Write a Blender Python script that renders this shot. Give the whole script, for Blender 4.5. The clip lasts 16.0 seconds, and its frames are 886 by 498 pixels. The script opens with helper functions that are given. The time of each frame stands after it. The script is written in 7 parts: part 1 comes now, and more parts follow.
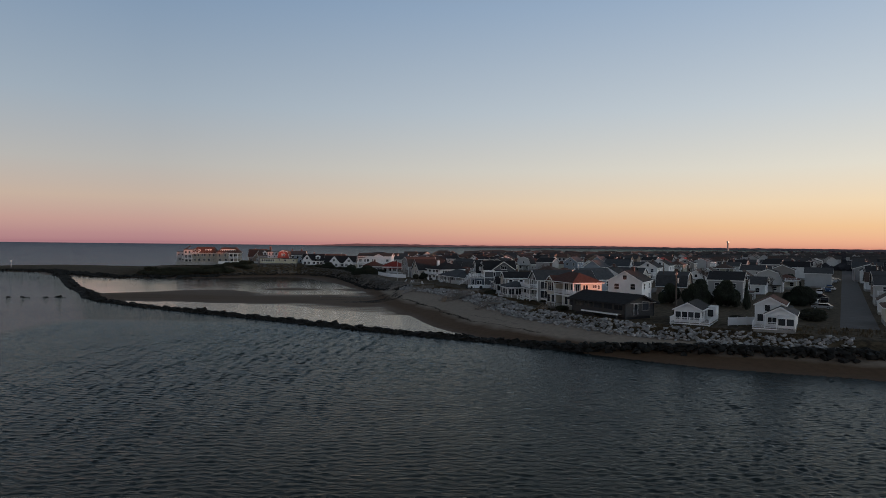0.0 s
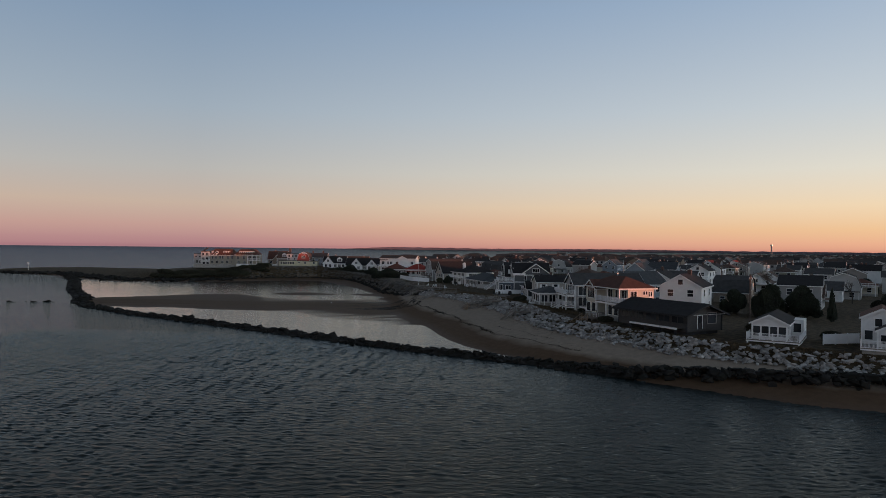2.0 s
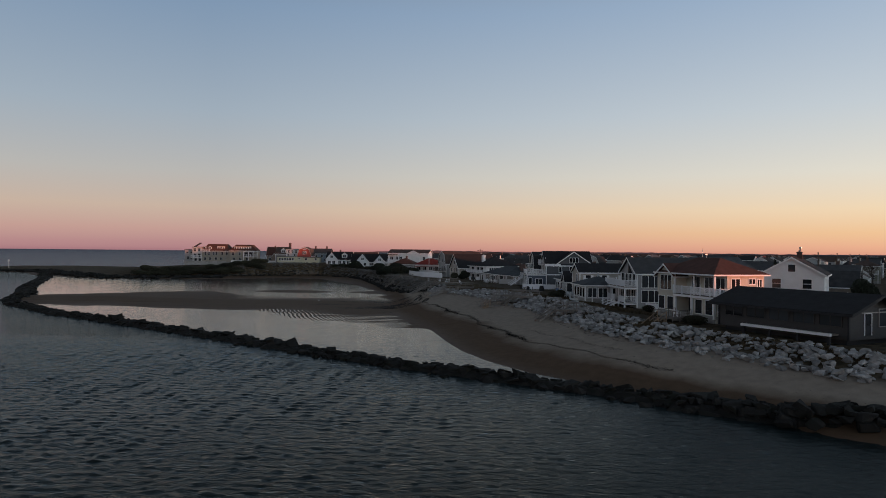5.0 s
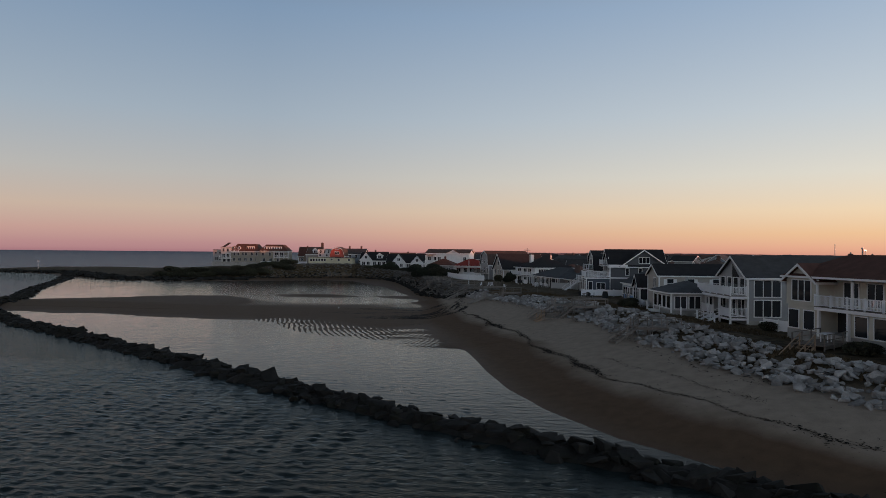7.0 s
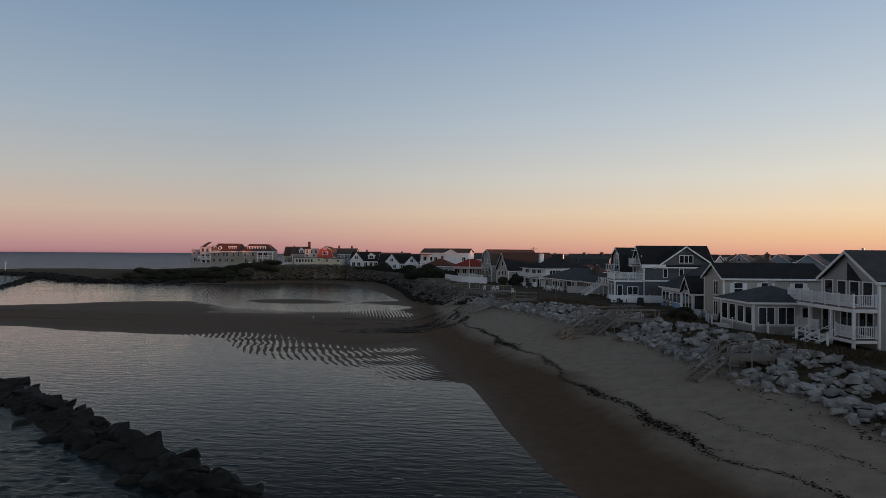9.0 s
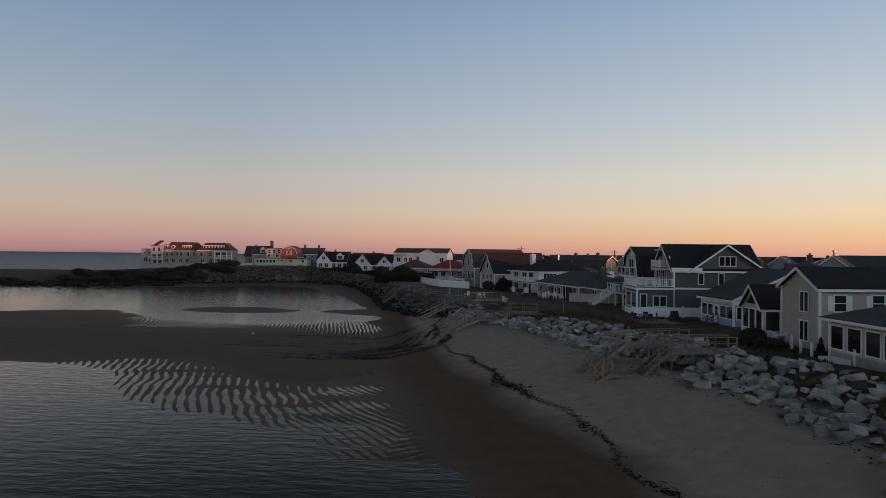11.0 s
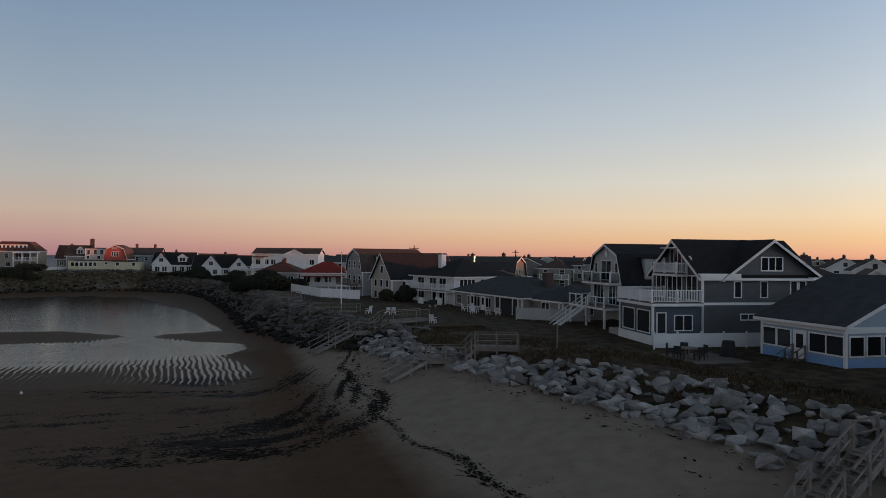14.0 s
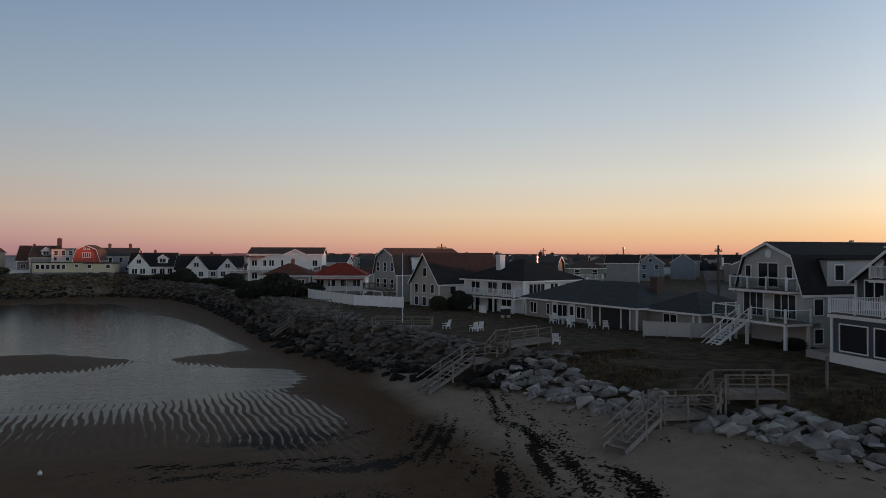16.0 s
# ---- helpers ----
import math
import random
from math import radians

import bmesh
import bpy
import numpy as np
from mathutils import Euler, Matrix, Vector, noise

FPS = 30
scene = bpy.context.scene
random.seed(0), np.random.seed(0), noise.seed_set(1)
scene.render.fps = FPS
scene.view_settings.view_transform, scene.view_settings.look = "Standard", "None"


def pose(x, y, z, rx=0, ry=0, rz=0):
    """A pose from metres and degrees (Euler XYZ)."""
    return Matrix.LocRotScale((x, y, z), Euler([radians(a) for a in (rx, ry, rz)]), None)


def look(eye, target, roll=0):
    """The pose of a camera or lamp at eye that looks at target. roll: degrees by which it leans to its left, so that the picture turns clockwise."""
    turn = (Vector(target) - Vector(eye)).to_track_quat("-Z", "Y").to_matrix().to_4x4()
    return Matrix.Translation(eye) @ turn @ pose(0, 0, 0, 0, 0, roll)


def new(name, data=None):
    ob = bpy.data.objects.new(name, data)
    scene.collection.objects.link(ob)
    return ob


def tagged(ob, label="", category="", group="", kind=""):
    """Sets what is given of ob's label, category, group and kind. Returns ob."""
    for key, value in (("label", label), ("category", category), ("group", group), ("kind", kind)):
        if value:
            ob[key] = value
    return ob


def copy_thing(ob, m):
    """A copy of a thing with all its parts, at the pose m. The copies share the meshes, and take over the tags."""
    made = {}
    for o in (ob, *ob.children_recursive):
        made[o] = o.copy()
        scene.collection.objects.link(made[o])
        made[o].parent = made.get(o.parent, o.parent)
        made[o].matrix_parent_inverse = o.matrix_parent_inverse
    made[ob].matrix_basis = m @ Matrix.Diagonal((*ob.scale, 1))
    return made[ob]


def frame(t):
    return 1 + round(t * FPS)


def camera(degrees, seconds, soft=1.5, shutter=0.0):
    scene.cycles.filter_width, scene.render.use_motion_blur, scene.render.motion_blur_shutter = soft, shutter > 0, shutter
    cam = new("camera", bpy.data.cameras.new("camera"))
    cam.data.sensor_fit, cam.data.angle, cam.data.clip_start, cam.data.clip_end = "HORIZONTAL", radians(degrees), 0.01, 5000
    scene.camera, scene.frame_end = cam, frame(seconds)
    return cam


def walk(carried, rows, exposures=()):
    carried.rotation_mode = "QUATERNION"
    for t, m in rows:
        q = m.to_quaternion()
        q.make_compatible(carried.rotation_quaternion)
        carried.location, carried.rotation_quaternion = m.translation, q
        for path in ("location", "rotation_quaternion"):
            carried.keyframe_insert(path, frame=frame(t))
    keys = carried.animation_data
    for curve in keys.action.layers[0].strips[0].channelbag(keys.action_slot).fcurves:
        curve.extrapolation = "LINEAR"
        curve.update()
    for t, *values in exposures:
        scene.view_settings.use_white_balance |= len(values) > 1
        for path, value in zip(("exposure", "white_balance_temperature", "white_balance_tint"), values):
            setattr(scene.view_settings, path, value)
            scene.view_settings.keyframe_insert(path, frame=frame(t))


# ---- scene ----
cam = camera(67.4, 16.0, soft=0.5)
PATH = [
    (0, (-0.412, -1.97, 18.068), (-0.413, 0.03, 18.053), 0.6),
    (0.5, (0.876, 4.231, 18.214), (0.837, 6.23, 18.197), 0.5),
    (1, (1.756, 10.129, 18.201), (1.671, 12.127, 18.184), 0.4),
    (1.5, (2.17, 15.925, 17.472), (2.07, 17.922, 17.464), 0.6),
    (2, (2.564, 21.834, 16.983), (2.459, 23.831, 16.978), 0.6),
    (2.5, (2.622, 27.736, 15.892), (2.519, 29.733, 15.889), 0.6),
    (3, (2.895, 33.649, 14.542), (2.792, 35.646, 14.543), 0.5),
    (5.5, (1.552, 66.836, 12.274), (1.333, 68.824, 12.282), 0.6),
    (6, (1.346, 73.066, 12.1), (1.057, 75.045, 12.108), 0.5),
    (6.5, (0.845, 79.16, 12.002), (0.55, 81.138, 12.01), 0.4),
    (7, (0.257, 85.255, 11.842), (-0.037, 87.233, 11.851), 0.5),
    (7.5, (-0.474, 90.958, 11.663), (-0.765, 92.936, 11.673), 0.5),
    (8, (-1.218, 97.101, 11.553), (-1.508, 99.08, 11.562), 0.4),
    (10.5, (-5.451, 124.978, 10.876), (-5.712, 126.961, 10.895), 0.8),
    (11, (-6.158, 131.166, 11.058), (-6.373, 133.155, 11.074), 0.6),
    (11.5, (-7.301, 136.725, 11.057), (-7.438, 138.72, 11.075), 0.5),
    (12, (-8.46, 142.027, 11.068), (-8.56, 144.024, 11.085), 0.5),
    (12.5, (-9.553, 147.361, 11.212), (-9.594, 149.361, 11.226), 0.3),
    (13, (-10.975, 152.414, 11.036), (-10.923, 154.413, 11.056), 0.5),
    (13.5, (-12.532, 157.32, 11.035), (-12.382, 159.314, 11.056), 0.5),
    (14, (-14.495, 162.027, 10.911), (-14.27, 164.014, 10.935), 0.5),
    (14.5, (-16.851, 166.734, 11.158), (-16.578, 168.715, 11.176), 0.3),
    (15, (-19.621, 171.171, 11.169), (-19.303, 173.145, 11.187), 0.3),
    (15.5, (-22.722, 175.275, 11.425), (-22.385, 177.246, 11.438), 0.2),
    (16, (-26.269, 179.342, 11.345), (-25.926, 181.313, 11.361), 0.1),
]
walk(cam, [(t, look(eye, target, roll)) for t, eye, target, roll in PATH], exposures=((0, -0.07), (8, -0.04), (11, -0.08), (16, -0.15)))

# ---- world and light ----
SUN_DIR = Vector((0.94, -0.34, 0.015)).normalized()
world = bpy.data.worlds.new("dusk_sky")
scene.world = world
world.use_nodes = True
wn, wl = world.node_tree.nodes, world.node_tree.links
wn.clear()


def wnode(kind, **inputs):
    n = wn.new(kind)
    for k, v in inputs.items():
        n.inputs[k].default_value = v
    return n


def ramp(node, stops):
    cr = node.color_ramp
    while len(cr.elements) < len(stops):
        cr.elements.new(0.5)
    for el, (p, c) in zip(cr.elements, stops):
        el.position, el.color = p, (*c, 1)


def srgb(r, g, b):
    return tuple((v / 255 / 12.92) if v < 10 else ((v / 255 + 0.055) / 1.055) ** 2.4 for v in (r, g, b))


tc = wnode("ShaderNodeTexCoord")
sep = wnode("ShaderNodeSeparateXYZ")
wl.new(tc.outputs["Generated"], sep.inputs[0])
# height above the horizon, spread so that the lowest degrees fill most of the ramp
up = wnode("ShaderNodeMath")
up.operation = "MAXIMUM"
up.inputs[1].default_value = 0.0
wl.new(sep.outputs[2], up.inputs[0])
root = wnode("ShaderNodeMath")
root.operation = "POWER"
root.inputs[1].default_value = 0.5
wl.new(up.outputs[0], root.inputs[0])
# stops sit at sqrt(sin(elevation))
cool = wnode("ShaderNodeValToRGB")
ramp(cool, [(0.0, srgb(171, 124, 130)), (0.10, srgb(185, 140, 140)), (0.17, srgb(199, 160, 150)), (0.245, srgb(203, 181, 164)),
            (0.33, srgb(187, 185, 181)), (0.44, srgb(162, 176, 189)), (0.58, srgb(129, 153, 180)), (0.75, srgb(76, 83, 94)), (1.0, srgb(38, 40, 44))])
warm = wnode("ShaderNodeValToRGB")
ramp(warm, [(0.0, srgb(228, 156, 129)), (0.10, srgb(251, 188, 146)), (0.17, srgb(255, 209, 154)), (0.245, srgb(255, 228, 188)),
            (0.33, srgb(239, 233, 217)), (0.44, srgb(209, 217, 222)), (0.58, srgb(169, 189, 212)), (0.75, srgb(128, 140, 156)), (1.0, srgb(42, 44, 48))])
wl.new(root.outputs[0], cool.inputs[0])
wl.new(root.outputs[0], warm.inputs[0])
# warmer towards the set sun
dot = wnode("ShaderNodeVectorMath")
dot.operation = "DOT_PRODUCT"
wl.new(tc.outputs["Generated"], dot.inputs[0])
dot.inputs[1].default_value = (0.93, 0.25, 0.0)
side = wnode("ShaderNodeMapRange")
side.inputs[1].default_value, side.inputs[2].default_value = -0.14, 0.9
wl.new(dot.outputs["Value"], side.inputs[0])
blend = wnode("ShaderNodeMixRGB")
wl.new(side.outputs[0], blend.inputs[0])
wl.new(cool.outputs[0], blend.inputs[1])
wl.new(warm.outputs[0], blend.inputs[2])
# the sky beyond the view, over the place where the sun goes down, is brighter
sunward = wnode("ShaderNodeVectorMath")
sunward.operation = "DOT_PRODUCT"
sunward.inputs[1].default_value = (0.87, -0.49, 0.0)
wl.new(tc.outputs["Generated"], sunward.inputs[0])
glow = wnode("ShaderNodeMapRange")
glow.interpolation_type = "SMOOTHSTEP"
glow.inputs[1].default_value, glow.inputs[2].default_value = 0.05, 1.0
glow.inputs[3].default_value, glow.inputs[4].default_value = 1.0, 2.3
wl.new(sunward.outputs["Value"], glow.inputs[0])
bg = wnode("ShaderNodeBackground", Strength=1.0)
wl.new(glow.outputs[0], bg.inputs[1])
wl.new(blend.outputs[0], bg.inputs[0])
wout = wn.new("ShaderNodeOutputWorld")
wl.new(bg.outputs[0], wout.inputs[0])

sun = new("sun", bpy.data.lights.new("sun", "SUN"))
sun.data.energy, sun.data.angle, sun.data.color = 3.6, radians(0.8), (1.0, 0.31, 0.17)
sun.matrix_world = look((0, 0, 60), tuple(Vector((0, 0, 60)) - SUN_DIR))

# ---- materials ----
def material(name, color, rough=0.7, metal=0.0, vary=0.18, scale=1.5, fine=25.0, bump=0.15, each=0.0, spec=0.5, bands=0.0, stain=None, stain_amount=0.5):
    """A surface with coarse and fine colour variation and fine relief; each: variation from object to object; bands: height of a board, in metres."""
    m = bpy.data.materials.new(name)
    m.use_nodes = True
    nt = m.node_tree
    n, l = nt.nodes, nt.links
    b = n["Principled BSDF"]
    b.inputs["Roughness"].default_value, b.inputs["Metallic"].default_value = rough, metal
    b.inputs["Specular IOR Level"].default_value = spec
    geo, tex = n.new("ShaderNodeNewGeometry"), n.new("ShaderNodeTexCoord")
    src = geo.outputs["Position"]
    big, small = n.new("ShaderNodeTexNoise"), n.new("ShaderNodeTexNoise")
    big.inputs["Scale"].default_value, small.inputs["Scale"].default_value = scale, fine
    big.inputs["Detail"].default_value, small.inputs["Detail"].default_value = 5, 3
    l.new(src, big.inputs["Vector"])
    l.new(src, small.inputs["Vector"])
    add = n.new("ShaderNodeMath")
    add.operation = "MULTIPLY_ADD"
    l.new(small.outputs["Fac"], add.inputs[0])
    add.inputs[1].default_value = 0.5
    l.new(big.outputs["Fac"], add.inputs[2])
    span = n.new("ShaderNodeMapRange")
    span.inputs[1].default_value, span.inputs[2].default_value = 0.45, 1.05
    span.inputs[3].default_value, span.inputs[4].default_value = 1 - vary, 1 + vary
    l.new(add.outputs[0], span.inputs[0])
    value = span.outputs[0]
    if each:
        info, spread, times = n.new("ShaderNodeObjectInfo"), n.new("ShaderNodeMapRange"), n.new("ShaderNodeMath")
        spread.inputs[3].default_value, spread.inputs[4].default_value = 1 - each, 1 + each
        times.operation = "MULTIPLY"
        l.new(info.outputs["Random"], spread.inputs[0])
        l.new(spread.outputs[0], times.inputs[0])
        l.new(value, times.inputs[1])
        isl, spread2, times2 = n.new("ShaderNodeNewGeometry"), n.new("ShaderNodeMapRange"), n.new("ShaderNodeMath")
        spread2.inputs[3].default_value, spread2.inputs[4].default_value = 1 - each, 1 + each
        times2.operation = "MULTIPLY"
        l.new(isl.outputs["Random Per Island"], spread2.inputs[0])
        l.new(spread2.outputs[0], times2.inputs[0])
        l.new(times.outputs[0], times2.inputs[1])
        value = times2.outputs[0]
    scaled = n.new("ShaderNodeVectorMath")
    scaled.operation = "SCALE"
    scaled.inputs[0].default_value = color
    l.new(value, scaled.inputs["Scale"])
    out = scaled.outputs[0]
    if stain:
        noise2, cut, mix = n.new("ShaderNodeTexNoise"), n.new("ShaderNodeMapRange"), n.new("ShaderNodeMixRGB")
        noise2.inputs["Scale"].default_value, noise2.inputs["Detail"].default_value = scale * 0.6, 8
        l.new(src, noise2.inputs["Vector"])
        cut.inputs[1].default_value, cut.inputs[2].default_value = 0.48, 0.68
        cut.inputs[4].default_value = stain_amount
        l.new(noise2.outputs["Fac"], cut.inputs[0])
        l.new(cut.outputs[0], mix.inputs[0])
        l.new(out, mix.inputs[1])
        mix.inputs[2].default_value = (*stain, 1)
        out = mix.outputs[0]
    l.new(out, b.inputs["Base Color"])
    relief = n.new("ShaderNodeBump")
    relief.inputs["Strength"].default_value, relief.inputs["Distance"].default_value = bump, 0.03
    height = add.outputs[0]
    if bands:
        cut, frac, mulz, plus = n.new("ShaderNodeSeparateXYZ"), n.new("ShaderNodeMath"), n.new("ShaderNodeMath"), n.new("ShaderNodeMath")
        l.new(geo.outputs["Position"], cut.inputs[0])
        mulz.operation, mulz.inputs[1].default_value = "MULTIPLY", 1 / bands
        l.new(cut.outputs[2], mulz.inputs[0])
        frac.operation = "FRACT"
        l.new(mulz.outputs[0], frac.inputs[0])
        plus.operation = "SUBTRACT"
        l.new(add.outputs[0], plus.inputs[0])
        l.new(frac.outputs[0], plus.inputs[1])
        height = plus.outputs[0]
    l.new(height, relief.inputs["Height"])
    l.new(relief.outputs[0], b.inputs["Normal"])
    return m


def siding(name, color, **kw):
    return material(name, color, rough=0.6, vary=0.1, scale=0.8, fine=9, bump=0.5, bands=0.14, **kw)


def shingle(name, color, **kw):
    return material(name, color, rough=0.9, vary=0.28, scale=1.2, fine=14, bump=0.5, bands=0.16, spec=0.2, **kw)


M_WHITE = siding("white_siding", (0.74, 0.74, 0.73))
M_CREAM = siding("cream_siding", (0.56, 0.52, 0.43))
M_GREY = siding("grey_siding", (0.30, 0.30, 0.30))
M_LTGREY = siding("light_grey_siding", (0.45, 0.45, 0.44))
M_BEIGE = siding("beige_siding", (0.42, 0.38, 0.33))
M_TAUPE = siding("taupe_siding", (0.27, 0.245, 0.225))
M_CHAR = siding("charcoal_siding", (0.075, 0.08, 0.088))
M_NAVY = siding("slate_blue_siding", (0.06, 0.075, 0.1))
M_BLACK = siding("black_stained_siding", (0.03, 0.027, 0.025))
M_BLUE = siding("pale_blue_siding", (0.33, 0.40, 0.48))
M_BLUE2 = siding("sky_blue_siding", (0.20, 0.36, 0.62))
M_RED = siding("barn_red_siding", (0.36, 0.07, 0.05))
M_CEDAR = shingle("cedar_shingle_wall", (0.24, 0.19, 0.15))
M_OLIVE = siding("olive_grey_siding", (0.24, 0.24, 0.19))
M_TRIM = material("white_trim_paint", (0.82, 0.82, 0.81), 0.5, vary=0.06, bump=0.05)
M_RAIL = material("white_vinyl_rail", (0.84, 0.85, 0.86), 0.4, vary=0.04, bump=0.03)
M_ROOF_BLACK = shingle("black_asphalt_shingle", (0.022, 0.022, 0.024))
M_ROOF_GREY = shingle("grey_asphalt_shingle", (0.06, 0.061, 0.063))
M_ROOF_SLATE = shingle("blue_grey_asphalt_shingle", (0.062, 0.069, 0.076))
M_ROOF_BROWN = shingle("brown_asphalt_shingle", (0.085, 0.06, 0.05))
M_ROOF_RED = shingle("red_asphalt_shingle", (0.19, 0.035, 0.028))
M_ROOF_RUST = shingle("rust_brown_shingle", (0.10, 0.048, 0.037))
M_BRICK = material("brick_chimney", (0.10, 0.062, 0.052), 0.9, vary=0.3, scale=4, fine=30, bump=0.6)
M_CONC = material("concrete_foundation", (0.32, 0.31, 0.29), 0.9, vary=0.2, stain=(0.15, 0.14, 0.13))
M_WOOD = material("weathered_deck_wood", (0.19, 0.165, 0.142), 0.85, vary=0.3, scale=2.5, fine=30, bump=0.4, each=0.28)
M_NEWWOOD = material("fresh_lumber", (0.27, 0.19, 0.125), 0.8, vary=0.2, scale=2.5, fine=30, bump=0.3, each=0.12)
M_PALEWOOD = material("bleached_lumber", (0.235, 0.215, 0.195), 0.85, vary=0.3, scale=2.5, fine=30, bump=0.3, each=0.15)
M_DOOR = material("painted_door", (0.30, 0.32, 0.33), 0.5, vary=0.08)
# near-black paint, used as well for the painted shade of recesses
M_DARK = material("dark_paint_and_shade", (0.02, 0.02, 0.022), 0.8, vary=0.2)
M_ROCK = material("granite_boulder", (0.275, 0.27, 0.26), 0.9, spec=0.25, vary=0.35, scale=1.3, fine=11, bump=1.0, each=0.42, stain=(0.13, 0.125, 0.12), stain_amount=0.7)
M_WEEDROCK = material("weed_covered_boulder", (0.015, 0.0145, 0.013), 0.85, spec=0.2, vary=0.5, scale=1.4, fine=10, bump=1.0, each=0.3, stain=(0.012, 0.013, 0.009), stain_amount=0.8)
M_COVE = material("grey_cove_boulder", (0.125, 0.118, 0.108), 0.9, vary=0.35, scale=0.9, fine=8, bump=0.9, each=0.3, stain=(0.06, 0.055, 0.045), stain_amount=0.8)
M_KELP = material("seaweed_wrack", (0.009, 0.0075, 0.006), 0.95, spec=0.08, vary=0.5, scale=3, fine=20, bump=0.8, each=0.3)
M_GRASS = material("dry_dune_grass", (0.12, 0.088, 0.052), 0.9, spec=0.15, vary=0.45, scale=0.5, fine=6, bump=0.2, each=0.35)
M_LEAF = material("evergreen_foliage", (0.022, 0.028, 0.016), 0.85, vary=0.4, scale=1.5, each=0.35, bump=0.3)
M_SHRUB = material("shrub_foliage", (0.035, 0.036, 0.02), 0.85, vary=0.4, scale=1.5, each=0.35, bump=0.3)
M_TWIG = material("bare_twigs", (0.07, 0.052, 0.042), 0.9, vary=0.3, each=0.2)
M_BARK = material("bark", (0.06, 0.05, 0.042), 0.9, vary=0.4, scale=6, bump=0.8)
M_POLE = material("creosoted_pole", (0.10, 0.075, 0.06), 0.9, vary=0.3, scale=4)
M_METAL = material("galvanised_metal", (0.42, 0.43, 0.44), 0.4, 0.9, vary=0.1)
M_ASPHALT = material("asphalt", (0.055, 0.055, 0.057), 0.9, vary=0.25, scale=0.6, fine=30, bump=0.2, stain=(0.035, 0.035, 0.036))
M_HAZE = material("distant_treeline", (0.05, 0.05, 0.055), 1.0, vary=0.25, scale=0.01, fine=0.1, bump=0.0, spec=0.0)
# wooded coast with distance haze mixed into its colour, paler and more purple
M_HAZED_COAST = material("far_coast_with_haze", (0.15, 0.135, 0.16), 1.0, vary=0.2, scale=0.004, fine=0.03, bump=0.0, spec=0.0)
M_FARWALL = material("distant_house_wall", (0.44, 0.43, 0.42), 0.8, vary=0.15, each=0.4, bump=0.1)
M_FARROOF = material("distant_house_roof", (0.075, 0.068, 0.065), 0.9, vary=0.2, each=0.45, bump=0.2)
M_HOTEL = siding("beige_hotel_siding", (0.27, 0.245, 0.2))
M_BLUEGREY = siding("blue_grey_siding", (0.24, 0.28, 0.32))
M_BUTTER = siding("pale_yellow_siding", (0.55, 0.52, 0.37))
M_PATIO = material("patio_pavers", (0.16, 0.14, 0.125), 0.9, vary=0.2, scale=2)
M_PLASTIC = material("white_resin", (0.72, 0.73, 0.75), 0.45, vary=0.05)
M_COVER = material("black_cover_fabric", (0.012, 0.012, 0.013), 0.7, vary=0.3, scale=3, bump=0.6)


def glass_material(name, color, rough):
    m = bpy.data.materials.new(name)
    m.use_nodes = True
    b = m.node_tree.nodes["Principled BSDF"]
    b.inputs["Base Color"].default_value = (*color, 1)
    b.inputs["Roughness"].default_value = rough
    b.inputs["IOR"].default_value = 1.5
    n, l = m.node_tree.nodes, m.node_tree.links
    info, spread, sc = n.new("ShaderNodeObjectInfo"), n.new("ShaderNodeMapRange"), n.new("ShaderNodeVectorMath")
    spread.inputs[3].default_value, spread.inputs[4].default_value = 0.4, 2.2
    l.new(info.outputs["Random"], spread.inputs[0])
    sc.operation = "SCALE"
    sc.inputs[0].default_value = color
    l.new(spread.outputs[0], sc.inputs["Scale"])
    l.new(sc.outputs[0], b.inputs["Base Color"])
    return m


M_GLASS = glass_material("dark_window_glass", (0.02, 0.022, 0.025), 0.04)
M_CLEAR = bpy.data.materials.new("deck_glass_panel")
M_CLEAR.use_nodes = True
clear = M_CLEAR.node_tree.nodes["Principled BSDF"]
clear.inputs["Base Color"].default_value = (0.86, 0.92, 0.92, 1)
clear.inputs["Roughness"].default_value, clear.inputs["IOR"].default_value, clear.inputs["Transmission Weight"].default_value = 0.02, 1.45, 1.0
CAR_PAINT = []
for car_name, car_color in (("silver_paint", (0.35, 0.36, 0.37)), ("black_paint", (0.02, 0.02, 0.022)), ("white_paint", (0.6, 0.6, 0.6)), ("blue_paint", (0.05, 0.09, 0.18))):
    CAR_PAINT.append(material(car_name, car_color, 0.25, 0.3, vary=0.03, bump=0.0))
M_TYRE = material("tyre_rubber", (0.02, 0.02, 0.02), 0.9)


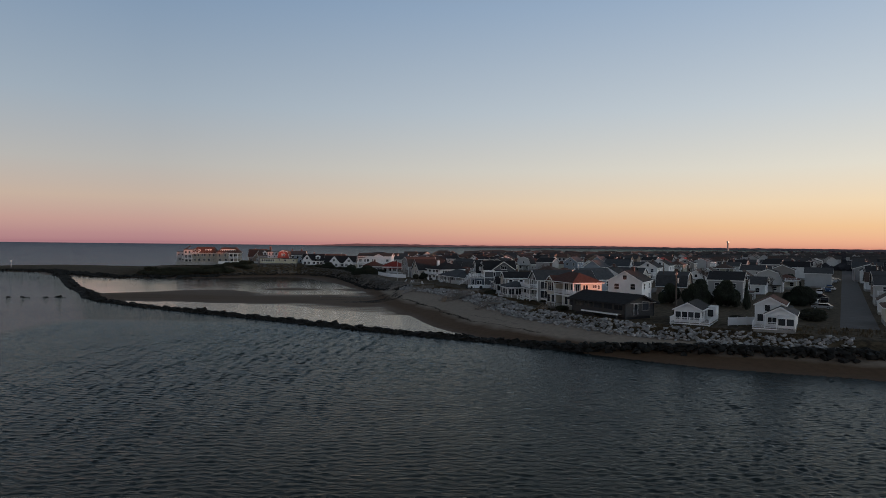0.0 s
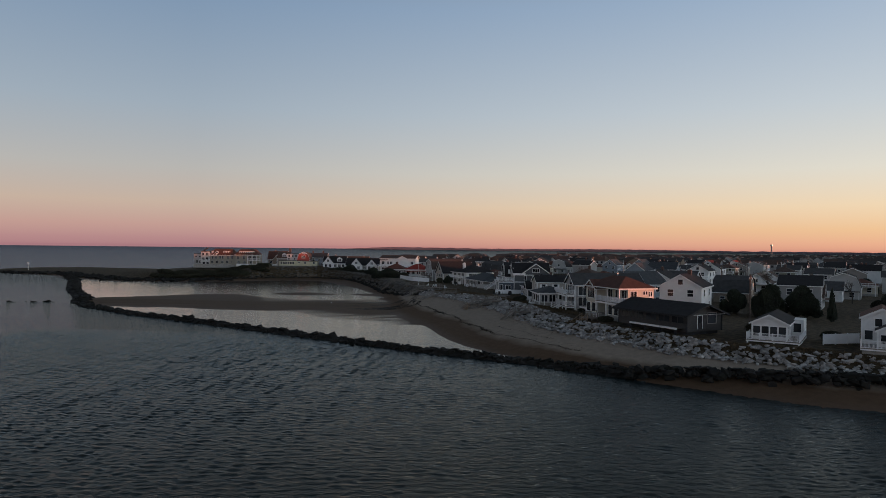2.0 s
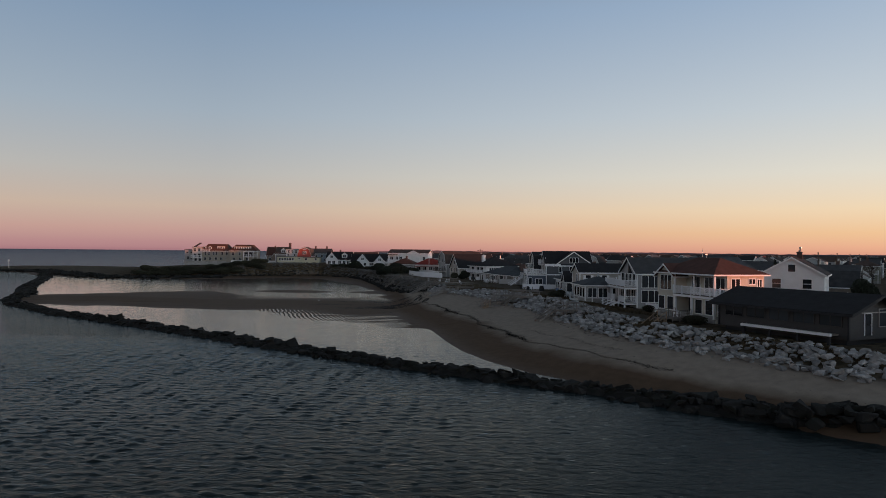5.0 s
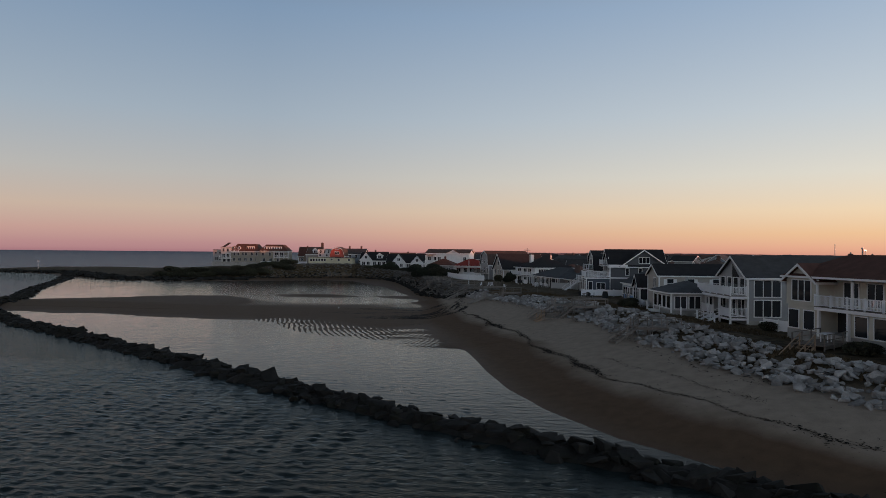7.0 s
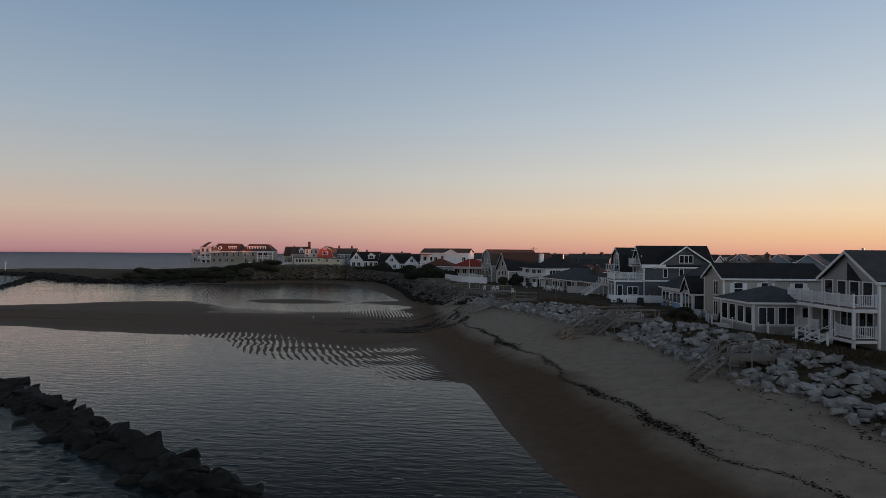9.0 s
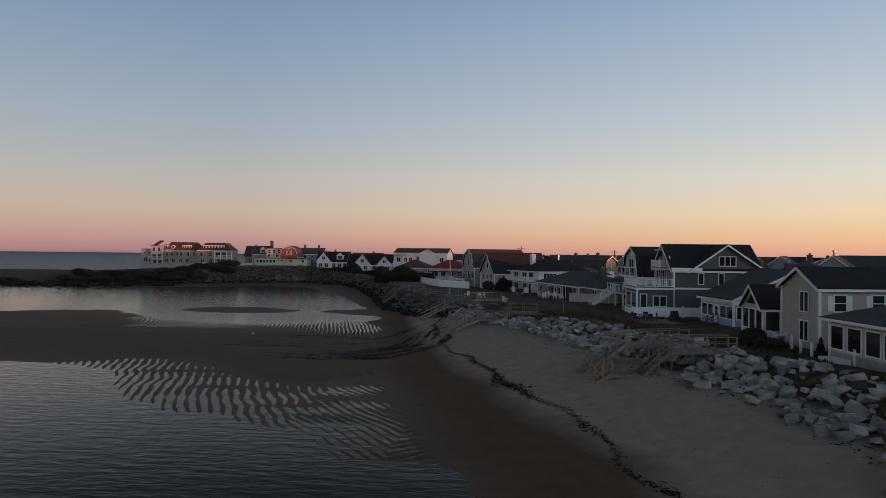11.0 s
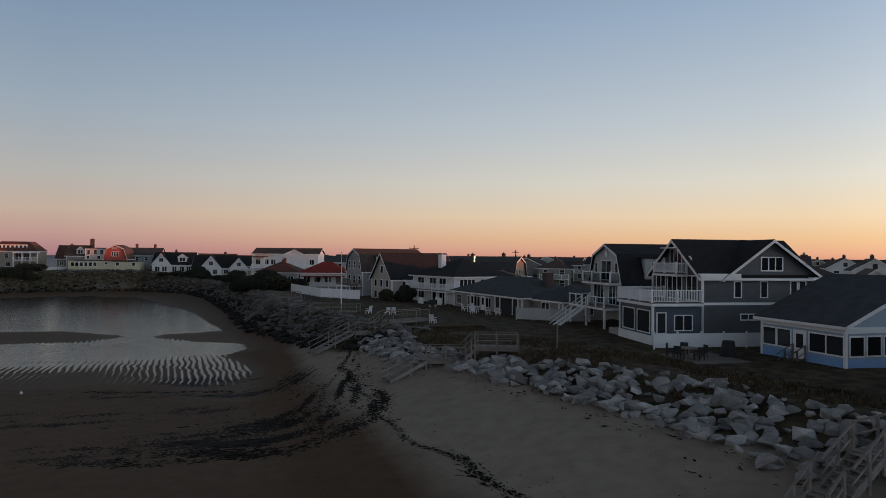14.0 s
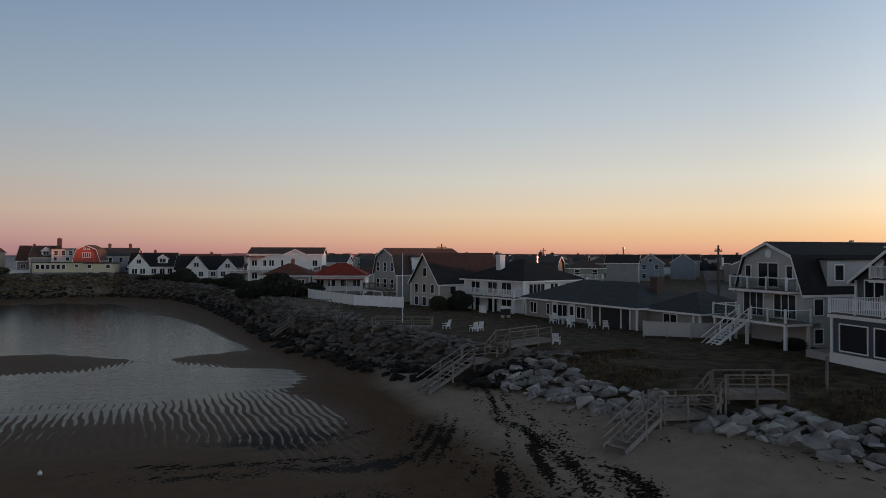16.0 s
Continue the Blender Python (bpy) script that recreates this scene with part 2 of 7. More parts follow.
def water_material(name, color, small, big, strength, rough, most, least, start, deep, tint=(0.9, 0.97, 1.0), full=0.9, fall=1.0):
    """Wind-roughened water: a dark body under a gloss that grows towards grazing, with two crossing sets of waves as relief."""
    m = bpy.data.materials.new(name)
    m.use_nodes = True
    n, l = m.node_tree.nodes, m.node_tree.links
    n.remove(n["Principled BSDF"])
    body, shine, mixed = n.new("ShaderNodeBsdfDiffuse"), n.new("ShaderNodeBsdfGlossy"), n.new("ShaderNodeMixShader")
    body.inputs["Color"].default_value = (*color, 1)
    shine.inputs["Roughness"].default_value, shine.inputs["Color"].default_value = rough, (*tint, 1)
    geo, stretch, turn = n.new("ShaderNodeNewGeometry"), n.new("ShaderNodeMapping"), n.new("ShaderNodeMapping")
    stretch.inputs["Rotation"].default_value, stretch.inputs["Scale"].default_value = (0, 0, radians(28)), (0.5, 1.0, 1.0)
    turn.inputs["Rotation"].default_value, turn.inputs["Scale"].default_value = (0, 0, radians(-8)), (0.35, 1.0, 1.0)
    l.new(geo.outputs["Position"], stretch.inputs[0])
    l.new(geo.outputs["Position"], turn.inputs[0])
    n1, n2, n3 = (n.new("ShaderNodeTexNoise") for _ in range(3))
    n1.inputs["Scale"].default_value, n1.inputs["Detail"].default_value = small, 6
    n1.inputs["Roughness"].default_value = 0.62
    n2.inputs["Scale"].default_value, n2.inputs["Detail"].default_value = big, 4
    n3.inputs["Scale"].default_value, n3.inputs["Detail"].default_value = 0.02, 3
    l.new(stretch.outputs[0], n1.inputs["Vector"])
    l.new(turn.outputs[0], n2.inputs["Vector"])
    l.new(geo.outputs["Position"], n3.inputs["Vector"])
    mad, gust = n.new("ShaderNodeMath"), n.new("ShaderNodeMapRange")
    mad.operation = "MULTIPLY_ADD"
    l.new(n2.outputs["Fac"], mad.inputs[0])
    mad.inputs[1].default_value = 2.0
    l.new(n1.outputs["Fac"], mad.inputs[2])
    gust.inputs[1].default_value, gust.inputs[2].default_value = 0.35, 0.65
    gust.inputs[3].default_value, gust.inputs[4].default_value = strength * 0.6, strength
    l.new(n3.outputs["Fac"], gust.inputs[0])
    relief = n.new("ShaderNodeBump")
    relief.inputs["Distance"].default_value = deep
    l.new(gust.outputs[0], relief.inputs["Strength"])
    l.new(mad.outputs[0], relief.inputs["Height"])
    l.new(relief.outputs[0], shine.inputs["Normal"])
    fres, cap = n.new("ShaderNodeFresnel"), n.new("ShaderNodeMapRange")
    fres.inputs["IOR"].default_value = 1.333
    l.new(relief.outputs[0], fres.inputs["Normal"])
    cap.inputs[1].default_value, cap.inputs[2].default_value = start, full
    cap.inputs[3].default_value, cap.inputs[4].default_value = least, most
    l.new(fres.outputs[0], cap.inputs[0])
    # crests hide one another at grazing, so a rough sea shines less there
    mask, both = n.new("ShaderNodeMapRange"), n.new("ShaderNodeMath")
    mask.inputs[1].default_value, mask.inputs[2].default_value = 0.42, 0.9
    mask.inputs[3].default_value, mask.inputs[4].default_value = 1.0, fall
    l.new(fres.outputs[0], mask.inputs[0])
    both.operation = "MULTIPLY"
    l.new(cap.outputs[0], both.inputs[0])
    # blue of the higher sky is painted into the gloss towards grazing
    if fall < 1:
        lean, sky_tint = n.new("ShaderNodeMapRange"), n.new("ShaderNodeMixRGB")
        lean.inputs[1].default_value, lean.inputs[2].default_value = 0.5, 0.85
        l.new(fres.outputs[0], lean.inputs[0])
        l.new(lean.outputs[0], sky_tint.inputs[0])
        sky_tint.inputs[1].default_value, sky_tint.inputs[2].default_value = (*tint, 1), (0.33, 0.64, 0.96, 1)
        l.new(sky_tint.outputs[0], shine.inputs["Color"])
    l.new(mask.outputs[0], both.inputs[1])
    l.new(both.outputs[0], mixed.inputs[0])
    l.new(body.outputs[0], mixed.inputs[1])
    l.new(shine.outputs[0], mixed.inputs[2])
    l.new(mixed.outputs[0], n["Material Output"].inputs["Surface"])
    return m


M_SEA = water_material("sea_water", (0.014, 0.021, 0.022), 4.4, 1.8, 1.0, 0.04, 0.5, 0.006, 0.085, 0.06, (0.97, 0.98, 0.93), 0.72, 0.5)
M_LAGOON = water_material("lagoon_water", (0.024, 0.024, 0.022), 3.4, 1.4, 0.9, 0.05, 0.88, 0.02, 0.15, 0.034, (0.97, 0.98, 0.97))


def ground_material():
    """Sand that is wet and dark low down and dry above, dune soil and lawn inland."""
    m = bpy.data.materials.new("beach_and_dune")
    m.use_nodes = True
    n, l = m.node_tree.nodes, m.node_tree.links
    b = n["Principled BSDF"]
    geo, sep = n.new("ShaderNodeNewGeometry"), n.new("ShaderNodeSeparateXYZ")
    l.new(geo.outputs["Position"], sep.inputs[0])
    n1, n2, n3 = (n.new("ShaderNodeTexNoise") for _ in range(3))
    for node, s, d in ((n1, 0.12, 6), (n2, 1.1, 6), (n3, 14.0, 3)):
        node.inputs["Scale"].default_value, node.inputs["Detail"].default_value = s, d
        l.new(geo.outputs["Position"], node.inputs["Vector"])
    # the edge between wet and dry wanders by some decimetres of height
    edge = n.new("ShaderNodeMath")
    edge.operation = "MULTIPLY_ADD"
    l.new(n1.outputs["Fac"], edge.inputs[0])
    edge.inputs[1].default_value = 0.9
    l.new(sep.outputs[2], edge.inputs[2])
    wet = n.new("ShaderNodeMapRange")
    wet.inputs[1].default_value, wet.inputs[2].default_value = 1.45, 2.0
    l.new(edge.outputs[0], wet.inputs[0])
    sand = n.new("ShaderNodeMixRGB")
    l.new(wet.outputs[0], sand.inputs[0])
    sand.inputs[1].default_value, sand.inputs[2].default_value = (0.104, 0.067, 0.042, 1), (0.285, 0.238, 0.19, 1)
    att = n.new("ShaderNodeAttribute")
    att.attribute_name = "dune"
    soil = n.new("ShaderNodeMixRGB")
    patch = n.new("ShaderNodeMapRange")
    patch.inputs[1].default_value, patch.inputs[2].default_value = 0.4, 0.6
    l.new(n2.outputs["Fac"], patch.inputs[0])
    l.new(patch.outputs[0], soil.inputs[0])
    soil.inputs[1].default_value, soil.inputs[2].default_value = (0.045, 0.036, 0.023, 1), (0.09, 0.069, 0.043, 1)
    # stranded weed lies in ragged streaks on the sand
    weedy, ragged, cut, strewn = n.new("ShaderNodeAttribute"), n.new("ShaderNodeMath"), n.new("ShaderNodeMapRange"), n.new("ShaderNodeMixRGB")
    weedy.attribute_name = "weed"
    n4 = n.new("ShaderNodeTexNoise")
    n4.inputs["Scale"].default_value, n4.inputs["Detail"].default_value = 5.0, 6
    l.new(geo.outputs["Position"], n4.inputs["Vector"])
    ragged.operation = "MULTIPLY_ADD"
    l.new(n4.outputs["Fac"], ragged.inputs[0])
    ragged.inputs[1].default_value = 2.1
    l.new(weedy.outputs["Fac"], ragged.inputs[2])
    cut.inputs[1].default_value, cut.inputs[2].default_value, cut.inputs[4].default_value = 1.47, 1.55, 0.97
    l.new(ragged.outputs[0], cut.inputs[0])
    l.new(cut.outputs[0], strewn.inputs[0])
    l.new(sand.outputs[0], strewn.inputs[1])
    strewn.inputs[2].default_value = (0.009, 0.007, 0.005, 1)
    mix = n.new("ShaderNodeMixRGB")
    l.new(att.outputs["Fac"], mix.inputs[0])
    l.new(strewn.outputs[0], mix.inputs[1])
    l.new(soil.outputs[0], mix.inputs[2])
    grain, mul = n.new("ShaderNodeMapRange"), n.new("ShaderNodeVectorMath")
    both = n.new("ShaderNodeMath")
    both.operation = "MULTIPLY_ADD"
    l.new(n3.outputs["Fac"], both.inputs[0])
    both.inputs[1].default_value = 0.5
    l.new(n2.outputs["Fac"], both.inputs[2])
    grain.inputs[1].default_value, grain.inputs[2].default_value = 0.4, 1.1
    grain.inputs[3].default_value, grain.inputs[4].default_value = 0.78, 1.22
    l.new(both.outputs[0], grain.inputs[0])
    mul.operation = "SCALE"
    l.new(mix.outputs[0], mul.inputs[0])
    l.new(grain.outputs[0], mul.inputs["Scale"])
    l.new(mul.outputs[0], b.inputs["Base Color"])
    rough = n.new("ShaderNodeMapRange")
    rough.inputs[1].default_value, rough.inputs[2].default_value = 0.05, 0.5
    rough.inputs[3].default_value, rough.inputs[4].default_value = 0.62, 0.95
    b.inputs["Specular IOR Level"].default_value = 0.1
    l.new(sep.outputs[2], rough.inputs[0])
    l.new(rough.outputs[0], b.inputs["Roughness"])
    relief = n.new("ShaderNodeBump")
    relief.inputs["Strength"].default_value, relief.inputs["Distance"].default_value = 0.35, 0.08
    l.new(both.outputs[0], relief.inputs["Height"])
    l.new(relief.outputs[0], b.inputs["Normal"])
    return m


M_GROUND = ground_material()

# ---- ground, sea and shore ----
# foot of the rock bank along the beach, then round the cove to the point; (x, y, height of the sand at the foot)
SHORE = [(1500, -700, 1.4), (300, -25, 1.4), (100, 72, 1.4), (61.5, 97.5, 1.9), (45, 105.2, 2.2), (30.6, 115.6, 2.5), (20.2, 129.8, 2.7), (14.6, 141.8, 2.8), (10.6, 156.3, 2.9), (7.4, 171, 3.0),
         (2.6, 183, 3.2), (-2.6, 196.2, 3.3), (-7.2, 206.8, 3.2), (-13, 215.5, 2.9), (-19.6, 230.4, 1.9), (-24, 243, 0.9), (-32, 261, 0.55), (-40, 290, 0.5), (-52, 325, 0.5), (-62, 347, 0.5),
         (-80, 360, 0.5), (-100, 353, 0.5), (-118, 338, 0.5), (-135, 330, 0.4), (-163, 328, 0.4), (-185, 346, 0.5), (-223, 378, 0.4), (-254, 385, 0.3), (-300, 392, 0.2)]
NORTH = [(-300, 440, 0.2), (-262, 470, 0.4), (-200, 452, 0.5), (-165, 425, 0.6), (-110, 455, 0.6), (-60, 540, 0.8), (20, 720, 0.8), (160, 1050, 0.8), (520, 1500, 0.8), (1500, 2050, 0.8), (4900, 3000, 0.8), (4900, -2200, 1.4)]
LAND = np.array(SHORE + NORTH, float)
BREAKWATER = [(72, 93.5), (62, 96.6), (48, 101.2), (36, 105.5), (24.5, 110.2), (17, 115.4), (10, 120.6), (1.5, 125.3), (-10, 132), (-17.4, 136.8), (-28, 143.8), (-41, 152.8), (-55, 162), (-80, 178), (-104, 197),
              (-112, 208), (-122, 225), (-144, 256), (-179, 312), (-223, 378)]
LAGOON = np.array(BREAKWATER + [(-185, 350), (-163, 332), (-135, 334), (-100, 357), (-80, 364), (-58, 350), (-20, 245), (0, 200), (15, 160), (25, 130), (50, 108)], float)


def inside(poly, x, y):
    hit = np.zeros(x.shape, bool)
    px, py = poly[:, 0], poly[:, 1]
    for i in range(len(poly)):
        x0, y0, x1, y1 = px[i - 1], py[i - 1], px[i], py[i]
        cross = (y0 > y) != (y1 > y)
        hit ^= cross & (x < (x1 - x0) * (y - y0) / ((y1 - y0) or 1e-9) + x0)
    return hit


def shore_distance(x, y):
    """Metres inland of the foot of the bank (negative: seaward), and the height of that foot."""
    best, foot = np.full(x.shape, 1e9), np.zeros(x.shape)
    for i in range(len(LAND)):
        (ax, ay, az), (bx, by, bz) = LAND[i - 1], LAND[i]
        k = np.clip(((x - ax) * (bx - ax) + (y - ay) * (by - ay)) / ((bx - ax) ** 2 + (by - ay) ** 2), 0, 1)
        d = np.hypot(x - ax - k * (bx - ax), y - ay - k * (by - ay))
        foot = np.where(d < best, az + k * (bz - az), foot)
        best = np.minimum(best, d)
    return np.where(inside(LAND, x, y), best, -best), foot


def step(a, b, v):
    k = np.clip((v - a) / (b - a), 0, 1)
    return k * k * (3 - 2 * k)


def wander(x, y, s, seed):
    """A cheap smooth noise out of sines, about -1 to 1."""
    r = np.random.RandomState(seed)
    out = 0
    for i in range(5):
        a, f, p = r.uniform(0, 6.28), s * r.uniform(0.6, 1.7), r.uniform(0, 6.28)
        out = out + np.sin((x * np.cos(a) + y * np.sin(a)) * f + p)
    return out / 3.2


def mound(x, y, cx, cy, ax, ay):
    """A low sand island whose edge just stands out of the pool."""
    return 0.03 + 0.12 * (1 - ((x - cx) / ax) ** 2 - ((y - cy) / ay) ** 2)


def tidal_flat(x, y):
    """The flat behind the breakwater: two pools, a sand bar between them, and rippled shallows along both its edges."""
    edge = 1.3 * wander(x * 0.35, y, 0.45, 11) + 0.6 * wander(x * 0.5, y, 1.3, 12)
    south_bar = np.interp(x, [-150, -97, -80, -65, -50, -41, -32, -24.5, -20.5, -17, -8], [201, 198, 198, 194.5, 194, 197, 190, 183.5, 188, 194, 175])
    south_deep = np.interp(x, [-150, -97, -60, -46, -42, -37, -30, -26, -22, -17, -10], [199, 196, 192.5, 189, 187.5, 180, 176.5, 175.5, 170.5, 168, 166])
    north_bar = np.interp(x, [-150, -118, -100, -83, -71, -58, -44, -32, -28, -22], [216, 220, 223, 222, 219.5, 219.5, 220, 220, 217, 216])
    north_deep = np.interp(x, [-150, -118, -103, -98, -88, -80, -72, -63, -51, -42, -37, -33, -30, -24], [218, 224, 234, 243, 247, 247, 242, 233.5, 232.5, 234, 236, 239, 237, 233])
    ys, yn = y + edge, y - edge
    into_s = np.clip((ys - south_deep) / np.maximum(south_bar - south_deep, 1.5), 0, 1)
    into_n = np.clip((north_deep - yn) / np.maximum(north_deep - north_bar, 1.5), 0, 1)
    shelf_n = np.interp(x, [-75, -62], [0.06, 0.0])
    south = -0.3 + 0.312 * step(south_deep - 5, south_deep + 1, ys) + 0.05 * into_s
    north = -0.34 + (0.34 + shelf_n) * step(north_deep + 7, north_deep - 1, yn) + 0.075 * into_n
    bar = 0.16 * step(south_bar - 0.5, south_bar + 4, ys) * step(north_bar + 0.5, north_bar - 4, yn)
    flat = np.where(y < 206, south, north) + bar
    flat = np.maximum(flat, np.maximum(mound(x, y + edge, -58, 253.5, 11, 6.5), mound(x, y + edge, -31, 254.5, 11, 6)))
    flat = flat + 0.016 * wander(x, y, 0.12, 14) + 0.010 * wander(x, y, 0.6, 15)
    # ripple marks
    warp = 0.9 * wander(x, y, 0.13, 21) + 0.16 * wander(x, y, 0.6, 22)
    crest_s = np.sin((x * 0.9 + y * 0.43 + warp + 0.12 * wander(x, y, 1.4, 25)) * 6.28 / 0.78)
    fine = np.sin((x * 0.8 + y * 0.6 + warp) * 6.28 / 0.62)
    crest_s = crest_s + (fine - crest_s) * step(-23, -19, x)
    crest_n = np.sin((x * 0.96 + y * 0.28 + warp * 0.8 + 0.12 * wander(x, y, 1.6, 24)) * 6.28 / 0.6)
    zone_s = step(south_deep - 4, south_deep, ys) * step(south_bar + 1.5, south_bar - 1.0, ys) * step(-54, -44, x)
    zone_n = step(north_bar - 1.5, north_bar + 0.5, yn) * step(north_deep + 4, north_deep, yn) * (0.35 + 0.65 * step(-76, -64, x))
    shore_n = (np.exp(-((mound(x, y, -58, 253.5, 11, 6.5) - 0.03) / 0.06) ** 2) + np.exp(-((mound(x, y, -31, 254.5, 11, 6) - 0.03) / 0.06) ** 2)) * step(256, 251, y)
    ripple = np.where(y < 206, zone_s * crest_s, np.maximum(zone_n, 0.6 * shore_n) * crest_n)
    gaps = np.clip(0.75 + 0.35 * wander(x, y, 0.25, 23) + np.where(y < 206, 0.4, 0.15) * wander(x * 0.45, y, 1.7, 26), 0.12, 1.5)
    return flat + 0.06 * ripple * gaps + np.where(y < 206, 0.016, 0.006) * zone_s * wander(x * 0.4, y, 1.5, 27)


# patches of stranded weed: middle, half lengths, strength
WEED_PATCHES = ((-22.5, 201, 5.5, 2.4, 1.2), (-20, 204.5, 4.5, 2.4, 1.0), (-28.5, 199.5, 5, 2.2, 0.7), (-25, 209, 4, 2, 0.5), (-29.0, 221.3, 3.6, 2.4, 1.5), (-24, 214.6, 3.5, 1.3, 1.2), (-20.2, 216.5, 1.6, 3.6, 0.9),
                (-15.8, 210, 1.5, 5, 0.7), (-16, 220, 1.0, 4, 0.6), (-18, 207.5, 1.6, 4, 0.7), (-14, 203, 1.2, 4.5, 0.6), (-17, 201, 3, 2, 0.8), (-34, 207, 9, 3, 0.35), (-30, 215, 8, 1.6, 0.5), (-19.8, 190.5, 1.6, 1.2, 0.5))


def weed_cover(x, y):
    """How thickly weed lies, drawn out into streaks that swing round towards the stairs."""
    much = 0
    for cx, cy, ax, ay, k in WEED_PATCHES:
        much = np.maximum(much, k * np.exp(-((x - cx) / ax) ** 2 - ((y - cy) / ay) ** 2))
    a = np.interp(x, [-30, -23, -17, -14], [0.1, 0.35, 1.15, 1.5])
    px, py = x + 20 + 0.8 * wander(x, y, 0.35, 62), y - 206 + 0.8 * wander(x, y, 0.35, 63)
    u, v = px * np.cos(a) + py * np.sin(a), py * np.cos(a) - px * np.sin(a)
    streak = 0.6 * wander(u * 0.22, v, 2.6, 60) + 0.5 * wander(u * 0.3, v, 6.0, 61)
    return np.where(much > 0.02, much * 0.7 + 0.42 * streak * step(0.02, 0.25, much), 0) * step(0.9, -0.3, shore_distance(x, y)[0])


def height(x, y):
    x, y = np.asarray(x, float), np.asarray(y, float)
    d, foot = shore_distance(x, y)
    spit = step(-95, -150, x)
    top = 3.9 - 0.15 * step(225, 245, y) + 2.3 * step(-58, -84, x) * (1 - step(-108, -128, x)) - 2.4 * step(-158, -205, x)
    bank = foot + (top - foot) * step(0.3, 5.5 + 12 * spit, d) - 0.5 * step(18, 70, d) * (1 - spit)
    bank = bank + 0.45 * np.exp(-((d - 6.5) / 3) ** 2) * step(150, 160, y) * (1 - step(206, 216, y))
    bank = bank + 0.10 * wander(x, y, 0.35, 3) * step(3, 8, d) * (1 - step(20, 30, d))
    slope = np.interp(y, [98, 112, 120, 129, 134, 143, 157, 168, 175, 188, 195, 205, 216, 222, 228, 236, 244, 256, 270, 282, 300, 315, 332], [0.22, 0.27, 0.26, 0.195, 0.185, 0.172, 0.176, 0.174, 0.184, 0.201, 0.197, 0.222, 0.261, 0.29, 0.31, 0.165, 0.2, 0.25, 0.12, 0.095, 0.063, 0.046, 0.033])
    beach = foot + d * slope + 0.04 * wander(x, y, 0.12, 8)
    flat = tidal_flat(x, y)
    rim = np.exp(-((beach - 0.02) / 0.14) ** 2) * step(225, 232, y) * step(-30, -26, -x - 55)
    beach = beach + 0.09 * rim * np.sin((x * 0.25 + y * 0.97 + 1.2 * wander(x, y, 0.2, 51)) * 6.28 / 1.5)
    sea = np.where(inside(LAGOON, x, y), flat, -3.0)
    low = np.maximum(beach, sea)
    k = 0.12
    low = np.where(sea > -2, k * np.logaddexp(beach / k, sea / k), low)
    z = np.where(d > 0, bank, np.minimum(low, np.maximum(foot, sea)))
    return np.where(d < -400, -3.0, z), d


def axis_lines(stops):
    out = [stops[0][0]]
    for (a, s), (b, _) in zip(stops, stops[1:]):
        n = max(1, round((b - a) / s))
        out += [a + (b - a) * (i + 1) / n for i in range(n)]
    return np.array(out)


gx = axis_lines([(-4900, 700), (-700, 40), (-320, 8), (-150, 2.0), (-100, 0.5), (-66, 0.16), (-13, 0.5), (5, 1.0), (70, 4), (160, 20), (500, 200), (4900, 0)])
gy = axis_lines([(-2300, 300), (-200, 25), (60, 4), (92, 1.0), (150, 0.45), (164, 0.22), (243, 0.32), (264, 0.5), (310, 2.0), (400, 5), (560, 25), (1300, 200), (4900, 0)])
XX, YY = np.meshgrid(gx, gy)
ZZ, DD = height(XX, YY)
nx, ny = len(gx), len(gy)
verts = np.stack([XX, YY, ZZ], -1).reshape(-1, 3)
idx = np.arange(nx * ny).reshape(ny, nx)
quads = np.stack([idx[:-1, :-1], idx[:-1, 1:], idx[1:, 1:], idx[1:, :-1]], -1).reshape(-1, 4)
me = bpy.data.meshes.new("ground")
me.from_pydata(verts.tolist(), [], quads.tolist())
me.materials.append(M_GROUND)
dune = me.attributes.new("dune", "FLOAT", "POINT")
cover = step(0.0, 1.6, DD + 1.2 * wander(XX, YY, 0.4, 31)) * (1 - 0.0)
dune.data.foreach_set("value", cover.ravel().astype(np.float32))
strewn = me.attributes.new("weed", "FLOAT", "POINT")
strewn.data.foreach_set("value", weed_cover(XX, YY).ravel().astype(np.float32))
me.polygons.foreach_set("use_smooth", [True] * len(me.polygons))
ground = tagged(new("ground", me), "brown sand beach, tidal flat and dune soil", "ground", kind="structure")


def ground_z(x, y):
    """Height of the ground sheet, read between its grid lines."""
    i, k = int(np.clip(np.searchsorted(gy, y) - 1, 0, ny - 2)), int(np.clip(np.searchsorted(gx, x) - 1, 0, nx - 2))
    u, v = (x - gx[k]) / (gx[k + 1] - gx[k]), (y - gy[i]) / (gy[i + 1] - gy[i])
    return float((ZZ[i, k] * (1 - u) + ZZ[i, k + 1] * u) * (1 - v) + (ZZ[i + 1, k] * (1 - u) + ZZ[i + 1, k + 1] * u) * v)


def part(name, bm, mat, parent, label="", kind=""):
    data = bpy.data.meshes.new(name)
    bm.to_mesh(data)
    bm.free()
    data.materials.append(mat)
    ob = new(name, data)
    ob.parent = parent
    return tagged(ob, label, kind=kind)


def shared(name, data, parent, m=None):
    """A further object on a mesh that another one has."""
    ob = new(name, data)
    ob.parent = parent
    if m is not None:
        ob.matrix_basis = m
    return ob


def thing(name, m, label, category, group=""):
    ob = new(name)
    ob.empty_display_size = 0.3
    ob.matrix_basis = m
    return tagged(ob, label, category, group)


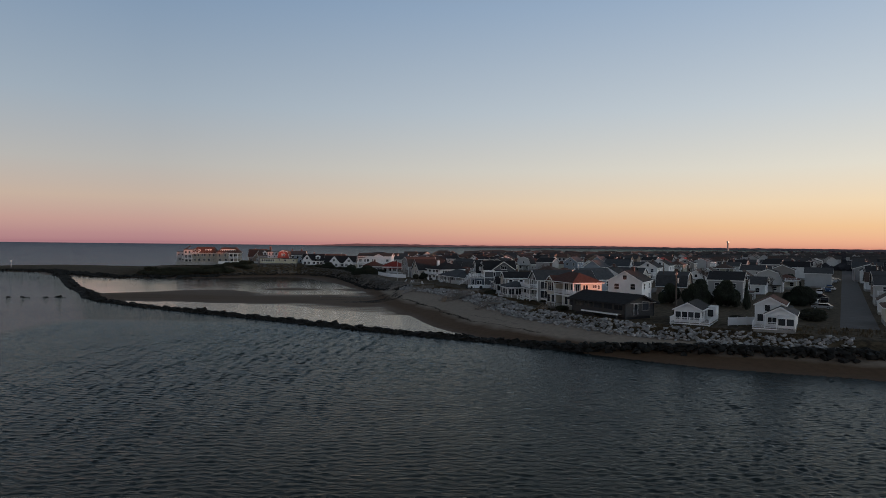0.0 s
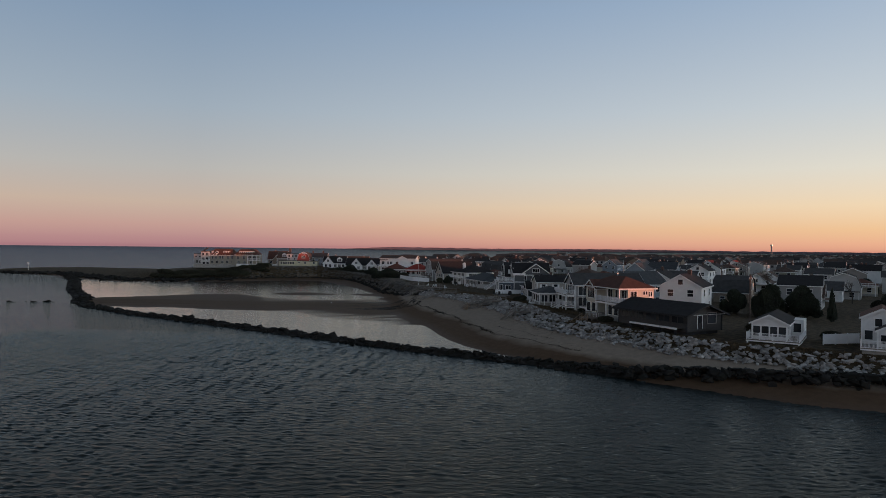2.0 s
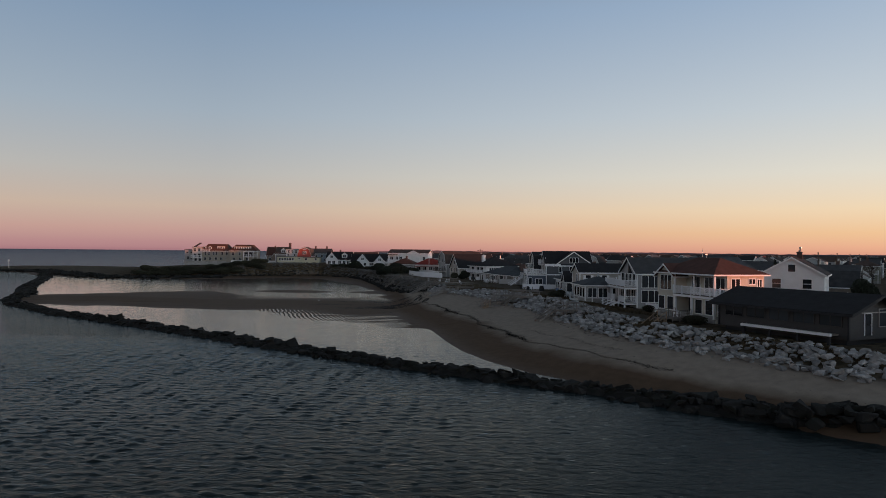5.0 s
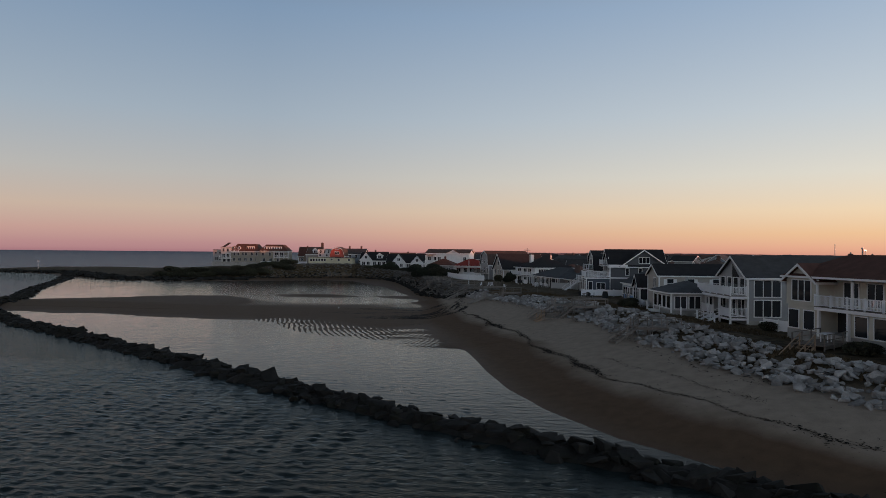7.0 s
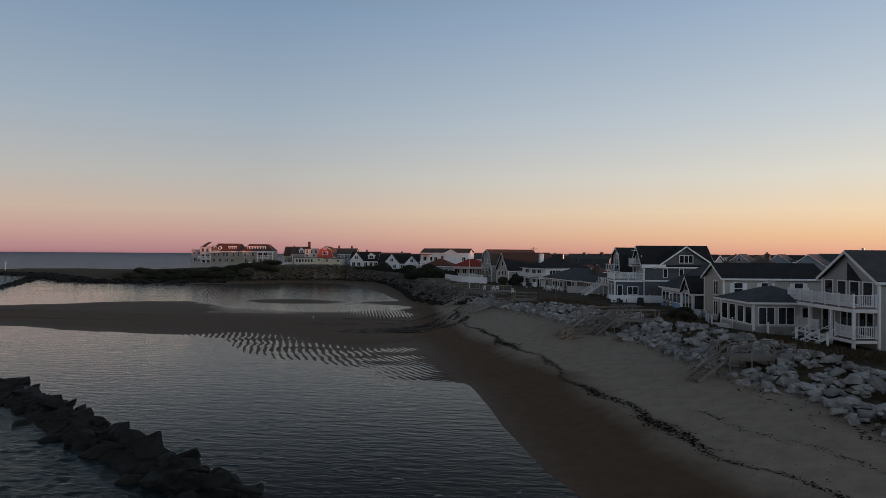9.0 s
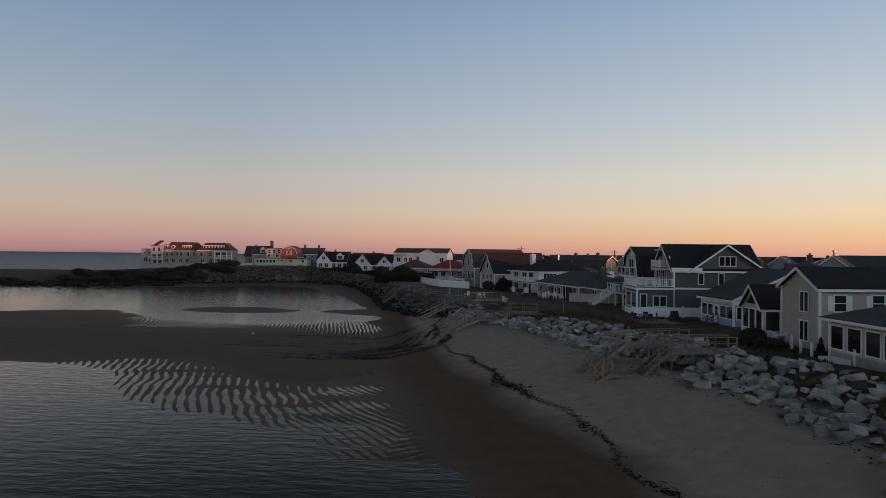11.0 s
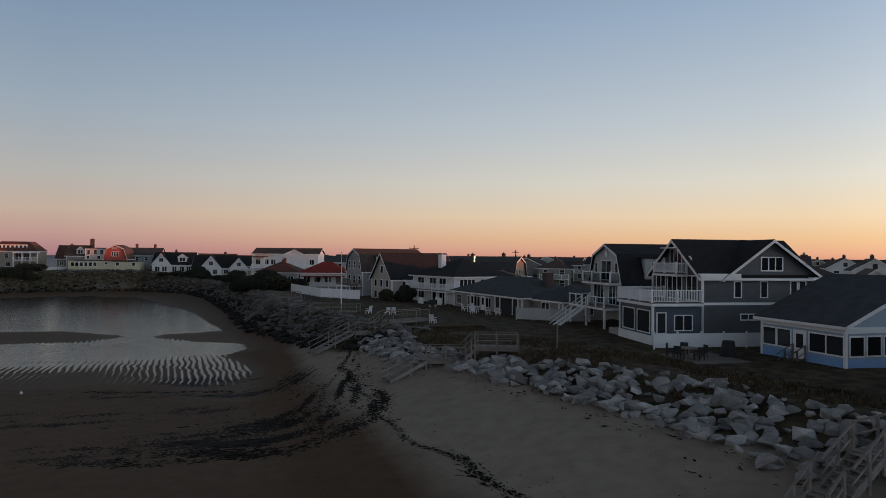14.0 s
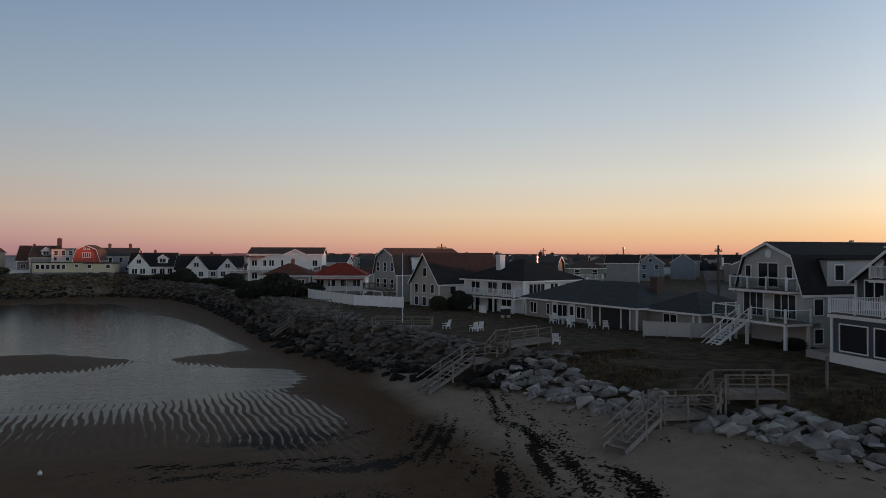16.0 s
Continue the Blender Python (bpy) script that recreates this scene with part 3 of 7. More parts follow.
def box(bm, x0, y0, z0, x1, y1, z1):
    v = [bm.verts.new(p) for p in ((x0, y0, z0), (x1, y0, z0), (x1, y1, z0), (x0, y1, z0), (x0, y0, z1), (x1, y0, z1), (x1, y1, z1), (x0, y1, z1))]
    for f in ((3, 2, 1, 0), (4, 5, 6, 7), (0, 1, 5, 4), (1, 2, 6, 5), (2, 3, 7, 6), (3, 0, 4, 7)):
        bm.faces.new([v[i] for i in f])
    return v


def boxes(*dims):
    bm = bmesh.new()
    for dim in dims:
        box(bm, *dim)
    return bm


def beam(bm, a, b, w, h):
    """A straight timber of width w and height h from a to b."""
    a, b = Vector(a), Vector(b)
    along = (b - a).normalized()
    across = along.cross(Vector((0, 0, 1)))
    across = Vector((1, 0, 0)) if across.length < 1e-3 else across.normalized()
    upv = across.cross(along)
    v = [bm.verts.new(p + across * (sx * w / 2) + upv * (sz * h / 2)) for p in (a, b) for sx, sz in ((-1, -1), (1, -1), (1, 1), (-1, 1))]
    for f in ((0, 1, 2, 3), (7, 6, 5, 4), (0, 4, 5, 1), (1, 5, 6, 2), (2, 6, 7, 3), (3, 7, 4, 0)):
        bm.faces.new([v[i] for i in f])


def rod(bm, a, b, r0, r1=None, n=8):
    a, b = Vector(a), Vector(b)
    r1 = r0 if r1 is None else r1
    q = (b - a).to_track_quat("Z", "Y")
    ring = [[bm.verts.new(p + q @ Vector((r * math.cos(6.2832 * i / n), r * math.sin(6.2832 * i / n), 0))) for i in range(n)] for p, r in ((a, r0), (b, r1))]
    for i in range(n):
        bm.faces.new((ring[0][i], ring[0][(i + 1) % n], ring[1][(i + 1) % n], ring[1][i]))
    bm.faces.new(ring[0][::-1])
    bm.faces.new(ring[1])


def prism(bm, poly, lo, hi, axis):
    """A polygon of two coordinates drawn out along an axis ('x', 'y' or 'z')."""
    put = {"x": lambda p, e: (e, p[0], p[1]), "y": lambda p, e: (p[0], e, p[1]), "z": lambda p, e: (p[0], p[1], e)}[axis]
    a, b = [bm.verts.new(put(p, lo)) for p in poly], [bm.verts.new(put(p, hi)) for p in poly]
    bm.faces.new(a[::-1])
    bm.faces.new(b)
    for i in range(len(poly)):
        bm.faces.new((a[i], a[(i + 1) % len(poly)], b[(i + 1) % len(poly)], b[i]))
    bmesh.ops.recalc_face_normals(bm, faces=bm.faces)


# the open sea and the calmer water behind the breakwater
def chop(x, y, seed, waves, short, long, steep, wind):
    """Wind waves: many short sines that run about one way, their crests drawn up."""
    r = np.random.RandomState(seed)
    out = np.zeros(x.shape)
    for i in range(waves):
        n = short * (long / short) ** r.rand()
        a, p = wind + r.normal(0, 0.55), r.uniform(0, 6.28)
        out += steep * n / 6.28 * np.sin((x * np.cos(a) + y * np.sin(a)) * 6.28 / n + p)
    out *= 1 + 0.35 * wander(x, y, 0.06, seed + 1)
    return out + 1.6 * np.abs(out) * out


def water_sheet(name, xs, ys, level, heights, keep, mat, label):
    WX, WY = np.meshgrid(xs, ys)
    WZ = level + heights(WX, WY)
    si = np.arange(WX.size).reshape(WX.shape)
    faces = np.stack([si[:-1, :-1], si[:-1, 1:], si[1:, 1:], si[1:, :-1]], -1).reshape(-1, 4)
    points = np.stack([WX, WY, WZ], -1).reshape(-1, 3)
    if keep is not None:
        mid = points[faces].mean(1)
        faces = faces[inside(keep, mid[:, 0], mid[:, 1])]
        used, faces = np.unique(faces, return_inverse=True)
        points, faces = points[used], faces.reshape(-1, 4)
    me = bpy.data.meshes.new(name)
    me.from_pydata(points.tolist(), [], faces.tolist())
    me.polygons.foreach_set("use_smooth", [True] * len(me.polygons))
    me.materials.append(mat)
    tagged(new(name, me), label, "water", kind="structure")


def sea_waves(x, y):
    near = step(-88, -80, x) * (1 - step(74, 82, x)) * step(38, 46, y) * (1 - step(142, 152, y))
    return near * chop(x, y, 61, 44, 0.5, 1.15, 0.03, 1.3)


water_sheet("sea", axis_lines([(-4950, 500), (-450, 50), (-88, 0.22), (82, 50), (450, 500), (4950, 0)]), axis_lines([(-2300, 300), (-200, 50), (38, 0.2), (152, 40), (700, 300), (4950, 0)]),
            0.0, sea_waves, None, M_SEA, "dark wind-rippled blue-grey sea water with a painted blue far sheen")
water_sheet("lagoon_water", axis_lines([(-226, 4), (-130, 1.0), (-80, 0.25), (12, 0.6), (62, 0)]), axis_lines([(88, 0.8), (122, 0.25), (200, 0.3), (236, 0.8), (290, 4), (382, 0)]),
            0.03, lambda x, y: chop(x, y, 71, 24, 0.55, 1.0, 0.009, 1.3), LAGOON, M_LAGOON, "shallow calm tide pool water reflecting the sky")


def boulder_mesh(seed, mat, flat=0.7, soft=True):
    r = random.Random(seed)
    bm = bmesh.new()
    for _ in range(13):
        v = Vector((r.uniform(-1, 1), r.uniform(-1, 1), r.uniform(-1, 1)))
        v = v / max(abs(v.x), abs(v.y), abs(v.z)) * r.uniform(0.78, 1.0)
        bm.verts.new((v.x * 0.62, v.y * 0.5, v.z * 0.5 * flat))
    res = bmesh.ops.convex_hull(bm, input=bm.verts)
    bmesh.ops.delete(bm, geom=list({g for g in res["geom_interior"] + res["geom_unused"] if isinstance(g, bmesh.types.BMVert)}), context="VERTS")
    if soft:
        bmesh.ops.bevel(bm, geom=bm.edges, offset=0.018, segments=1, affect="EDGES")
    data = bpy.data.meshes.new("boulder")
    bm.to_mesh(data)
    bm.free()
    data.materials.append(mat)
    return data


def baked(data):
    co, polys = np.zeros(len(data.vertices) * 3), [tuple(p.vertices) for p in data.polygons]
    data.vertices.foreach_get("co", co)
    return co.reshape(-1, 3), polys


def joined(name, pieces, mat, parent, label=""):
    """One mesh out of many placed copies: pieces are (verts, polys, matrix)."""
    vs, ps, at = [], [], 0
    for co, polys, m in pieces:
        a = np.array(m)
        vs.append(co @ a[:3, :3].T + a[:3, 3])
        ps += [tuple(i + at for i in p) for p in polys]
        at += len(co)
    data = bpy.data.meshes.new(name)
    data.from_pydata(np.concatenate(vs).tolist(), [], ps)
    data.materials.append(mat)
    ob = new(name, data)
    ob.parent = parent
    return tagged(ob, label, kind="stuff")


def along(line, s):
    """Point and direction at s metres along a polyline."""
    for (ax, ay, *_), (bx, by, *_) in zip(line, line[1:]):
        n = math.hypot(bx - ax, by - ay)
        if s <= n:
            return Vector((ax + (bx - ax) * s / n, ay + (by - ay) * s / n, 0)), Vector(((bx - ax) / n, (by - ay) / n, 0))
        s -= n
    return Vector((bx, by, 0)), Vector(((bx - ax) / n, (by - ay) / n, 0))


def length(line):
    return sum(math.hypot(b[0] - a[0], b[1] - a[1]) for a, b in zip(line, line[1:]))


STAIR_LINES = (((-13.6, 208.1), (-10.2, 210.2)), ((-10.2, 210.2), (-7.2, 210.1)), ((-20, 225), (-15.9, 227.7)), ((-15.9, 227.7), (-12.8, 229.5)), ((-1.8, 181), (2.4, 182.4)), ((-1.2, 178.5), (2.7, 178.9)), ((2.7, 178.9), (5.2, 179.8)), ((7.6, 156.6), (10.2, 158.2)), ((19.6, 141.6), (22.4, 144.9)))


def near_stairs(x, y, gap=1.25):
    for (ax, ay), (bx, by) in STAIR_LINES:
        k = min(1.0, max(0.0, ((x - ax) * (bx - ax) + (y - ay) * (by - ay)) / ((bx - ax) ** 2 + (by - ay) ** 2)))
        if math.hypot(x - ax - k * (bx - ax), y - ay - k * (by - ay)) < gap:
            return True
    return False


def bank_of_rocks(owner, line, spots, meshes, near, keep, label, name="boulder_rubble"):
    """Rocks at spots (s, offset, size, lift); those whose s lies in near are objects of their own, up to keep of them."""
    r = random.Random(len(spots))
    far, count = [], 0
    data = [baked(d) for d in meshes]
    for s, off, size, lift in spots:
        p, way = along(line, s)
        q = p + Vector((-way.y, way.x, 0)) * off
        if near_stairs(q.x, q.y):
            continue
        z = max(ground_cached(q.x, q.y), -0.6) + lift
        k = r.randrange(len(meshes))
        m = Matrix.LocRotScale((q.x, q.y, z), Euler((r.uniform(-0.35, 0.35), r.uniform(-0.35, 0.35), r.uniform(0, 6.28))), (size * r.uniform(0.8, 1.25), size * r.uniform(0.8, 1.2), size * r.uniform(0.75, 1.1)))
        if near[0] <= s <= near[1] and count < keep:
            shared("boulder", meshes[k], owner, m)
            count += 1
        else:
            far.append((*data[k], m))
    if far:
        joined(name, far, meshes[0].materials[0], owner, label)


def ground_cached(x, y):
    return ground_z(x, y)


WEED_ROCKS = [boulder_mesh(100 + i, M_WEEDROCK) for i in range(8)]
COVE_ROCKS = [boulder_mesh(300 + i, M_COVE, 0.5, False) for i in range(8)]
PALE_ROCKS = [boulder_mesh(200 + i, M_ROCK) for i in range(10)]

breakwater = thing("breakwater", Matrix(), "long low breakwater of dark weed-covered boulders in the sea", "breakwater")
R = random.Random(4)
spots, total = [], length(BREAKWATER)
s = 0.0
while s < total:
    wide = 1.7 if s < 215 else 3.2
    for _ in range(6 if s < 140 else 4):
        off = R.gauss(0, wide * 0.5)
        spots.append((s + R.uniform(-0.8, 0.8), off, R.uniform(0.65, 1.5), 0.72 - 0.32 * abs(off) + R.uniform(-0.1, 0.35)))
    s += 0.95
core_v, core_f = [], []
s = 0.0
while s < total:
    p, way = along(BREAKWATER, s)
    side = Vector((-way.y, way.x, 0))
    wide = 1.15 if s < 215 else 2.4
    for off, z in ((-wide * 1.5, -0.7), (-wide, 0.05), (-wide * 0.4, 0.42), (wide * 0.4, 0.42), (wide, 0.05), (wide * 1.5, -0.7)):
        q = p + side * (off + R.uniform(-0.25, 0.25))
        core_v.append((q.x, q.y, z + R.uniform(-0.12, 0.12)))
    s += 0.7
for i in range(len(core_v) // 6 - 1):
    for k in range(5):
        core_f.append((6 * i + k, 6 * i + k + 1, 6 * i + k + 7, 6 * i + k + 6))
me = bpy.data.meshes.new("rubble_core")
me.from_pydata(core_v, [], core_f)
me.materials.append(M_WEEDROCK)
core = new("rubble_core", me)
core.parent = breakwater
tagged(core, "dark weedy small rubble between the boulders", kind="stuff")
bank_of_rocks(breakwater, BREAKWATER, spots, WEED_ROCKS, (62, 175), 300, "dark wet boulders further along")

revetment = thing("rock_revetment", Matrix(), "bank of pale grey granite boulders above the sand", "rock bank")
BANK = [(x, y) for x, y, _ in SHORE[3:14]] + [(-15.2, 224)]
spots, total = [], length(BANK)
s = 0.0
while s < total:
    for _ in range(13 if 30 < s < 88 else 11):
        deep = float(np.interp(along(BANK, s)[0].y, [100, 150, 175, 197, 205, 216, 226, 245], [5.0, 6.2, 5.6, 5.2, 3.2, 3.0, 5.5, 7.0]))
        off = R.uniform(-0.7, deep)
        spots.append((s + R.uniform(-0.7, 0.7), -off, (0.66 if s < 88 else 0.74) * R.choice((0.5, 0.65, 0.8, 1.0, 1.15, 1.4)) * R.uniform(0.8, 1.15), R.uniform(0.0, 0.3)))
    s += 0.8
bank_of_rocks(revetment, BANK, spots, PALE_ROCKS, (118, 160), 300, "weathered boulders further along")

sea_wall = thing("cove_revetment", Matrix(), "high grey boulder revetment round the cove", "rock bank")
COVE = [(-14, 222)] + [(x, y) for x, y, _ in SHORE[14:23]]
spots, total = [], length(COVE)
s = 0.0
while s < total:
    for _ in range(17):
        off = R.uniform(1.2, 6.5 if s < 40 else 10.0)
        spots.append((s + R.uniform(-0.9, 0.9), -off, R.uniform(0.5, 1.05), R.uniform(-0.08, 0.18)))
    s += 1.1
bank_of_rocks(sea_wall, COVE, spots, COVE_ROCKS, (0, 30), 120, "weathered boulders further along")
bank_of_rocks(sea_wall, COVE, [(R.uniform(0, total), R.uniform(-2.6, 0.9), R.uniform(0.5, 1.15), R.uniform(-0.05, 0.15)) for _ in range(700)], WEED_ROCKS, (-9, -8), 0, "dark wet weedy rocks at the foot", "weedy_rubble")
reef = thing("reef", Matrix(), "low dark reef rocks awash off the breakwater", "rocks")
REEF = [(-148, 203), (-132, 207), (-113, 206)]
bank_of_rocks(reef, REEF, [(R.uniform(0, 36), R.gauss(0, 1.5), R.uniform(1.0, 2.2), 0.12) for _ in range(30)], WEED_ROCKS, (-9, -8), 0, "dark wet reef rocks")
ledge = thing("rock_ledge", Matrix(), "dark low ledge rocks on the point", "rocks")
POINT = [(x, y) for x, y, _ in SHORE[22:]]
spots, total = [], length(POINT)
s = 0.0
while s < total:
    for _ in range(11):
        off = R.uniform(-3.5, 9)
        spots.append((s + R.uniform(-2, 2), off, R.uniform(1.0, 2.6), R.uniform(-0.3, 0.05) + 0.25 * (off > 0)))
    s += 3.0
bank_of_rocks(ledge, POINT, spots, WEED_ROCKS, (-9, -8), 0, "dark wet ledge rocks")

# ---- houses: the builder ----
WINDOWS = {}


def window_mesh(w, h, cols, rows, frame_mat):
    key = (w, h, cols, rows, frame_mat.name)
    if key not in WINDOWS:
        t, k = 0.09, 0.045
        bm = boxes((-w / 2 - t, -0.06, -h / 2 - t, -w / 2, 0, h / 2 + t), (w / 2, -0.06, -h / 2 - t, w / 2 + t, 0, h / 2 + t),
                   (-w / 2, -0.06, h / 2, w / 2, 0, h / 2 + t), (-w / 2, -0.08, -h / 2 - t, w / 2, 0, -h / 2))
        for i in range(1, cols):
            x = -w / 2 + w * i / cols
            box(bm, x - k, -0.05, -h / 2, x + k, 0, h / 2)
        for i in range(1, rows):
            z = -h / 2 + h * i / rows
            box(bm, -w / 2, -0.045, z - k * 0.7, w / 2, 0, z + k * 0.7)
        frame_me, pane_me = bpy.data.meshes.new("window"), bpy.data.meshes.new("pane")
        bm.to_mesh(frame_me)
        bm.free()
        frame_me.materials.append(frame_mat)
        bm = boxes((-w / 2, -0.02, -h / 2, w / 2, 0.0, h / 2))
        bm.to_mesh(pane_me)
        bm.free()
        pane_me.materials.append(M_GLASS)
        WINDOWS[key] = frame_me, pane_me
    return WINDOWS[key]


TURN = {"S": -90, "R": 0, "I": 90, "L": 180}


def window(root, face, a, z, w, h, at, cols=1, rows=1, frame_mat=None, name="window"):
    """A window on the face that looks seaward (S), inland (I), right (R) or left (L); a: along the face, z: its middle, at: the wall's plane."""
    fm, pm = window_mesh(w, h, cols, rows, frame_mat or M_TRIM)
    place = (at, a, z) if face in "SI" else (a, at, z)
    ob = shared(name, fm, root, pose(*place, 0, 0, TURN[face]))
    shared("pane", pm, ob)
    return ob


def shutters(root, face, a, z, w, h, at, mat):
    for side in (-1, 1):
        bm = boxes((-0.19, -0.04, -h / 2, 0.19, 0, h / 2))
        for i in range(5):
            box(bm, -0.15, -0.05, -h / 2 + h * (i + 0.15) / 5, 0.15, -0.04, -h / 2 + h * (i + 0.7) / 5)
        off = side * (w / 2 + 0.30)
        place = (at, a + off, z) if face in "SI" else (a + off, at, z)
        part("shutter", bm, mat, root).matrix_basis = pose(*place, 0, 0, TURN[face])


def door(root, face, a, z0, at, w=0.95, h=2.05, mat=None, glazed=True):
    place = (at, a, z0) if face in "SI" else (a, at, z0)
    ob = part("door", boxes((-w / 2, -0.04, 0, w / 2, 0, h)), mat or M_DOOR, root)
    ob.matrix_basis = pose(*place, 0, 0, TURN[face])
    part("door_frame", boxes((-w / 2 - 0.1, -0.06, 0, -w / 2, 0, h + 0.1), (w / 2, -0.06, 0, w / 2 + 0.1, 0, h + 0.1), (-w / 2, -0.06, h, w / 2, 0, h + 0.1)), M_TRIM, ob)
    if glazed:
        part("pane", boxes((-w * 0.33, -0.05, h * 0.45, w * 0.33, -0.04, h * 0.92)), M_GLASS, ob)
    part("handle", boxes((w * 0.36, -0.09, h * 0.46, w * 0.42, -0.04, h * 0.52)), M_METAL, ob)


def profile(kind, span, he, hr):
    if kind == "m":
        return [(0, he), (span * 0.14, he + (hr - he) * 0.72), (span / 2, hr), (span * 0.86, he + (hr - he) * 0.72), (span, he)]
    return [(0, he), (span / 2, hr), (span, he)]


def stretched(top, over):
    """The roof line with its eaves drawn out by over, down the slope."""
    (x0, z0), (x1, z1) = top[0], top[1]
    n = math.hypot(x1 - x0, z1 - z0)
    a = (x0 - over * (x1 - x0) / n, z0 - over * (z1 - z0) / n)
    (x0, z0), (x1, z1) = top[-1], top[-2]
    n = math.hypot(x1 - x0, z1 - z0)
    b = (x0 - over * (x1 - x0) / n, z0 - over * (z1 - z0) / n)
    return [a, *top[1:-1], b]


def gable_roof(root, axis, top, lo, hi, mat, over=0.4, thick=0.16, trim=M_TRIM, shift=0.0, ends=(True, True)):
    """A roof of slopes over the line top (across, z), drawn out along axis from lo to hi, with rake boards at its ends."""
    line = [(x + shift, z) for x, z in stretched(top, over)]
    e0, e1 = (over if ends[0] else 0), (over if ends[1] else 0)
    bm = bmesh.new()
    prism(bm, [(x, z + 0.03) for x, z in line] + [(x, z + 0.03 + thick) for x, z in reversed(line)], lo - e0, hi + e1, axis)
    roof = part("roof", bm, mat, root)
    for on, edge in ((ends[0], lo - e0 - 0.05), (ends[1], hi + e1)):
        if on and trim:
            bm = bmesh.new()
            prism(bm, [(x, z - 0.10) for x, z in line] + [(x, z + thick - 0.01) for x, z in reversed(line)], edge, edge + 0.05, axis)
            part("rake_board", bm, trim, root)
    if trim:
        for (x, z) in (line[0], line[-1]):
            bm = bmesh.new()
            d = 0.02 if x == line[-1][0] else -0.06
            prism(bm, [(x + d, z - 0.08), (x + d + 0.04, z - 0.08), (x + d + 0.04, z + 0.12), (x + d, z + 0.12)], lo - e0, hi + e1, axis)
            part("fascia", bm, trim, root)
    return roof


def hip_roof(root, x0, y0, x1, y1, he, hr, mat, over=0.45, trim=M_TRIM, flat=0.0):
    a, b, c, d = x0 - over, y0 - over, x1 + over, y1 + over
    half = min(c - a, d - b) / 2 * (1 - flat)
    bm = bmesh.new()
    lo = [bm.verts.new(p) for p in ((a, b, he), (c, b, he), (c, d, he), (a, d, he))]
    mid = [bm.verts.new(p) for p in ((a, b, he + 0.14), (c, b, he + 0.14), (c, d, he + 0.14), (a, d, he + 0.14))]
    if flat:
        tops = [bm.verts.new(p) for p in ((a + half, b + half, hr), (c - half, b + half, hr), (c - half, d - half, hr), (a + half, d - half, hr))]
        bm.faces.new(tops)
        for i in range(4):
            bm.faces.new((mid[i], mid[(i + 1) % 4], tops[(i + 1) % 4], tops[i]))
    else:
        if c - a > d - b:
            r0, r1 = bm.verts.new((a + half, (b + d) / 2, hr)), bm.verts.new((c - half, (b + d) / 2, hr))
            fs = ((mid[0], mid[1], r1, r0), (mid[1], mid[2], r1), (mid[2], mid[3], r0, r1), (mid[3], mid[0], r0))
        else:
            r0, r1 = bm.verts.new(((a + c) / 2, b + half, hr)), bm.verts.new(((a + c) / 2, d - half, hr))
            fs = ((mid[0], mid[1], r0), (mid[1], mid[2], r1, r0), (mid[2], mid[3], r1), (mid[3], mid[0], r0, r1))
        for fc in fs:
            bm.faces.new(fc)
    bm.faces.new(lo[::-1])
    for i in range(4):
        bm.faces.new((lo[i], lo[(i + 1) % 4], mid[(i + 1) % 4], mid[i]))
    bmesh.ops.recalc_face_normals(bm, faces=bm.faces)
    part("roof", bm, mat, root)
    if trim:
        part("fascia", boxes((a - 0.03, b - 0.03, he - 0.06, c + 0.03, b, he + 0.12), (a - 0.03, d, he - 0.06, c + 0.03, d + 0.03, he + 0.12), (a - 0.03, b, he - 0.06, a, d, he + 0.12), (c, b, he - 0.06, c + 0.03, d, he + 0.12)), trim, root)


def corner_boards(root, x0, y0, x1, y1, h, z=0.0, mat=None):
    for x, y in ((x0, y0), (x1, y0), (x0, y1), (x1, y1)):
        part("corner_board", boxes((x - 0.09, y - 0.09, z, x + 0.09, y + 0.09, h)), mat or M_TRIM, root)


def block(root, x0, y0, x1, y1, he, hr, roof, wall, roof_mat, over=0.4, trim=M_TRIM, z=0.0, corners=True, ends=(True, True)):
    """Walls and roof of one box of a house; roof: gx, gy (ridge along x or y), mx, my (two-pitched), hip, flat or none."""
    bm = bmesh.new()
    if roof in ("gx", "gy", "mx", "my"):
        axis = roof[1]
        span = (y1 - y0) if axis == "x" else (x1 - x0)
        top = profile(roof[0], span, he, hr)
        base = y0 if axis == "x" else x0
        lo, hi = (x0, x1) if axis == "x" else (y0, y1)
        prism(bm, [(base, z), *[(base + a, b) for a, b in top], (base + span, z)], lo, hi, axis)
        part("wall", bm, wall, root)
        gable_roof(root, axis, top, lo, hi, roof_mat, over, trim=trim, shift=base, ends=ends)
    else:
        box(bm, x0, y0, z, x1, y1, he)
        part("wall", bm, wall, root)
        if roof == "hip":
            hip_roof(root, x0, y0, x1, y1, he, hr, roof_mat, over, trim)
        elif roof == "mansard":
            hip_roof(root, x0, y0, x1, y1, he, hr, roof_mat, over, trim, flat=0.55)
        elif roof == "flat":
            part("roof", boxes((x0 - over, y0 - over, he, x1 + over, y1 + over, he + 0.2)), roof_mat, root)
    if corners and trim:
        corner_boards(root, x0, y0, x1, y1, he - 0.02, z, trim)


def foundation(root, x0, y0, x1, y1, mat=None, depth=1.6, top=0.35):
    part("foundation", boxes((x0 - 0.03, y0 - 0.03, -depth, x1 + 0.03, y1 + 0.03, top)), mat or M_CONC, root)




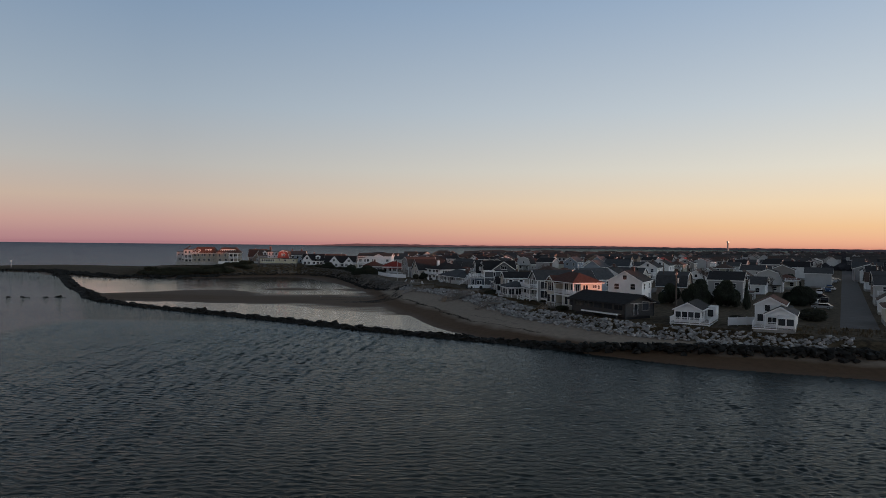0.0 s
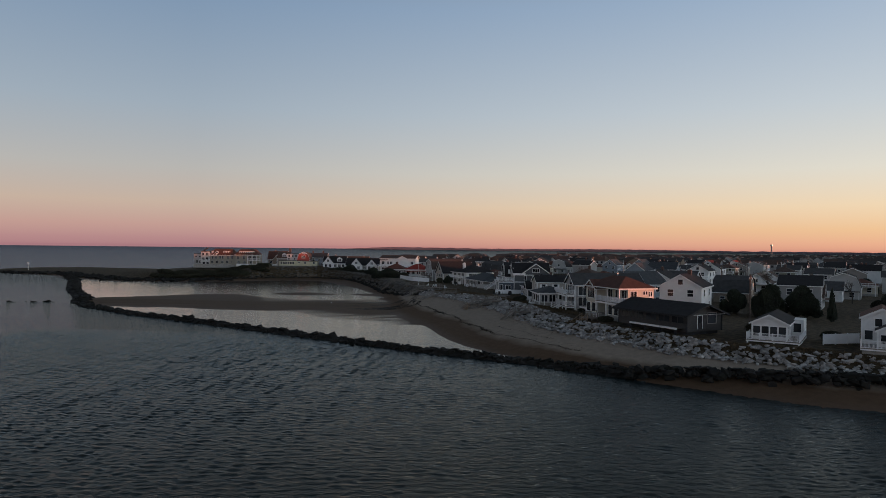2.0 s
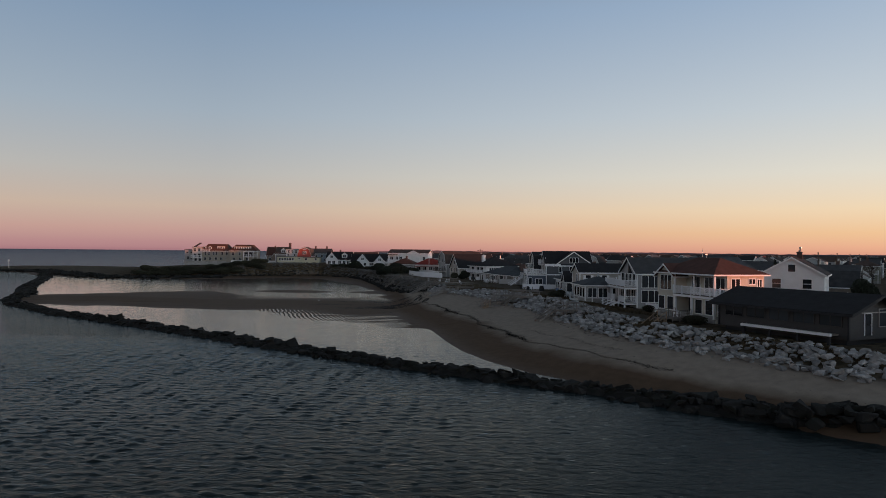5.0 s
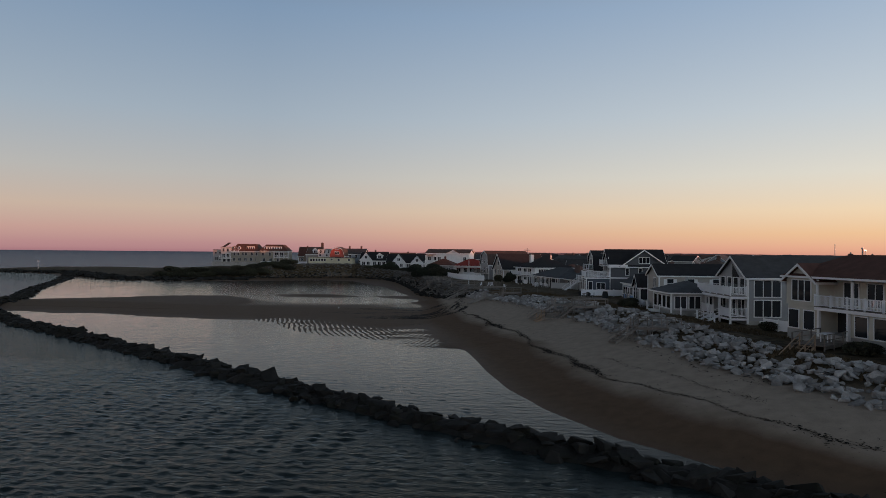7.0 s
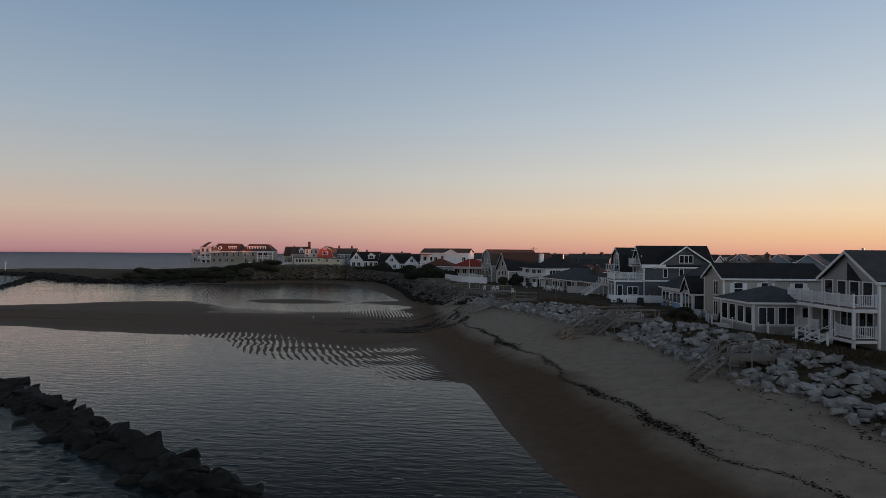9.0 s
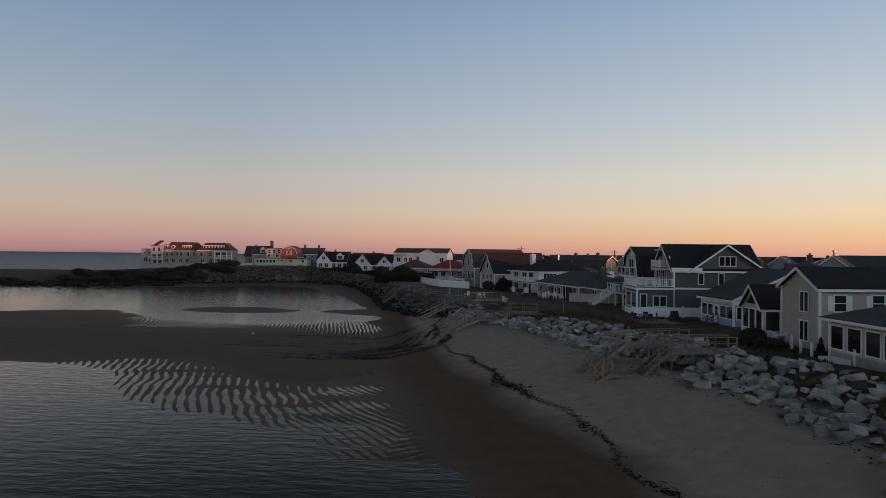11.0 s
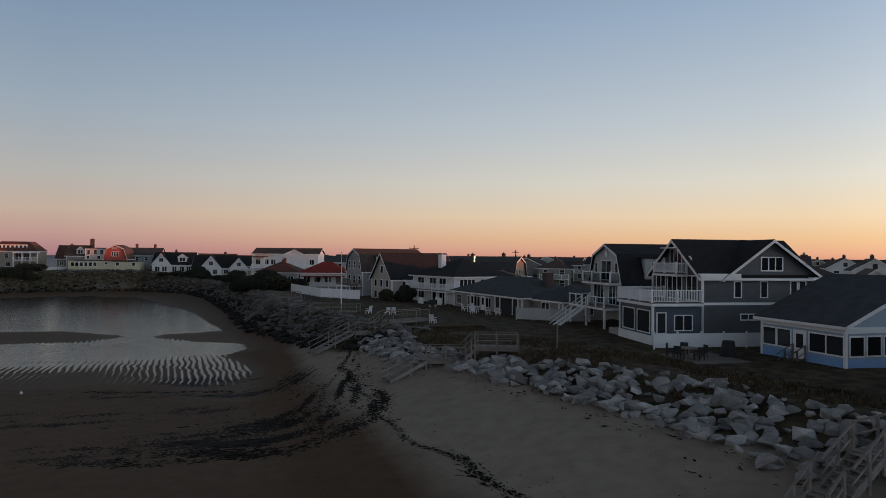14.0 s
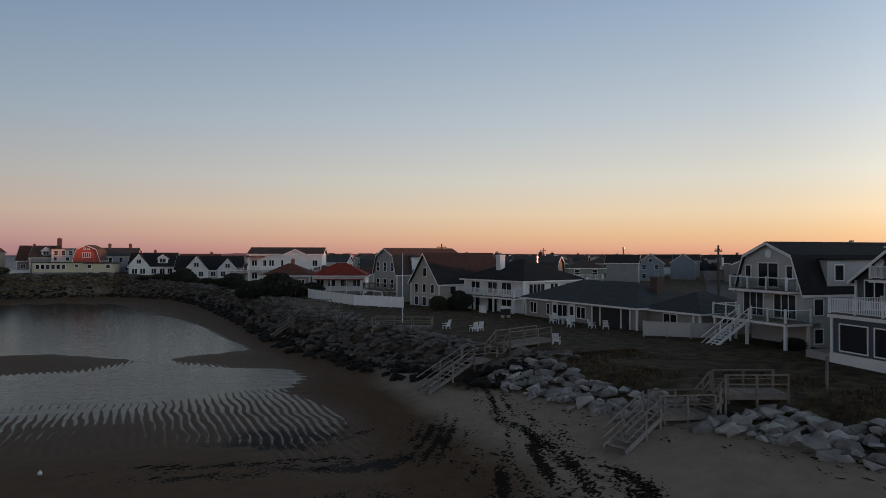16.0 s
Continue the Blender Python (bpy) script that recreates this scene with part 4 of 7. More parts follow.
def railing(root, pts, z, h=1.0, mat=None, glass=False, gap=0.14, spacing=1.9):
    """Posts, rails and balusters along a line of (x, y)."""
    mat = mat or M_RAIL
    for i, (x, y) in enumerate(pts):
        part("post", boxes((x - 0.07, y - 0.07, z, x + 0.07, y + 0.07, z + h + 0.12)), mat, root)
    for (ax, ay), (bx, by) in zip(pts, pts[1:]):
        n = math.hypot(bx - ax, by - ay)
        if n < 0.3:
            continue
        k = max(1, round(n / spacing))
        for i in range(1, k):
            x, y = ax + (bx - ax) * i / k, ay + (by - ay) * i / k
            part("post", boxes((x - 0.06, y - 0.06, z, x + 0.06, y + 0.06, z + h + 0.1)), mat, root)
        bm = bmesh.new()
        beam(bm, (ax, ay, z + h), (bx, by, z + h), 0.09, 0.07)
        part("top_rail", bm, mat, root)
        bm = bmesh.new()
        beam(bm, (ax, ay, z + 0.12), (bx, by, z + 0.12), 0.06, 0.06)
        if glass:
            beam(bm, (ax, ay, z + 0.55), (bx, by, z + 0.55), 0.012, 0.8)
            part("glass_panel", bm, M_CLEAR, root)
        else:
            for i in range(1, int(n / gap)):
                x, y = ax + (bx - ax) * i * gap / n, ay + (by - ay) * i * gap / n
                box(bm, x - 0.02, y - 0.02, z + 0.12, x + 0.02, y + 0.02, z + h)
            part("baluster_panel", bm, mat, root)


def deck(root, x0, y0, x1, y1, z, mat=None, posts=None, thick=0.25, fascia=None):
    part("deck_floor", boxes((x0, y0, z - 0.06, x1, y1, z)), mat or M_WOOD, root)
    part("deck_beam", boxes((x0, y0, z - thick, x1, y0 + 0.06, z - 0.06), (x0, y1 - 0.06, z - thick, x1, y1, z - 0.06), (x0, y0, z - thick, x0 + 0.06, y1, z - 0.06)), fascia or M_TRIM, root)
    for x, y in posts or ():
        part("post", boxes((x - 0.1, y - 0.1, -1.0, x + 0.1, y + 0.1, z - 0.06)), M_TRIM, root)


def chimney(root, x, y, z0, z1, s=0.7, mat=None):
    ob = part("chimney", boxes((x - s / 2, y - s / 2, z0, x + s / 2, y + s / 2, z1), (x - s / 2 - 0.06, y - s / 2 - 0.06, z1 - 0.2, x + s / 2 + 0.06, y + s / 2 + 0.06, z1 - 0.08)), mat or M_BRICK, root)
    part("flue", boxes((x - 0.13, y - 0.13, z1, x + 0.13, y + 0.13, z1 + 0.25)), M_CONC, ob)


def house_at(name, x, y, z, heading, label, category="house", group="houses behind the beach"):
    return thing(name, pose(x, y, z, 0, 0, heading), label, category, group)


def flight(root, a, b, width, n, mat, rail=True, rail_h=0.95):
    """Open stairs from the foot a up to b: stringers, treads, posts and handrails."""
    a, b = Vector(a), Vector(b)
    way = Vector((b.x - a.x, b.y - a.y, 0)).normalized()
    side = Vector((-way.y, way.x, 0))
    for k in (-1, 1):
        bm = bmesh.new()
        beam(bm, a + side * k * width / 2, b + side * k * width / 2, 0.05, 0.24)
        part("stringer", bm, mat, root)
    for i in range(n):
        p = a.lerp(b, (i + 0.7) / n)
        bm = bmesh.new()
        beam(bm, p - side * width / 2, p + side * width / 2, 0.3, 0.045)
        part("tread", bm, mat, root)
    if rail:
        for k in (-1, 1):
            up_z = Vector((0, 0, rail_h))
            bm = bmesh.new()
            beam(bm, a + side * k * width / 2 + up_z, b + side * k * width / 2 + up_z, 0.09, 0.045)
            beam(bm, a + side * k * width / 2 + up_z * 0.5, b + side * k * width / 2 + up_z * 0.5, 0.04, 0.05)
            part("handrail", bm, mat, root)
            for e in (0.5, 0.98):
                p = a.lerp(b, e) + side * k * width / 2
                part("post", boxes((p.x - 0.05, p.y - 0.05, p.z - 0.5, p.x + 0.05, p.y + 0.05, p.z + rail_h)), mat, root)


# ---- houses along the beach, from the street end to the cove ----
def charcoal_house():
    r = house_at("beach_house", 8.7, 214.1, 4.1, 3, "tall charcoal beach house with white trim, cross gable and seaward decks")
    foundation(r, 0, 0, 14.6, 8.6)
    part("lower_wall", boxes((0.0, 0.0, 0, 4.4, 6.2, 2.98)), M_NAVY, r, "slate blue lower storey")
    corner_boards(r, 0, 0, 4.4, 6.2, 2.9)
    deck(r, -0.25, -0.25, 4.4, 6.4, 3.22, thick=0.3)
    railing(r, [(4.3, -0.15), (-0.15, -0.15), (-0.15, 6.3), (4.3, 6.3)], 3.22)
    block(r, 4.4, 0, 14.6, 8.6, 5.4, 8.4, "gx", M_CHAR, M_ROOF_BLACK, over=0.45)
    # cross gable over the side wall
    top = [(6.4, 5.35), (10.6, 8.35), (15.0, 5.35)]
    bm = bmesh.new()
    prism(bm, [(6.4, 5.1), *top, (15.0, 5.1)], -0.06, 4.3, "y")
    part("cross_gable", bm, M_CHAR, r)
    gable_roof(r, "y", top, -0.06, 4.3, M_ROOF_BLACK, 0.5, ends=(True, False))
    part("trim_band", boxes((4.4, -0.07, 3.0, 14.6, -0.004, 3.22)), M_TRIM, r)
    part("eave_return", boxes((4.0, -0.5, 5.22, 7.6, -0.004, 5.62)), M_TRIM, r)
    part("eave_return", boxes((13.9, -0.5, 5.12, 15.0, -0.004, 5.35)), M_TRIM, r)
    for a, z, w, h, c in ((10.7, 6.45, 1.9, 1.05, 3), (7.6, 4.3, 0.55, 1.25, 1), (10.0, 4.3, 0.55, 1.25, 1), (12.8, 4.4, 0.55, 1.15, 1), (13.6, 4.4, 0.55, 1.15, 1), (8.9, 2.0, 2.0, 0.4, 3), (12.9, 1.9, 0.7, 0.9, 1)):
        window(r, "R", a, z, w, h, -0.06 if z > 5.6 else 0, cols=c)
    for a in (0.75, 2.7):
        window(r, "R", a, 1.55, 0.7 if a < 1 else 1.5, 1.6 if a < 1 else 1.15, 0, cols=1 if a < 1 else 2)
    for a in (1.6, 4.4):
        window(r, "S", a, 1.6, 2.2, 1.75, 0)
    for a, c in ((1.6, 2), (4.5, 3), (7.0, 2)):
        window(r, "S", a, 4.35, 1.0 * c * 0.8, 2.0, 4.4, cols=c)
    # seaward gable with its balcony
    deck(r, 3.2, 2.2, 4.4, 6.4, 5.55)
    railing(r, [(4.3, 2.3), (3.3, 2.3), (3.3, 6.3), (4.3, 6.3)], 5.55, h=0.9)
    window(r, "S", 4.3, 6.7, 1.9, 1.9, 4.4, cols=3)
    part("gable_hood", boxes((3.4, 3.3, 7.75, 4.4, 5.3, 7.85)), M_TRIM, r)
    for a in (2.0, 6.6):
        bm = bmesh.new()
        rod(bm, (4.3, a, 6.7), (4.4, a, 6.7), 0.38, n=16)
        part("round_vent", bm, M_TRIM, r)
    part("entry_roof", boxes((12.2, -0.9, 2.75, 14.6, 0, 2.95)), M_ROOF_BLACK, r)
    railing(r, [(12.0, -1.6), (15.6, -1.6)], 0.0, h=0.95)
    part("vent_pipe", boxes((12.0, 5.8, 7.7, 12.1, 5.9, 8.6)), M_METAL, r)
    f = thing("vinyl_fence", pose(8.7, 214.1, 4.2, 0, 0, 3), "low solid white vinyl fence round a house", "fence")
    pts = [(-1.2, -2.6), (16.5, -2.6), (17.2, -1.4)]
    for (ax, ay), (bx, by) in zip(pts, pts[1:]):
        n = max(1, round(math.hypot(bx - ax, by - ay) / 1.9))
        for i in range(n):
            p, q = Vector((ax, ay, 0)).lerp(Vector((bx, by, 0)), i / n), Vector((ax, ay, 0)).lerp(Vector((bx, by, 0)), (i + 1) / n)
            bm = bmesh.new()
            beam(bm, p + Vector((0, 0, 0.35)), q + Vector((0, 0, 0.35)), 0.04, 1.1)
            part("panel", bm, M_RAIL, f)
            part("post", boxes((p.x - 0.06, p.y - 0.06, -0.6, p.x + 0.06, p.y + 0.06, 1.05)), M_RAIL, f)
    part("base_board", boxes((-0.14, -0.1, -0.5, -0.004, 6.3, 0.5)), M_TRIM, r)


def gambrel_house():
    r = house_at("gambrel_house", 11.2, 226.6, 3.4, 6, "grey gambrel-roofed beach house on posts with white balconies")
    foundation(r, 2.0, 0.2, 13, 7.4)
    part("carport_wall", boxes((1.6, 0, 0, 13.5, 7.7, 2.45)), M_LTGREY, r)
    block(r, 0, 0, 13.5, 7.7, 4.9, 8.9, "mx", M_LTGREY, M_ROOF_BLACK, over=0.3, z=2.45, corners=False)
    deck(r, -2.6, -0.8, 0, 7.8, 2.6, posts=[(-2.4, -0.6), (-2.4, 3.6), (-2.4, 7.6), (-0.2, -0.6), (-0.2, 7.6)])
    railing(r, [(-0.1, -0.7), (-2.5, -0.7), (-2.5, 3.0)], 2.6, glass=True)
    railing(r, [(-2.5, 4.4), (-2.5, 7.7), (-0.1, 7.7)], 2.6, glass=True)
    deck(r, -1.3, 0.5, 0, 7.2, 5.05)
    railing(r, [(-0.1, 0.6), (-1.2, 0.6), (-1.2, 7.1), (-0.1, 7.1)], 5.05, glass=True)
    flight(r, (-6.2, 3.9, 0.1), (-2.6, 3.7, 2.6), 1.3, 13, M_RAIL)
    window(r, "S", 3.85, 6.25, 2.2, 1.95, 0, cols=2, name="glass_door")
    window(r, "S", 2.0, 3.7, 2.3, 1.9, 0, cols=3, name="glass_door")
    window(r, "S", 5.6, 3.7, 2.3, 1.9, 0, cols=3, name="glass_door")
    window(r, "S", 1.5, 6.5, 0.6, 1.0, 0)
    window(r, "S", 6.2, 6.5, 0.6, 1.0, 0)
    bm = bmesh.new()
    rod(bm, (-0.05, 3.85, 8.05), (0, 3.85, 8.05), 0.36, n=16)
    part("round_vent", bm, M_TRIM, r)
    for a in (1.4, 4.6, 8.0, 11.0):
        window(r, "R", a, 3.75, 0.85, 1.25, 0)
        window(r, "R", a, 1.4, 0.8, 1.1, 0)
    part("dormer", boxes((2.4, 0.12, 5.3, 12.6, 2.6, 7.55)), M_LTGREY, r)
    part("dormer_roof", boxes((2.2, -0.1, 7.55, 12.8, 3.0, 7.67)), M_ROOF_BLACK, r)
    for a in (3.6, 7.2, 10.6):
        window(r, "R", a, 6.5, 0.85, 1.2, 0.12)
    chimney(r, 9.0, 3.9, 8.4, 9.0, 0.1, M_METAL)


def ranch_house():
    r = house_at("ranch_house", 4.3, 241.6, 3.4, 18, "low grey ranch house with a slate hip roof")
    foundation(r, 0, 0, 10, 19)
    block(r, 0, 0, 10, 19.2, 2.5, 4.9, "hip", M_TAUPE, M_ROOF_SLATE, over=0.6)
    block(r, 1.4, -6.6, 9.4, 0.1, 2.4, 4.3, "hip", M_TAUPE, M_ROOF_SLATE, over=0.5)
    for a, w, h, c in ((17.6, 1.3, 1.2, 2), (14.6, 0.5, 1.2, 1), (11.9, 1.7, 1.3, 2), (8.6, 1.4, 1.2, 2)):
        window(r, "S", a, 1.45, w, h, 0, cols=c)
    door(r, "S", 13.3, 0.15, 0, mat=M_TRIM)
    door(r, "S", 10.2, 0.15, 0, mat=M_TRIM)
    # recessed porch: a flat near-black panel painted as its shade
    part("porch_recess", boxes((-0.03, 1.0, 0.15, 0.0, 6.6, 2.3)), M_DARK, r, "flat dark panel painted as the shade of a recessed porch")
    for a in (0.9, 2.2, 5.4, 6.7):
        part("porch_post", boxes((-0.12, a - 0.08, 0, 0.0, a + 0.08, 2.45)), M_TRIM, r)
    window(r, "S", -3.0, 1.5, 1.6, 1.3, 1.4, cols=2)
    part("porch_post", boxes((1.28, -6.0, 0, 1.4, -5.8, 2.3)), M_TRIM, r)
    deck(r, -2.6, 7.0, 0, 16.5, 0.25, fascia=M_WOOD)
    chimney(r, 5.4, 2.6, 3.6, 5.6, 1.0)
    window(r, "R", 5.0, 1.5, 1.2, 1.1, -6.6, cols=2)


def white_house():
    r = house_at("two_storey_house", -1.4, 261.8, 3.2, 27, "white two-storey house with a black hip roof and balcony")
    foundation(r, 0, 0, 11, 12)
    block(r, 0, 0, 11, 12, 4.6, 7.5, "hip", M_WHITE, M_ROOF_BLACK, over=0.6)
    deck(r, -1.4, 0.3, 0, 12.4, 2.55, posts=[(-1.3, 0.5), (-1.3, 4.4), (-1.3, 8.4), (-1.3, 12.2)])
    railing(r, [(-0.1, 0.4), (-1.3, 0.4), (-1.3, 12.3), (-0.1, 12.3)], 2.55)
    for a in (3.2, 6.0, 9.6):
        window(r, "S", a, 3.6, 1.8, 1.5, 0, cols=2)
        window(r, "S", a, 1.3, 1.8, 1.7, 0, cols=2)
    for a, c in ((2.4, 4), (5.6, 2), (8.6, 2)):
        window(r, "R", a, 3.6, 0.7 * c, 1.3, 0, cols=c)
    window(r, "R", 6.5, 1.5, 1.0, 1.1, 0)
    chimney(r, 2.5, 7.2, 5.2, 8.1, 0.9, M_TRIM)
    chimney(r, 7.0, 4.6, 6.2, 7.9, 0.22, M_METAL)
    # small privacy screen and grill corner
    part("screen_panel", boxes((-2.6, -0.4, 0, -2.5, 1.4, 1.6)), M_RAIL, r)
    part("screen_panel", boxes((-3.6, 3.2, 0, -3.5, 4.6, 1.5)), M_RAIL, r)


def steep_house():
    r = house_at("steep_gabled_house", -10.4, 273.6, 3.3, 28, "grey house with a steep black gable roof")
    foundation(r, 0, 0, 12, 7)
    block(r, 0, 0, 13, 7, 3.9, 8.1, "gx", M_BEIGE, M_ROOF_BLACK, over=0.45)
    window(r, "S", 3.5, 5.4, 0.8, 1.2, 0)
    for a in (1.6, 3.6, 5.6):
        window(r, "S", a, 3.0, 0.75, 1.2, 0)
        window(r, "S", a, 1.1, 0.9, 1.2, 0)
    window(r, "R", 2.5, 2.8, 1.0, 1.1, 0)


def grey_gambrel():
    r = house_at("gambrel_house", -15.4, 284.6, 3.2, 24, "weathered grey shingled gambrel house with red-brown roof")
    foundation(r, 0, 0, 13, 7.6)
    block(r, 0, 0, 13, 7.6, 5.0, 9.0, "mx", M_GREY, M_ROOF_BROWN, over=0.3)
    for a in (1.4, 3.8, 6.2):
        window(r, "S", a, 6.1, 0.8, 1.4, 0, rows=2)
        window(r, "S", a, 3.4, 0.9, 1.4, 0, rows=2)
    door(r, "S", 3.8, 0.2, 0)
    deck(r, -2.4, 0.4, 0, 7.2, 2.4, posts=[(-2.3, 0.6), (-2.3, 7.0)])
    railing(r, [(-0.1, 0.5), (-2.3, 0.5), (-2.3, 7.1), (-0.1, 7.1)], 2.4, mat=M_WOOD, gap=0.25)
    flight(r, (-2.8, -3.4, 0.0), (-1.6, 0.4, 2.4), 1.1, 11, M_WOOD)
    part("dormer", boxes((3.0, 0.2, 5.3, 12.6, 2.4, 7.7)), M_WHITE, r, "white clapboard shed dormer")
    part("dormer_roof", boxes((2.7, -0.15, 7.7, 12.9, 3.0, 7.86)), M_ROOF_BROWN, r)
    part("dormer_trim", boxes((2.9, 0.1, 5.25, 3.05, 0.2, 7.7), (12.5, 0.1, 5.25, 12.7, 0.2, 7.7), (3.05, 0.1, 5.25, 12.5, 0.2, 5.45)), M_TRIM, r)
    for a in (3.0, 7.0, 10.5):
        window(r, "R", a, 3.6, 0.9, 1.3, 0)


def red_roofed_pair():
    r = house_at("hip_roofed_cottage", -38.5, 311.2, 3.9, -8, "small cottage with a dark hip roof")
    foundation(r, 0, 0, 9, 8)
    block(r, 0, 0, 9, 8, 3.2, 5.6, "hip", M_GREY, M_ROOF_RUST, over=0.6)
    for a in (1.6, 4.5, 7.4):
        window(r, "R", a, 1.9, 1.1, 1.2, 0, cols=2)
    for a in (2.0, 6.0):
        window(r, "S", a, 1.9, 1.1, 1.2, 0, cols=2)
    chimney(r, 5, 4, 5.0, 6.4, 0.6)
    r = house_at("hip_roofed_cottage", -29.0, 309.6, 3.9, -8, "white cottage with a red shingled hip roof")
    foundation(r, 0, 0, 10, 8)
    block(r, 0, 0, 10, 8, 3.2, 5.7, "hip", M_WHITE, M_ROOF_RED, over=0.6)
    for a in (1.4, 3.6, 6.0, 8.4):
        window(r, "R", a, 1.9, 1.3, 1.2, 0, cols=2)
    window(r, "S", 4, 1.9, 1.6, 1.2, 0, cols=2)
    part("porch_roof", boxes((0.4, -2.2, 2.5, 9.6, 0, 2.65)), M_ROOF_RED, r)
    for a in (0.6, 3.6, 6.6, 9.4):
        part("porch_post", boxes((a - 0.07, -2.1, -0.4, a + 0.07, -1.96, 2.5)), M_TRIM, r)


def fence_run(name, pts, z, h, mat, label, panel=2.0, posts=True):
    f = thing(name, Matrix(), label, "fence")
    for (ax, ay), (bx, by) in zip(pts, pts[1:]):
        n = max(1, round(math.hypot(bx - ax, by - ay) / panel))
        for i in range(n):
            p, q = Vector((ax, ay, z)).lerp(Vector((bx, by, z)), i / n), Vector((ax, ay, z)).lerp(Vector((bx, by, z)), (i + 1) / n)
            p.z, q.z = max(z - 0.6, ground_cached(p.x, p.y)), max(z - 0.6, ground_cached(q.x, q.y))
            bm = bmesh.new()
            beam(bm, p + Vector((0, 0, h / 2 + 0.05)), q + Vector((0, 0, h / 2 + 0.05)), 0.04, h - 0.1)
            part("panel", bm, mat, f)
            if posts:
                part("post", boxes((p.x - 0.06, p.y - 0.06, p.z - 0.3, p.x + 0.06, p.y + 0.06, p.z + h + 0.08)), mat, f)
    return f


def big_white():
    r = house_at("large_white_house", -44.5, 342.5, 4.2, -6, "large white two-storey house with a shallow front gable")
    foundation(r, 0, 0, 17, 9)
    block(r, 0, 0, 17, 9, 7.2, 8.6, "gx", M_WHITE, M_ROOF_BROWN, over=0.5)
    top = [(8.0, 6.9), (10.8, 8.2), (13.6, 6.9)]
    bm = bmesh.new()
    prism(bm, [(8.0, 3.3), *top, (13.6, 3.3)], -0.5, 3, "y")
    part("gable_bay", bm, M_WHITE, r)
    gable_roof(r, "y", top, -0.5, 4, M_ROOF_BROWN, 0.35, ends=(True, False))
    for a in (0.2, 3.4):
        part("porch_post", boxes((a - 0.12, -1.9, 0, a + 0.12, -1.66, 6.4)), M_TRIM, r)
    part("porch_roof", boxes((-0.2, -2.2, 6.4, 3.8, 0, 6.6)), M_ROOF_BROWN, r)
    for a in (1.2, 3.4, 5.2, 8, 10.6, 12.8, 15.4):
        window(r, "R", a, 5.0, 1.1, 1.3, 0, cols=2)
        window(r, "R", a, 2.0, 1.2, 1.4, 0, cols=2)
    deck(r, 0, -2.0, 17, 0, 3.3)
    railing(r, [(0, -1.9), (17, -1.9)], 3.3, gap=0.3)


def front_gable(r, c, half, he, hr, y0, y1, wall, rf, win=True):
    """A gable that faces the water, set through a roof."""
    top = [(c - half, he), (c, hr), (c + half, he)]
    bm = bmesh.new()
    prism(bm, [(c - half, 0.2), *top, (c + half, 0.2)], y0, y1, "y")
    part("gable_wall", bm, wall, r)
    gable_roof(r, "y", top, y0, y1, rf, 0.35, thick=0.12, ends=(True, False))
    if win:
        window(r, "R", c, he + (hr - he) * 0.35, 1.1, 1.1, y0, cols=2)


def roof_dormer(r, c, w, z0, z1, y0, y1, wall, rf, cols=2, peak=0.9):
    """A gabled dormer on the slope that faces the water."""
    top = [(c - w / 2, z1), (c, z1 + peak), (c + w / 2, z1)]
    bm = bmesh.new()
    prism(bm, [(c - w / 2, z0), *top, (c + w / 2, z0)], y0, y1, "y")
    part("dormer", bm, wall, r)
    gable_roof(r, "y", top, y0, y1, rf, 0.2, thick=0.1, ends=(True, False))
    window(r, "R", c, (z0 + z1) / 2 + 0.1, w * 0.6, (z1 - z0) * 0.65, y0, cols=cols)


def row_of_windows(r, spots, z, w, h, at, cols=1, rows=1, frame_mat=None):
    for a in spots:
        window(r, "R", a, z, w, h, at, cols=cols, rows=rows, frame_mat=frame_mat)


